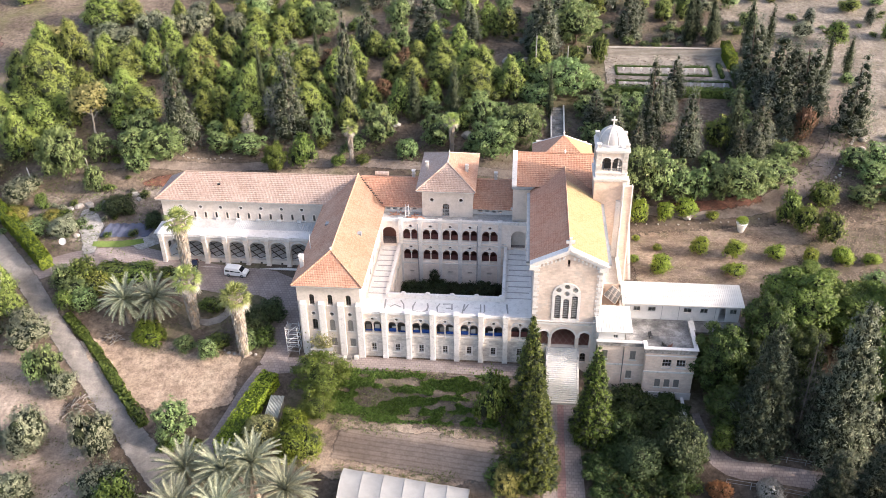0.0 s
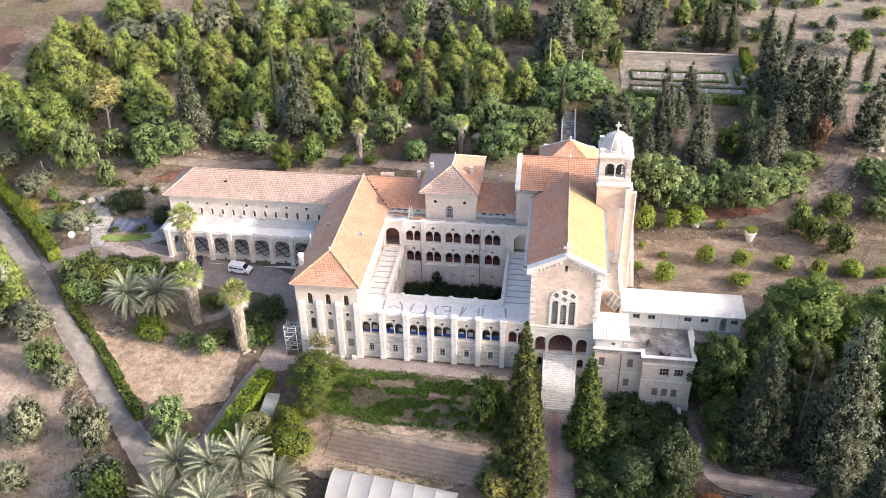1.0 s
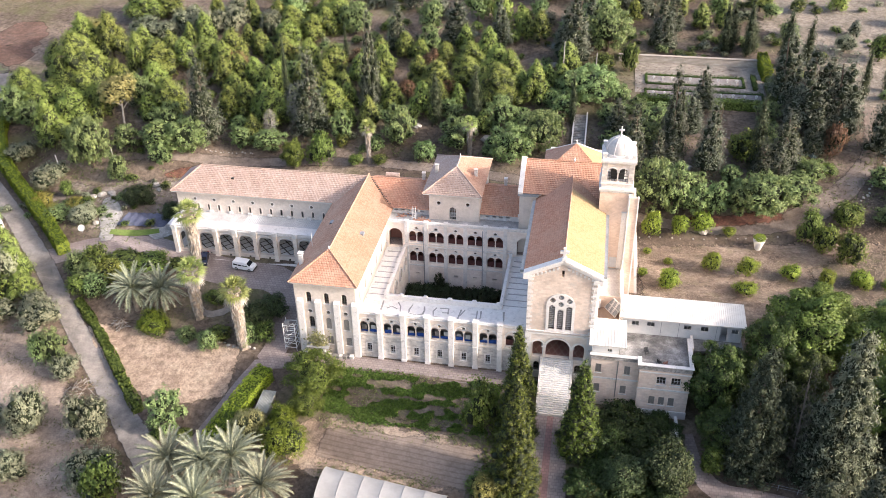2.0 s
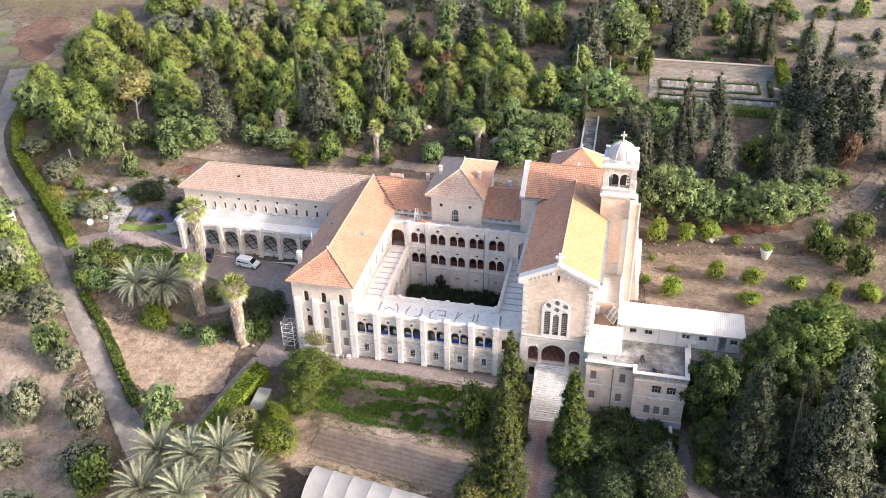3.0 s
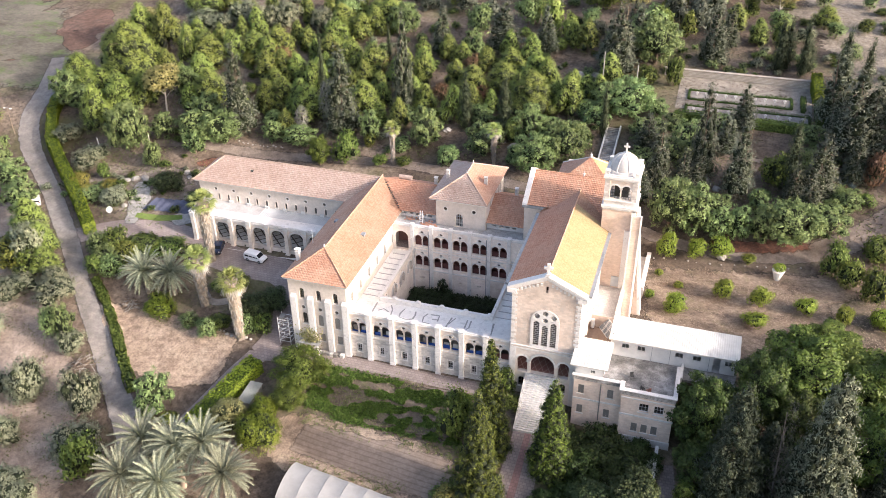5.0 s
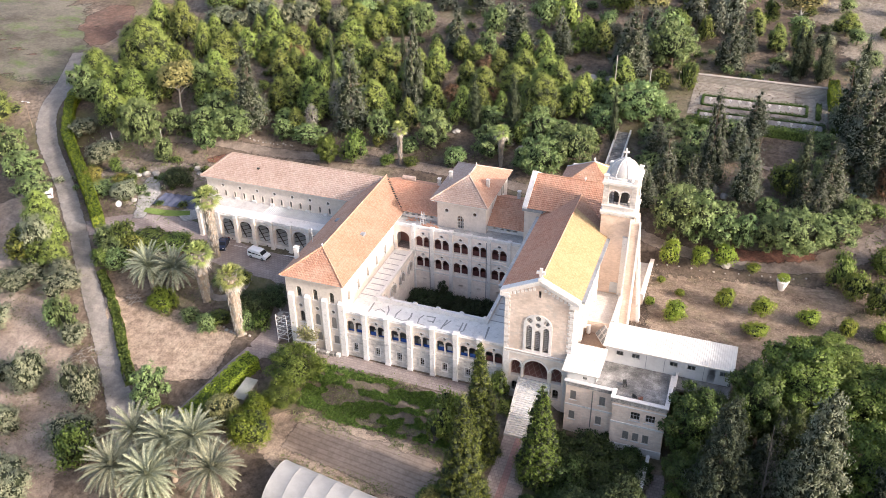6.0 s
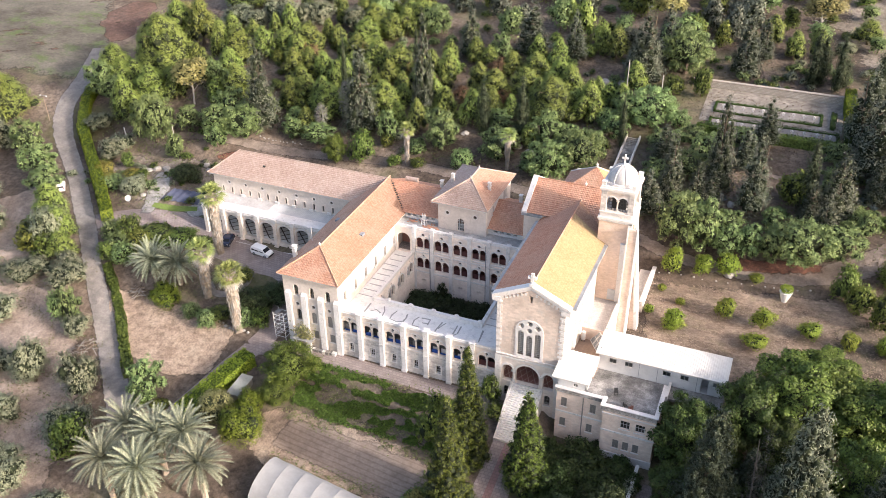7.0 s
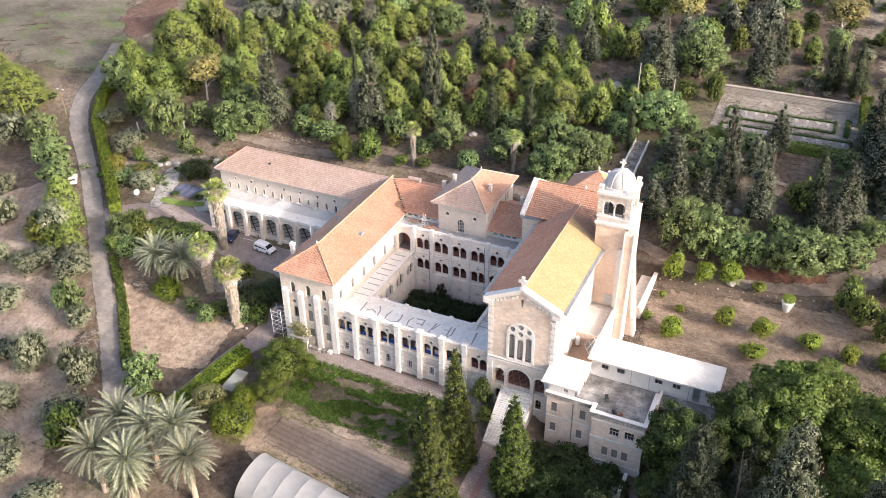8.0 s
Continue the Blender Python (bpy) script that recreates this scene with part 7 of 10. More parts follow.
OLIVE_AT_2 = [(-47.0, -20.1, 3.1, 3.4), (-60.9, -11.9, 3.1, 3.9), (-63.8, -3.9, 3.4, 3.1), (-35.3, -37.6, 3.3, 3.8), (-26.3, -39.9, 3.6, 2.4), (-45.3, -28.4, 2.5, 3.8), (-71.3, 35.2, 3.0, 3.0), (-66.4, 8.6, 3.0, 4.4), (-55.8, 0.2, 2.5, 3.8), (-63.8, 4.3, 3.2, 7.3), (-99.1, 27.2, 4.2, 6.5), (-78.4, 3.9, 3.7, 5.6)]
CITRUS_AT_1 = [(45.6, 34.2, 1.9, 4.8), (50.7, 35.0, 2.0, 3.8), (54.7, 35.9, 2.2, 3.8), (59.4, 35.6, 1.3, 1.9), (55.7, 26.4, 1.8, 3.4), (48.5, 21.1, 2.0, 3.3), (61.5, 25.4, 2.1, 3.6), (61.1, 21.0, 2.2, 2.0), (68.7, 25.6, 1.9, 2.9), (74.2, 24.5, 1.5, 3.5), (79.9, 25.3, 2.2, 2.5), (48.6, 27.0, 0.9, 1.2), (45.1, 29.8, 0.9, 1.0), (75.3, 16.9, 1.4, 2.3), (79.7, 24.8, 1.8, 3.2), (84.9, 25.1, 1.8, 2.2), (44.2, 23.5, 0.9, 1.5), (48.3, 21.2, 2.0, 1.8)]
DATE_PALM_AT = [(-18.4, -34.6, 8.6), (-13.0, -34.1, 8.3), (-5.0, -31.0, 8.6), (-19.2, -28.3, 8.0), (-14.0, -28.4, 8.3), (-10.5, -26.9, 8.3), (-13.0, -34.8, 5.0), (-40.2, 4.6, 4.6), (-35.5, 5.4, 4.6)]
FAN_PALM_AT = [(-19.2, -1.0, 13.0), (-28.9, 4.4, 11.0), (-32.8, 14.2, 13.6), (-9.4, 46.5, 9.3), (10.2, 50.5, 8.7)]

# ---- plants ----
M_PINE = leaf("pine_needles", (0.20, 0.255, 0.056), (0.315, 0.385, 0.10), even=0.9)
# Dark fill of the crowns: inner twigs, with the leaves' shade put into the colour.
M_HEART = plain("inner_twigs_and_shade", (0.012, 0.018, 0.008), (0.028, 0.038, 0.015), big=1.0, fine=5.0, bump=0.8, dist=0.2)
M_BROAD = leaf("carob_leaves", (0.09, 0.14, 0.05), (0.32, 0.425, 0.165))
M_CYP = leaf("cypress_scales", (0.025, 0.038, 0.02), (0.10, 0.12, 0.06))
M_GREYCYP = leaf("grey_cypress_scales", (0.055, 0.066, 0.045), (0.235, 0.255, 0.19))
M_FICUS = leaf("fig_leaves", (0.044, 0.074, 0.015), (0.175, 0.24, 0.047))
M_DARKCON = leaf("dark_conifer_needles", (0.03, 0.04, 0.025), (0.105, 0.125, 0.08))
M_DEADCON = leaf("dead_conifer_sprays", (0.075, 0.065, 0.055), (0.17, 0.155, 0.135), trans=0.05)
# Grey needles made paler: the sunlight on these conifers is put into the colour.
M_LITCON = leaf("lit_grey_conifer_needles", (0.07, 0.085, 0.053), (0.235, 0.255, 0.18))
M_THICKET = leaf("thicket_leaves", (0.025, 0.045, 0.014), (0.10, 0.145, 0.042))
M_THUJA = leaf("thuja_scales", (0.026, 0.044, 0.01), (0.18, 0.23, 0.036))
M_SHRUB = leaf("shrub_leaves", (0.055, 0.09, 0.018), (0.21, 0.27, 0.06))
M_YELLOWBUSH = leaf("yellow_green_leaves", (0.10, 0.14, 0.025), (0.28, 0.31, 0.07))
M_OLIVE = leaf("olive_leaves", (0.18, 0.20, 0.12), (0.38, 0.40, 0.275), even=0.75)
M_CITRUS = leaf("citrus_leaves", (0.15, 0.21, 0.022), (0.30, 0.37, 0.055))
M_HEDGE = leaf("hedge_leaves", (0.13, 0.21, 0.016), (0.29, 0.38, 0.04))
M_BOX = leaf("box_hedge_leaves", (0.035, 0.07, 0.015), (0.10, 0.15, 0.03))
M_FROND = leaf("date_palm_fronds", (0.14, 0.158, 0.10), (0.38, 0.40, 0.285))
M_FAN = leaf("fan_palm_leaves", (0.146, 0.185, 0.0504), (0.392, 0.448, 0.151))
# Shaded copy of the fig leaves: the neighbours' shadow is put into the colour.
M_SHADEFIG = leaf("shaded_fig_leaves", (0.024, 0.042, 0.011), (0.105, 0.15, 0.037))
M_LAUREL = leaf("laurel_leaves", (0.025, 0.042, 0.016), (0.115, 0.15, 0.06))
M_DEADFROND = leaf("dead_fronds", (0.235, 0.215, 0.19), (0.46, 0.425, 0.38), trans=0.1)
M_BLOOM = leaf("white_blossom", (0.30, 0.28, 0.22), (0.70, 0.68, 0.62), trans=0.1)
M_RUSSET = leaf("russet_leaves", (0.20, 0.07, 0.03), (0.42, 0.19, 0.09))
M_LEMON = leaf("lemon_yellow_leaves", (0.20, 0.20, 0.04), (0.52, 0.50, 0.16))
M_REDLEAF = leaf("reddish_leaves", (0.11, 0.06, 0.035), (0.23, 0.13, 0.08))
M_AGAVE = leaf("agave_leaves", (0.10, 0.14, 0.15), (0.22, 0.28, 0.28), trans=0.05)
M_PEPPER = leaf("pepper_tree_leaves", (0.065, 0.11, 0.018), (0.22, 0.30, 0.055))
M_PEPPERLIGHT = leaf("light_pepper_leaves", (0.11, 0.17, 0.015), (0.28, 0.37, 0.05))
M_TAMARISK = leaf("tamarisk_sprays", (0.14, 0.135, 0.055), (0.35, 0.33, 0.16))
# Leaf colour with the courtyard's shade already in it.
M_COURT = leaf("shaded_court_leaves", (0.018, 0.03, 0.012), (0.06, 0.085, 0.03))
M_SILVER = leaf("silver_leaves", (0.24, 0.25, 0.15), (0.40, 0.41, 0.28))
M_GOLDSHRUB = leaf("golden_shrub_leaves", (0.19, 0.19, 0.035), (0.40, 0.37, 0.09))
M_GOLD = leaf("golden_leaves", (0.26, 0.25, 0.085), (0.50, 0.47, 0.19))
M_PALETWIG = leaf("pale_twigs", (0.26, 0.25, 0.22), (0.46, 0.44, 0.40), trans=0.05)
M_TWIG = plain("grey_twigs", (0.30, 0.28, 0.25), (0.42, 0.40, 0.37), fine=5.0)
M_VEG = leaf("vegetable_leaves", (0.028, 0.07, 0.012), (0.17, 0.28, 0.05))


def mesh_from(name, verts, faces, mat, normals=None):
    me = bpy.data.meshes.new(name)
    me.from_pydata(verts, [], faces)
    me.materials.append(mat)
    if normals is not None:
        soften(me, normals)
    return me


def soften(me, normals):
    """Leaves take the light as the mass of foliage that they lie on does."""
    n = np.array(normals, float)
    n /= np.linalg.norm(n, axis=1)[:, None] + 1e-9
    me.polygons.foreach_set("use_smooth", np.ones(len(me.polygons), bool))
    me.normals_split_custom_set_from_vertices(n.tolist())


def leaf_cards(pos, nrm, size, rng, jitter=0.7, slim=0.6):
    """Bent four-cornered leaf clusters at the places given, as vertex and face lists."""
    k = len(pos)
    n = nrm + rng.normal(0, jitter, (k, 3))
    n *= np.where((n * nrm).sum(1) < 0, -1.0, 1.0)[:, None]
    n /= np.linalg.norm(n, axis=1)[:, None]
    a = np.cross(n, rng.normal(0, 1, (k, 3)))
    a /= np.linalg.norm(a, axis=1)[:, None]
    b = np.cross(n, a)
    s = size * rng.uniform(0.6, 1.35, (k, 1))
    v = np.stack([pos - a * s, pos - b * s * slim + n * s * 0.25, pos + a * s, pos + b * s * slim + n * s * 0.25], 1).reshape(-1, 3)
    f = np.arange(4 * k).reshape(-1, 4)
    return v, f


def sprays(pos, nrm, size, rng, jitter=0.6, slim=0.4):
    """Three-cornered sprays that point outward and up, as vertex and face lists."""
    k = len(pos)
    d = nrm + rng.normal(0, jitter, (k, 3))
    d /= np.linalg.norm(d, axis=1)[:, None]
    a = np.cross(d, rng.normal(0, 1, (k, 3)))
    a /= np.linalg.norm(a, axis=1)[:, None]
    s = size * rng.uniform(0.6, 1.4, (k, 1))
    v = np.stack([pos - d * s * 0.5 - a * s * slim, pos - d * s * 0.5 + a * s * slim, pos + d * s * 0.8], 1).reshape(-1, 3)
    return v, np.arange(3 * k).reshape(-1, 3)


def shingles(pos, nrm, size, rng, jitter=0.35, slim=0.4, rise=0.6):
    """Sprays that lie over one another on a bough, broad side outward and tip upward, as vertex and face lists."""
    k = len(pos)
    n = nrm / np.linalg.norm(nrm, axis=1)[:, None] + rng.normal(0, jitter, (k, 3))
    n *= np.where((n * nrm).sum(1) < 0, -1.0, 1.0)[:, None]
    n /= np.linalg.norm(n, axis=1)[:, None]
    d = rng.normal(0, 0.7, (k, 3))
    d[:, 2] += rise
    d -= n * (d * n).sum(1)[:, None] * 0.8
    d /= np.linalg.norm(d, axis=1)[:, None]
    a = np.cross(d, n)
    a /= np.linalg.norm(a, axis=1)[:, None]
    s = size * rng.uniform(0.6, 1.4, (k, 1))
    v = np.stack([pos - d * s * 0.55 - a * s * slim, pos - d * s * 0.55 + a * s * slim, pos + d * s * 0.8 + n * s * 0.12], 1).reshape(-1, 3)
    return v, np.arange(3 * k).reshape(-1, 3)


def cores(L, scale):
    """A low, uneven solid inside every lobe, so that a crown is not seen through."""
    V, F = [], []
    rng = np.random.default_rng(len(L))
    for l in L:
        n, m = 7, 3
        base = len(V)
        for jj in range(1, m):
            for ii in range(n):
                a, b = math.pi * jj / m, 2 * math.pi * (ii + 0.5 * jj) / n
                w = scale * rng.uniform(0.85, 1.1)
                V.append((l[0] + l[3] * w * math.sin(a) * math.cos(b), l[1] + l[3] * w * math.sin(a) * math.sin(b), l[2] + l[4] * w * math.cos(a)))
        t = len(V)
        V += [(l[0], l[1], l[2] + l[4] * scale), (l[0], l[1], l[2] - l[4] * scale)]
        for ii in range(n):
            k = (ii + 1) % n
            F.append((t, base + ii, base + k))
            F.append((t + 1, base + (m - 2) * n + k, base + (m - 2) * n + ii))
            for jj in range(m - 2):
                p, q = base + jj * n, base + (jj + 1) * n
                F.append((p + ii, q + ii, q + k, p + k))
    return V, F


def lobed_crown(name, lobes, count, size, seed, mat, inner=0.55, top=0.25, jitter=0.6, slim=0.4, core=0.7, lift=0.35, tuft=4, tight=0.16, rough=0.5):
    """A crown of leaf sprays over overlapping lobes (x, y, z, radius, half height), with solids coloured as its inner
    shade.
    """
    rng = np.random.default_rng(seed)
    L = np.array(lobes, float)
    w = L[:, 3] * (L[:, 3] + L[:, 4])
    n2 = count * 3 // tuft
    pick = rng.choice(len(L), n2, p=w / w.sum())
    d = rng.normal(0, 1, (n2, 3))
    d[:, 2] += top
    d /= np.linalg.norm(d, axis=1)[:, None]
    rad = 1.04 - (1.04 - inner) * rng.random((n2, 1)) ** 2.6
    R = np.stack([L[pick, 3], L[pick, 3], L[pick, 4]], 1)
    p = L[pick, :3] + d * R * rad
    keep = np.ones(n2, bool)
    for l in L:
        q = (p - l[:3]) / np.array([l[3], l[3], l[4]])
        keep &= (q * q).sum(1) > 0.5
    p, d, R = p[keep][:count // tuft], d[keep][:count // tuft], R[keep][:count // tuft]
    # the light falls on the lobe's round side, turned a little from tuft to tuft
    mid = np.array([0, 0, (L[:, 2] * w).sum() / w.sum()])
    out = (p - mid) / np.array([1.0, 1.0, 1.6])
    out /= np.linalg.norm(out, axis=1)[:, None] + 1e-9
    face = d / R
    face /= np.linalg.norm(face, axis=1)[:, None]
    face = face + 0.25 * out + np.array([0, 0, 0.25]) + rng.normal(0, rough + 0.1, face.shape)
    d[:, 2] += 0.15
    d /= np.linalg.norm(d, axis=1)[:, None]
    off = rng.normal(0, 1, (len(p), tuft, 3))
    p = (p[:, None, :] + off * size * tight * 6).reshape(-1, 3)
    d = (d[:, None, :] * 1.5 + off * 0.7).reshape(-1, 3)
    face = (face[:, None, :] + off * min(0.3, 0.1 + 0.4 * rough)).reshape(-1, 3)
    v, f = shingles(p, d, size, rng, jitter * 0.55, slim * 1.15, lift + 0.3)
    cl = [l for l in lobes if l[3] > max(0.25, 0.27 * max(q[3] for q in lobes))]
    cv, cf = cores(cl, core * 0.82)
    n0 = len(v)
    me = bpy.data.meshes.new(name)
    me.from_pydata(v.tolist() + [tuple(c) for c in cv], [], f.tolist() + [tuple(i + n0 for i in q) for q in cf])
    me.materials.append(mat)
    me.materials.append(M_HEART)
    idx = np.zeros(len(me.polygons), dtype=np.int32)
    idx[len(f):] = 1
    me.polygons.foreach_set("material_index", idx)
    heart = np.array(cv) - np.repeat(np.array([l[:3] for l in cl]), len(cv) // len(cl), axis=0)
    soften(me, np.vstack([np.repeat(face, 3, axis=0), heart]))
    return me


def trunk_mesh(name, h, r, limbs, seed, mat=None, spread=0.5):
    rng = random.Random(seed)
    bm = bmesh.new()
    lean = (rng.uniform(-0.1, 0.1) * h, rng.uniform(-0.1, 0.1) * h)
    mid = Vector((lean[0] * 0.5, lean[1] * 0.5, h * 0.5))
    tip = Vector((lean[0], lean[1], h))
    tube(bm, [(0, 0, -0.4), (0.02, 0, 0.1 * h), mid, tip], [r * 1.25, r, r * 0.75, r * 0.3], 7)
    for i in range(limbs):
        a = 2 * math.pi * (i + rng.random() * 0.6) / limbs
        z = h * rng.uniform(0.35, 0.8)
        p = mid.lerp(tip, max(0, z / h * 2 - 1)) if z > h / 2 else Vector((0, 0, 0)).lerp(mid, z / h * 2)
        ln = h * spread * rng.uniform(0.6, 1.0)
        q = p + Vector((math.cos(a) * ln, math.sin(a) * ln, ln * 0.6))
        tube(bm, [p, p.lerp(q, 0.5) + Vector((0, 0, 0.06 * h)), q], [r * 0.5, r * 0.35, r * 0.12], 5)
    me = bpy.data.meshes.new(name)
    bm.normal_update()
    bm.to_mesh(me)
    bm.free()
    me.materials.append(mat or M_BARK)
    return me


def round_lobes(rng, n, R, H, base, spread=0.62):
    """Lobes heaped into a rounded crown between base and H."""
    out = [(0, 0, base + (H - base) * 0.5, R * 0.72, (H - base) * 0.44)]
    for i in range(n):
        a = 2 * math.pi * (i + rng.random()) / n
        k = rng.uniform(0.35, 1.0)
        rr = R * rng.uniform(0.28, 0.46)
        z = base + (H - base) * rng.uniform(0.22, 0.84)
        lim = 1 - 0.5 * abs((z - base) / (H - base) - 0.4)
        out.append((math.cos(a) * R * spread * k * lim, math.sin(a) * R * spread * k * lim, z, rr, rr * 0.85))
    return out


def cone_lobes(rng, n, R, H, base, power=0.9, tiers=7):
    """Small lobes set round a leader, wider towards the foot."""
    out = []
    for t in range(tiers):
        u = (t + 0.3) / tiers
        z = base + (H - base) * u
        ring = R * (1 - u) ** power + 0.12 * R
        k = max(2, int(n * (1 - u) + 2))
        for i in range(k):
            a = 2 * math.pi * (i + rng.random()) / k
            rr = ring * rng.uniform(0.26, 0.58) + 0.09 * R
            d = max(0, ring - rr * 0.8) * rng.uniform(0.6, 1.25)
            out.append((math.cos(a) * d, math.sin(a) * d, z + rng.uniform(-0.3, 0.3) * (H - base) / tiers, rr, max(rr * 0.9, (H - base) / tiers * 0.8)))
    out.append((0, 0, H * 0.95, 0.14 * R + 0.12, H * 0.06))
    return out


def spire_lobes(rng, R, H, base):
    out = []
    for t in range(9):
        u = (t + 0.5) / 9
        prof = math.sin(math.pi * min(1, 0.22 + u * 0.78) ** 0.9)
        rr = max(0.16 * R, R * 0.92 * prof)
        out.append((rng.uniform(-0.08, 0.08) * R, rng.uniform(-0.08, 0.08) * R, base + (H - base) * u, rr, (H - base) / 9 * 1.1))
    out.append((0, 0, H * 0.97, 0.12 * R, H * 0.05))
    return out


def flame_lobes(rng, n, R, H, base):
    """Upright flame-shaped boughs set round a leader, shorter towards the top."""
    out = [(0, 0, base + (H - base) * 0.45, R * 0.42, (H - base) * 0.46)]
    for i in range(n):
        u = (i + rng.random()) / n
        env = R * (1 - u) ** 0.42
        a = i * 2.4 + rng.uniform(-0.5, 0.5)
        rr = R * rng.uniform(0.22, 0.36) * (1 - 0.35 * u)
        d = max(0.0, env - rr) * rng.uniform(0.65, 1.05)
        out.append((math.cos(a) * d, math.sin(a) * d, base + (H - base) * (0.12 + 0.74 * u), rr, rr * rng.uniform(1.3, 1.9)))
    out.append((rng.uniform(-0.1, 0.1) * R, rng.uniform(-0.1, 0.1) * R, H * 0.92, R * 0.13, H * 0.09))
    return out


def head_lobes(rng, n, R, H, base):
    """Heaped rounded heads of foliage over a shaded heart, with dark clefts between."""
    hm = (H - base) / 2
    out = [(0, 0, base + hm * 0.96, R * 0.74, hm * 0.8)]
    for i in range(n):
        u = 1 - 1.95 * (i + 0.5) / n
        a = i * 2.39996 + rng.uniform(-0.35, 0.35)
        c = math.sqrt(max(0.0, 1 - u * u))
        w = R * rng.uniform(0.8, 1.2) * 0.95 / math.sqrt(n)
        k = rng.uniform(0.72, 0.9)
        x, y, z = math.cos(a) * c * R * k, math.sin(a) * c * R * k, base + hm + u * hm * k
        out.append((x, y, z, w, w * 0.85))
        for j in range(5):
            b = j * 1.257 + rng.random()
            q = w * rng.uniform(0.4, 0.58)
            out.append((x + math.cos(b) * w * 0.72, y + math.sin(b) * w * 0.72, z + w * rng.uniform(-0.1, 0.5), q, q * 0.85))
    return out


def tier_lobes(rng, R, H, base, tiers, power=0.85, droop=0.25, n=9):
    """Whorls of short level boughs round a leader, stepping in to a point."""
    out = [(0, 0, base + (H - base) * 0.42, R * 0.34, (H - base) * 0.42)]
    for t in range(tiers):
        u = (t + rng.uniform(0.1, 0.5)) / tiers
        z = base + (H - base) * u
        ring = R * (1 - u) ** power * rng.uniform(0.86, 1.06) + 0.05 * R
        k = max(3, round(n * (1 - u) ** 0.7 + 2))
        th = (H - base) / tiers
        for i in range(k):
            a = 2 * math.pi * (i + rng.random() * 0.7) / k + t * 0.7
            ln = ring * rng.uniform(0.72, 1.1)
            for q in (0.45, 0.82):
                rr = (0.34 - 0.16 * q) * ring + 0.07 * R
                out.append((math.cos(a) * ln * q, math.sin(a) * ln * q, z - droop * ln * q * 0.5 + rng.uniform(-0.2, 0.2) * th, rr, min(rr * 0.8, th * 0.55)))
    out.append((0, 0, H * 0.96, 0.05 * R + 0.1, H * 0.05))
    return out


PROTO = {}


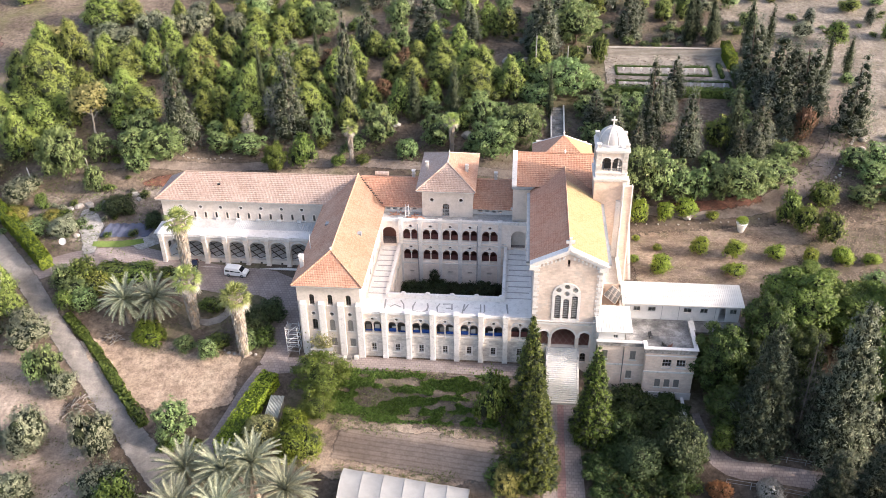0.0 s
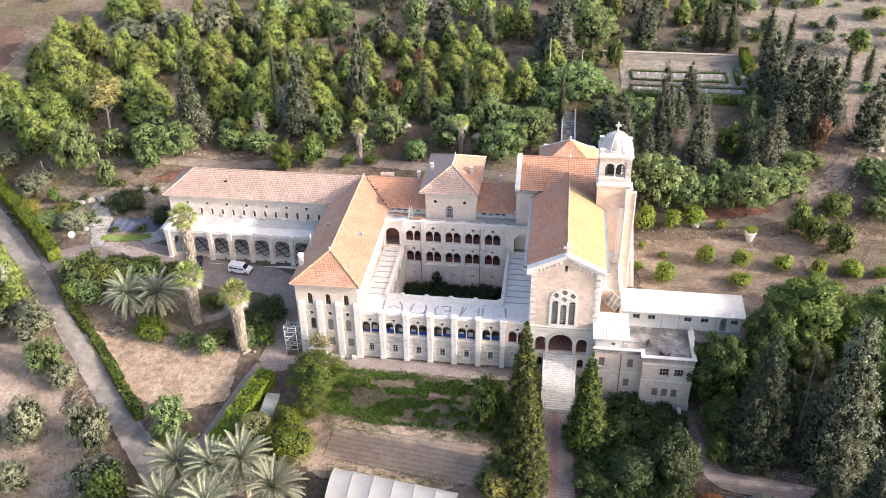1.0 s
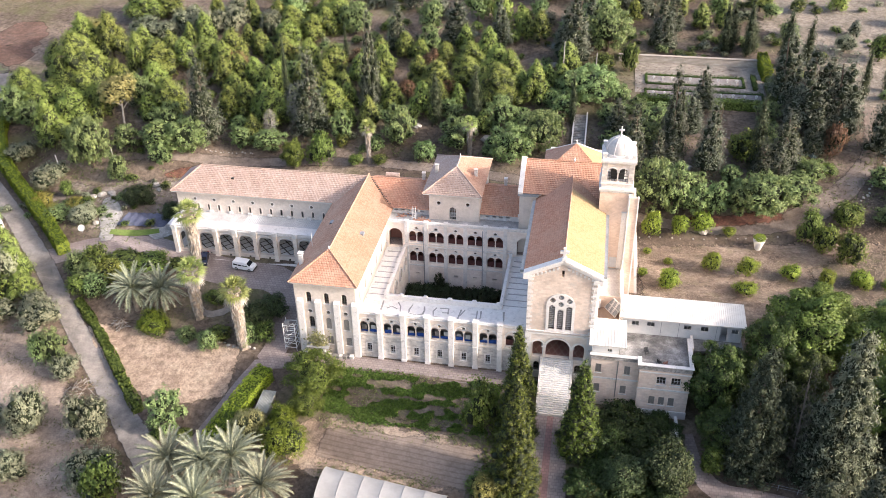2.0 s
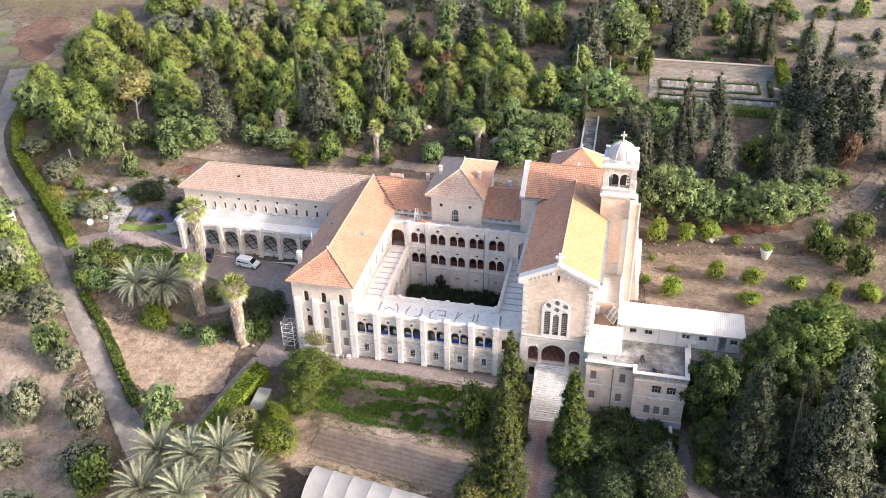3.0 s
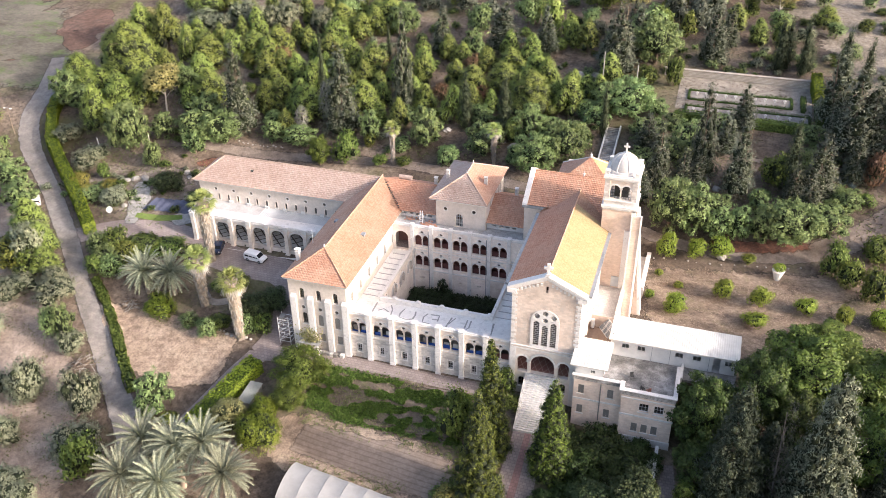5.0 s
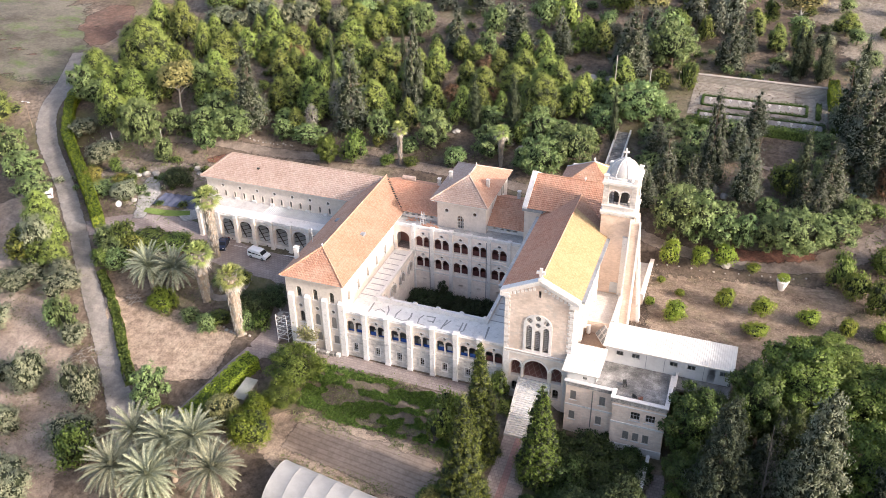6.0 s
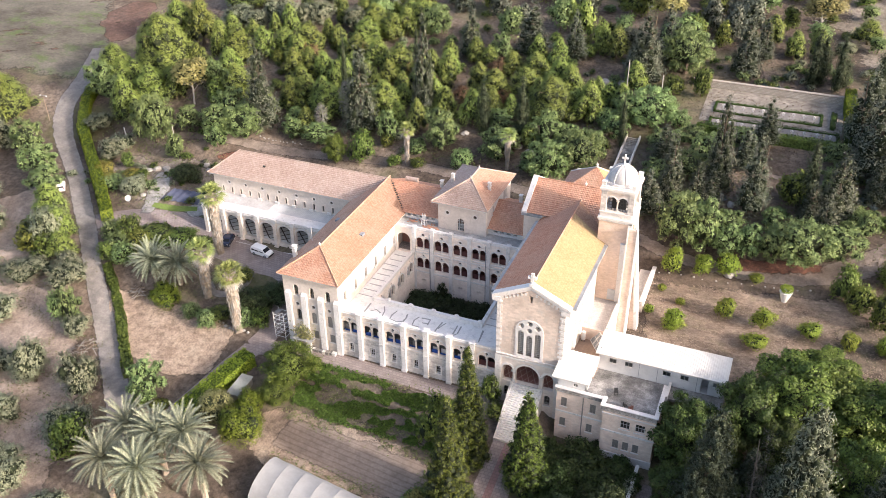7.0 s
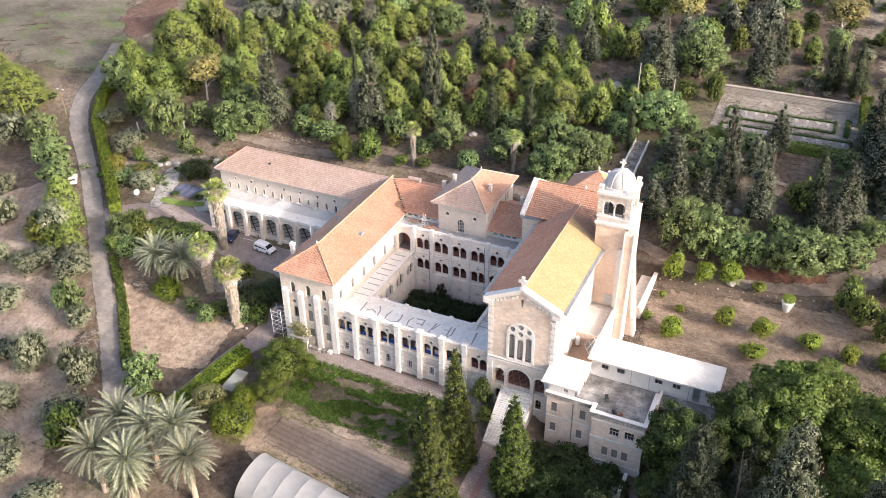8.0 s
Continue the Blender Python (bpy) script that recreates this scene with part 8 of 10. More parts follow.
def kind_of(sp, k):
    """Crown and trunk meshes of the k-th form of a species, with its radius and height."""
    if (sp, k) in PROTO:
        return PROTO[sp, k]
    rng = random.Random(hash_of(sp) * 31 + k)
    s = hash_of(sp) * 100 + k
    if sp == "pine":
        R, H = 3.0, 8.0
        c = lobed_crown("crown", flame_lobes(rng, 24, R, H, 0.5), 4600, 0.25, s, M_PINE, 0.8, 0.6, 0.7, 0.16, 0.92, 0.4, 3, 0.12, 0.12)
        t = trunk_mesh("trunk", 6.5, 0.2, 3, s, spread=0.3)
    elif sp == "broad":
        R, H = 3.7, 7.5
        c = lobed_crown("crown", head_lobes(rng, 17, R, H, 0.1), 4200, 0.2, s, M_BROAD, 0.84, 0.5, 0.6, 0.46, 0.88, 0.2, 5, 0.12, 0.35)
        t = trunk_mesh("trunk", 4.5, 0.3, 4, s, spread=0.4)
    elif sp == "carob":
        R, H = 5.2, 8.0
        c = lobed_crown("crown", head_lobes(rng, 30, R, H, 0.1), 8600, 0.2, s, M_BROAD, 0.84, 0.5, 0.6, 0.46, 0.88, 0.2, 5, 0.12, 0.35)
        t = trunk_mesh("trunk", 5.0, 0.4, 5, s, spread=0.4)
    elif sp == "bigpine":
        R, H = 5.5, 11.5
        c = lobed_crown("crown", flame_lobes(rng, 46, R, H, 0.6), 10500, 0.26, s, M_PINE, 0.8, 0.6, 0.7, 0.16, 0.92, 0.4, 3, 0.12, 0.12)
        t = trunk_mesh("trunk", 9.0, 0.3, 4, s, spread=0.3)
    elif sp == "cypress":
        R, H = 1.3, 12.0
        c = lobed_crown("crown", spire_lobes(rng, R, H, 0.4), 2400, 0.24, s, M_CYP, 0.85, 0.3, 0.4, 0.24, 0.85, 1.2)
        t = trunk_mesh("trunk", 8.0, 0.18, 0, s)
    elif sp == "greycyp":
        R, H = 3.2, 14.0
        c = lobed_crown("crown", cone_lobes(rng, 6, R, H, 1.2, 0.85, 11), 3700, 0.26, s, M_GREYCYP, 0.6, 0.2, 0.7, 0.26, 0.66, -0.1)
        t = trunk_mesh("trunk", 12.0, 0.28, 6, s, spread=0.18)
    elif sp == "bigconifer":
        R, H = 4.5, 16.0
        c = lobed_crown("crown", tier_lobes(rng, R, H, 1.0, 13, 0.62, 0.35, 9), 20000, 0.225, s, M_LITCON if k == 2 else M_DARKCON, 0.72, 0.3, 0.7, 0.22, 0.78, 0.1, 4, 0.14, 0.35)
        t = trunk_mesh("trunk", 12.0, 0.4, 3, s, spread=0.1)
    elif sp == "ficus":
        R, H = 5.0, 12.0
        c = lobed_crown("crown", head_lobes(rng, 24, R, H, 1.0), 18000, 0.18, s, M_SHADEFIG if k == 0 else M_FICUS, 0.78, 0.5, 0.6, 0.5, 0.88, 0.1, 5, 0.14, 0.2)
        t = trunk_mesh("trunk", 7.5, 0.5, 7, s, spread=0.45)
    elif sp == "thuja":
        R, H = 2.8, 17.0
        c = lobed_crown("crown", tier_lobes(rng, R, H, 0.3, 22, 0.82, 0.15, 11), 23000, 0.17, s, M_THUJA, 0.72, 0.5, 0.5, 0.2, 0.84, 0.45, 5, 0.1, 0.25)
        t = trunk_mesh("trunk", 12.0, 0.3, 0, s)
    elif sp == "shrub":
        R, H = 2.6, 4.0
        c = lobed_crown("crown", round_lobes(rng, 18, R, H, 0.2, 0.66), 1650, 0.2, s, (M_SHRUB, M_SHRUB, M_YELLOWBUSH, M_BROAD)[k % 4], 0.65, 0.4, 0.7, 0.5, 0.72, 0.3)
        t = trunk_mesh("trunk", 2.4, 0.12, 5, s, spread=0.4)
    elif sp == "thicket":
        R, H = 2.6, 3.4
        c = lobed_crown("crown", head_lobes(rng, 14, R, H, 0.0), 4200, 0.16, s, M_THICKET, 0.75, 0.4, 0.7, 0.5, 0.86, 0.3)
        t = trunk_mesh("trunk", 2.0, 0.12, 4, s, spread=0.4)
    elif sp == "bushy":
        R, H = 4.0, 6.2
        c = lobed_crown("crown", round_lobes(rng, 30, R, H, 0.4), 8500, 0.19, s, M_LAUREL, 0.75, 0.4, 0.7, 0.5, 0.8, 0.3)
        t = trunk_mesh("trunk", 4.0, 0.25, 6, s, spread=0.4)
    elif sp == "olive":
        R, H = 3.2, 3.9
        c = lobed_crown("crown", round_lobes(rng, 26, R, H, 0.5, 0.7), 3000, 0.17, s, M_OLIVE, 0.6, 0.3, 0.8, 0.35, 0.76, 0.3, 8, 0.16, 0.35)
        t = trunk_mesh("trunk", 2.4, 0.28, 5, s, spread=0.5)
    elif sp == "citrus":
        R, H = 1.8, 2.8
        c = lobed_crown("crown", round_lobes(rng, 12, R, H, 0.5, 0.66), 1800, 0.14, s, M_CITRUS, 0.6, 0.4, 0.8, 0.5, 0.72, 0.3)
        t = trunk_mesh("trunk", 1.6, 0.07, 4, s, spread=0.4)
    elif sp == "redbush":
        R, H = 2.4, 4.5
        c = lobed_crown("crown", round_lobes(rng, 14, R, H, 0.3, 0.66), 1500, 0.22, s, M_REDLEAF, 0.6, 0.4, 0.8, 0.5, 0.7)
        t = trunk_mesh("trunk", 2.8, 0.12, 5, s, spread=0.4)
    elif sp == "scrub":
        R, H = 1.8, 2.0
        c = lobed_crown("crown", round_lobes(rng, 7, R, H, 0.0, 0.7), 500, 0.2, s, (M_SHRUB, M_BROAD, M_OLIVE, M_THUJA)[k % 4], 0.65, 0.4, 0.8, 0.4, 0.7, 0.3)
        t = trunk_mesh("trunk", 1.0, 0.06, 1, s, spread=0.4)
    elif sp == "far":
        R, H = 2.8, 6.0
        c = lobed_crown("crown", flame_lobes(rng, 14, R, H, 0.3) if k % 2 else round_lobes(rng, 14, R, H, 0.2, 0.7), 1300, 0.34, s, (M_GREYCYP, M_PINE, M_BROAD, M_GREYCYP, M_SHRUB, M_PINE)[k % 6], 0.7, 0.4, 0.7, 0.4, 0.74, 0.4)
        t = trunk_mesh("trunk", 3.5, 0.15, 3, s, spread=0.3)
    elif sp == "gold":
        R, H = 2.8, 9.0
        c = lobed_crown("crown", round_lobes(rng, 26, R, H, 3.8, 0.7), 3000, 0.2, s, M_GOLD, 0.6, 0.4, 0.8, 0.5, 0.7)
        t = trunk_mesh("trunk", 6.0, 0.16, 6, s, M_TWIG, 0.35)
    elif sp == "pepper":
        R, H = 4.5, 8.0
        c = lobed_crown("crown", head_lobes(rng, 26, R, H, 0.2), 13000, 0.2, s, M_PEPPER, 0.78, 0.4, 0.6, 0.3, 0.84, 0.1)
        t = trunk_mesh("trunk", 4.5, 0.3, 7, s, spread=0.4)
    elif sp == "bare":
        R, H = 2.2, 8.0
        c = lobed_crown("crown", round_lobes(rng, 16, R, H, 1.0, 0.66), 1900, 0.25, s, M_PALETWIG, 0.3, 0.3, 0.6, 0.12, 0.3, 0.6)
        t = trunk_mesh("trunk", 6.5, 0.15, 10, s, M_TWIG, 0.3)
    PROTO[sp, k] = [None, c, t, R, H]
    return PROTO[sp, k]


def hash_of(s):
    return sum(ord(ch) * (i + 3) for i, ch in enumerate(s)) % 997


SPECIES = {
    "pine": ("pine_tree", "bright green young pine with feathery foliage", "tree", "pines of the wood", 5),
    "broad": ("carob_tree", "rounded dark green carob tree with dense clustered leaves", "tree", "carob trees", 5),
    "carob": ("carob_tree", "broad spreading carob tree with pale leaf clusters", "tree", "carob trees", 2),
    "bigpine": ("pine_tree", "large full-crowned pine with bright green foliage", "tree", "pines of the wood", 2),
    "cypress": ("cypress_tree", "slim dark green columnar cypress", "tree", "cypresses", 3),
    "greycyp": ("grey_cypress_tree", "tall grey-green conical cypress with drooping sprays", "tree", "grey cypresses", 4),
    "bigconifer": ("conifer_tree", "very tall dark grey-green conifer with ragged sprays", "tree", "tall conifers", 3),
    "ficus": ("fig_tree", "huge broad dark green evergreen fig with heaped foliage", "tree", "evergreen figs", 3),
    "thuja": ("thuja_tree", "tall pointed green thuja beside the church walk", "tree", "thujas by the stairs", 3),
    "shrub": ("shrub", "leafy green garden shrub on dry soil", "shrub", "garden shrubs", 8),
    "thicket": ("thicket_bush", "dense dark green bush below the annex", "bush", "thicket below the annex", 3),
    "bushy": ("laurel_bush", "large rounded green bush beside the paved walk", "bush", "large bushes", 2),
    "olive": ("olive_tree", "low grey-green olive tree on bare tilled soil", "tree", "olive trees", 4),
    "citrus": ("citrus_tree", "small bright green citrus tree on dry soil", "tree", "young citrus trees", 4),
    "redbush": ("reddish_shrub", "reddish-brown leafy shrub among the pines", "shrub", "reddish shrubs", 2),
    "scrub": ("undergrowth_bush", "low scrubby bush growing under the trees", "bush", "undergrowth", 8),
    "far": ("hill_tree", "small green tree on the upper slope", "tree", "trees of the upper slope", 6),
    "gold": ("golden_tree", "thin pale-trunked tree with golden-green crown", "tree", "golden trees", 2),
    "pepper": ("pepper_tree", "bushy bright green pepper tree beside the paved drive", "tree", "pepper trees", 2),
    "bare": ("bare_tree", "grey nearly leafless tree with pale twigs", "tree", "bare trees", 2),
}


def plant(sp, k, x, y, r, h, turn):
    name, label, cat, group, _ = SPECIES[sp]
    P = kind_of(sp, k)
    m = Matrix.Translation((x, y, ground_z(x, y))) @ Matrix.Rotation(turn, 4, "Z") @ Matrix.Diagonal((r / P[3], r / P[3], h / P[4], 1))
    if P[0] is None:
        ob = tagged(new(name), label, cat, group)
        for nm, me in (("trunk", P[2]), ("crown", P[1])):
            new(nm, me).parent = ob
        ob.matrix_basis = m
        P[0] = ob
        return ob
    src = P[0]
    keep = src.matrix_basis.copy()
    src.matrix_basis = Matrix.Identity(4)
    ob = copy_thing(src, m)
    src.matrix_basis = keep
    return ob


prng = random.Random(77)
PLANTED = []
for sp, lists in (("pine", (PINE_AT_1, PINE_AT_2, PINE_AT_3)), ("broad", (BROAD_AT_1, BROAD_AT_2)), ("cypress", (CYPRESS_AT_1,)), ("greycyp", (GREYCYP_AT_1,)), ("bigconifer", (BIGCONIFER_AT_1,)),
                  ("ficus", (FICUS_AT_1,)), ("thuja", (THUJA_AT_1,)), ("shrub", (SHRUB_AT_1, SHRUB_AT_2, SHRUB_AT_3)), ("bushy", (BUSHY_AT_1,)), ("olive", (OLIVE_AT_1, OLIVE_AT_2)), ("citrus", (CITRUS_AT_1,))):
    for rows in lists:
        for x, y, r, h in rows:
            wide = {"pine": 1.42, "olive": 1.12, "thuja": 1.05}.get(sp, 1.0)
            form = {"broad": "carob", "pine": "bigpine"}.get(sp, sp) if r > 4.1 else sp
            kind = prng.randrange(SPECIES[form][4])
            # Figs at the front take the leaves with shadow in their colour.
            plant(form, (1, 2, 0, 2)[rows.index((x, y, r, h))] if sp == "bigconifer" else (0 if x < 67 and y < 3 else 1 + kind % 2) if sp == "ficus" else kind, x, y, r * wide, h * (1.06 if sp == "pine" else 1.0), prng.uniform(0, 6.28))
            PLANTED.append((x, y, r))
for sp, rows in (("gold", [(-63.6, 51.2, 3.9, 10.5), (28, 116, 4.5, 9), (62, 122, 5, 9), (-84, 78, 4, 8)]), ("bare", [(-26.5, 55, 2.6, 11), (-31, 51, 1.6, 7.5)]), ("pepper", [(-5.4, -6.9, 4.6, 6.0), (-5.2, -11.9, 2.7, 4.4), (-24.0, 43.5, 2.4, 6.5)]),
                 ("redbush", [(-46, 74, 3, 5), (-24, 76, 2.5, 5), (-20, 80, 2.5, 4.5), (-3, 82, 2.5, 4.5), (2, 70, 2.4, 4), (-6, 68, 2.2, 4.5), (79.4, 57.0, 2.3, 7), (-37, 80, 2.5, 5)])):
    for x, y, r, h in rows:
        plant(sp, prng.randrange(2), x, y, r, h, prng.uniform(0, 6.28))
        PLANTED.append((x, y, r))


def on_lane(x, y, r):
    """Whether a crown would stand on the lane behind the buildings."""
    p = Vector((x, y))
    for a, b in zip(LANE, LANE[1:]):
        a, b = Vector(a), Vector(b)
        t = max(0.0, min(1.0, (p - a).dot(b - a) / (b - a).length_squared))
        if (p - a.lerp(b, t)).length < 2.0 + 0.8 * r:
            return True
    return False


# undergrowth and far trees fill the wood
def fill(sp, count, x0, x1, y0, y1, r0, r1, hk, gap, seed, inside=None):
    rng = random.Random(seed)
    done = 0
    for _ in range(count * 30):
        if done >= count:
            break
        x, y = rng.uniform(x0, x1), rng.uniform(y0, y1)
        r = rng.uniform(r0, r1)
        if inside and not inside(x, y):
            continue
        if on_lane(x, y, r):
            continue
        if any((x - a) ** 2 + (y - b) ** 2 < (gap * (r + c)) ** 2 for a, b, c in PLANTED):
            continue
        plant(sp, rng.randrange(SPECIES[sp][4]), x, y, r, r * hk * rng.uniform(0.85, 1.15), rng.uniform(0, 6.28))
        PLANTED.append((x, y, r))
        done += 1


def in_wood(x, y):
    if 40 < x < 72 and 60 < y < 94:
        return False
    if 28 < x < 35 and 50 < y < 68:
        return False
    return y > 50 and x > -88 + (y - 50) * 0.5 and x < 84


fill("pine", 48, -84, 34, 52, 100, 2.2, 3.4, 2.4, 0.52, 5, in_wood)
fill("broad", 16, -40, 40, 49, 80, 2.2, 3.2, 1.6, 0.55, 6, in_wood)
fill("greycyp", 6, 38, 70, 44, 72, 2.0, 2.8, 3.6, 0.55, 12)
fill("broad", 10, 36, 72, 42, 72, 2.0, 3.0, 1.7, 0.55, 22)
fill("shrub", 26, -72, 84, 48, 104, 1.4, 2.4, 1.2, 0.5, 7, in_wood)
fill("scrub", 120, -80, 84, 47, 104, 0.9, 1.9, 1.1, 0.45, 27, in_wood)
fill("scrub", 40, -76, -46, 22, 48, 0.7, 1.5, 1.0, 0.7, 28)
fill("scrub", 22, 36, 76, 93, 106, 0.9, 1.7, 1.0, 0.5, 30)
fill("scrub", 50, -20, 140, 98, 165, 0.9, 1.8, 0.9, 0.8, 29)
fill("scrub", 46, 84, 132, 56, 150, 0.7, 1.7, 0.8, 0.8, 41)
fill("shrub", 16, 60, 140, 118, 160, 1.6, 3.0, 1.1, 0.7, 42)
fill("far", 72, -58, 66, 92, 146, 2.2, 3.8, 2.3, 0.55, 33)
fill("far", 26, 66, 130, 96, 165, 1.8, 3.0, 2.0, 0.9, 34)
fill("far", 16, -190, -60, 100, 190, 2.2, 4.0, 1.7, 1.0, 35)
fill("shrub", 22, -70, 140, 96, 165, 1.4, 3.0, 1.1, 0.9, 8)
fill("olive", 16, -60, 150, 100, 170, 2.4, 3.6, 1.1, 1.0, 9)
fill("greycyp", 8, 0, 60, 96, 150, 2.4, 3.2, 3.4, 0.8, 13)
fill("olive", 22, -100, -40, -40, 22, 2.3, 3.2, 1.1, 1.5, 11, lambda x, y: x < -46 - (y + 5) * 0.95 - 5)
fill("shrub", 14, 84, 130, 20, 80, 1.4, 2.6, 1.0, 1.0, 14, lambda x, y: x > 90)
fill("ficus", 4, 66, 95, 0, 14, 4.0, 5.0, 2.2, 0.6, 15)
fill("bigconifer", 4, 64, 92, -30, -6, 3.6, 4.6, 3.6, 0.6, 16, lambda x, y: y < -21 or y > -14)
for x, y, r, h in ((41.6, -7.0, 3.6, 3.2), (45.7, -9.1, 3.3, 2.6), (39.4, -12.8, 2.6, 4.4), (37.9, -8.2, 2.2, 2.8)):
    plant("thicket", prng.randrange(3), x, y, r, h, prng.uniform(0, 6.28))
    PLANTED.append((x, y, r))
fill("thicket", 16, 36, 49, -24, -6, 1.6, 2.6, 1.2, 0.45, 17)
fill("scrub", 26, 35, 50, -26, -5, 0.9, 1.7, 1.2, 0.4, 18)
fill("broad", 8, 70, 96, 40, 52, 2.4, 3.6, 1.5, 0.6, 19, lambda x, y: y > 46 or x > 86)
fill("greycyp", 2, 66, 84, 46, 74, 2.2, 3.0, 4.0, 0.6, 20, lambda x, y: abs(y - 61.5) > 3)


def accent(name, label, mat, x, y, r, h, seed):
    """A single garden bush with leaves of its own colour."""
    rng = random.Random(seed)
    ob = tagged(new(name), label, "bush")
    new("crown", lobed_crown("crown", round_lobes(rng, 22, r, h, 0.1, 0.7), int(1200 + 1400 * r), 0.14, seed, mat, 0.75, 0.4, 0.7, 0.4, 0.78, 0.3)).parent = ob
    new("trunk", trunk_mesh("trunk", h * 0.6, 0.1, 4, seed, spread=0.4)).parent = ob
    ob.location = (x, y, ground_z(x, y))


accent("pepper_bush", "bright yellow-green bush below the small shed", M_PEPPERLIGHT, -5.9, -20.2, 4.2, 6.4, 13)
accent("pepper_bush", "yellow-green bush between the shed and the pepper tree", M_PEPPERLIGHT, -7.9, -14.8, 2.5, 4.0, 15)
accent("tamarisk_bush", "feathery olive-brown bush beside the clipped hedge", M_TAMARISK, -12.4, -17.6, 3.3, 5.6, 14)
accent("yellow_bush", "pale yellow-leaved bush beside the paver walk", M_LEMON, 23.6, -22.6, 2.3, 4.0, 3)
accent("yellow_bush", "yellow-green leafy bush among dark shrubs", M_LEMON, 37.4, -20.4, 1.3, 2.2, 4)
accent("russet_bush", "russet-leaved low bush below the walk", M_RUSSET, 39.6, -23.0, 1.5, 1.9, 5)
accent("russet_bush", "russet-leaved bush beside the lower path", M_RUSSET, 52.3, -21.8, 1.8, 2.4, 6)
accent("laurel_bush", "bright green bush at the foot of the shaded fig", M_FICUS, 53.4, -14.4, 1.7, 5.2, 21)
accent("flowering_bush", "white-flowering bush beside the garden fence", M_BLOOM, 59.0, -21.2, 2.2, 2.6, 7)


def dead_cypress(x, y, r, h, seed):
    """A dead conifer: grey-brown hanging sprays on a bare leader with crooked boughs."""
    rng = random.Random(seed)
    ob = tagged(new("dead_cypress_tree"), "dead grey-brown cypress with bare drooping sprays", "tree")
    new("crown", lobed_crown("crown", cone_lobes(rng, 4, r, h, 1.5, 0.7, 10), 2600, 0.22, seed, M_DEADCON, 0.3, -0.2, 0.8, 0.12, 0.3, -0.6, 4, 0.2, 0.6)).parent = ob
    new("trunk", trunk_mesh("trunk", h * 0.97, 0.15, 7, seed, M_GREYBARK, spread=0.07)).parent = ob
    ob.location = (x, y, ground_z(x, y))


# Bushes added to darken the shadowed gap between the conifers.
for x, y, r, h in ((62.0, -9.0, 3.0, 6.0), (66.4, -6.0, 3.4, 7.0), (68.4, -11.0, 3.0, 5.5), (72.6, -6.4, 3.4, 7.0)):
    plant("thicket", prng.randrange(3), x, y, r, h, prng.uniform(0, 6.28))
dead_cypress(64.2, -12.4, 2.1, 20.0, 4)


# hedges
def hedge(name, pts, width, height, mat, label, size=0.16, density=90):
    """A clipped hedge: a soft-edged solid of leaf clusters along a line."""
    rng = np.random.default_rng(len(label) * 7 + int(abs(pts[0][0]) * 10))
    V, F, n0 = [], [], 0
    P, N = [], []
    for (xa, ya), (xb, yb) in zip(pts, pts[1:]):
        ln = math.dist((xa, ya), (xb, yb))
        ux, uy = (xb - xa) / ln, (yb - ya) / ln
        k = int(ln * (width + 2 * height) * density / 3)
        x0 = xa
        t = rng.random(k) * ln
        q = rng.random(k) * (width + 2 * height)
        for ti, qi in zip(t, q):
            if qi < height:
                s, z, nn = -width / 2, qi, (uy, -ux, 0.2)
            elif qi < height + width:
                s, z, nn = qi - height - width / 2, height, (0, 0, 1)
            else:
                s, z, nn = width / 2, qi - height - width, (-uy, ux, 0.2)
            w = 1 + 0.14 * noise.noise((ti * 0.7, s, z)) + (0.35 * noise.noise((x0 + ti * 0.6, 3.1, 0.4)) if height < 1 else 0)
            x, y = xa + ux * ti - uy * s * w, ya + uy * ti + ux * s * w
            P.append((x, y, ground_z(x, y) + z * w + rng.normal(0, 0.04)))
            N.append(nn)
    # leafy ends
    for (xa, ya), (xb, yb) in ((pts[0], pts[1]), (pts[-1], pts[-2])):
        ln = math.dist((xa, ya), (xb, yb))
        ux, uy = (xb - xa) / ln, (yb - ya) / ln
        for _ in range(int(width * height * density * 0.6)):
            s, z, d = rng.uniform(-width / 2, width / 2), rng.uniform(0, height), rng.uniform(-0.15, 0.15)
            x, y = xa - ux * d - uy * s, ya - uy * d + ux * s
            P.append((x, y, ground_z(x, y) + z))
            N.append((-ux, -uy, 0.3))
    v, f = leaf_cards(np.array(P), np.array(N, float), size, rng, 0.5, 0.7)
    ob = tagged(new(name), label, "hedge")
    me = mesh_from("foliage", v.tolist(), f.tolist(), mat, np.repeat(np.array(N, float) + rng.normal(0, 0.25, (len(N), 3)), 4, axis=0))
    new("foliage", me).parent = ob
    bm = bmesh.new()
    for (xa, ya), (xb, yb) in zip(pts, pts[1:]):
        ln = math.dist((xa, ya), (xb, yb))
        ux, uy = (xb - xa) / ln, (yb - ya) / ln
        k = max(1, int(ln / 2))
        ch = 0.9 if height > 1 else 0.6
        rows = []
        for i in range(k + 1):
            cx, cy = xa + ux * ln * i / k, ya + uy * ln * i / k
            rows.append([bm.verts.new((cx - uy * s, cy + ux * s, ground_z(cx, cy) + z)) for s, z in ((-width * 0.4, -0.1), (-width * 0.4, height * ch), (width * 0.4, height * ch), (width * 0.4, -0.1))])
        for r0, r1 in zip(rows, rows[1:]):
            for i in range(3):
                bm.faces.new((r0[i], r0[i + 1], r1[i + 1], r1[i]))
        bm.faces.new(rows[0])
        bm.faces.new(rows[-1])
    me = bpy.data.meshes.new("core")
    bm.normal_update()
    bm.to_mesh(me)
    bm.free()
    me.materials.append(M_BOX)
    new("core", me).parent = ob
    return ob


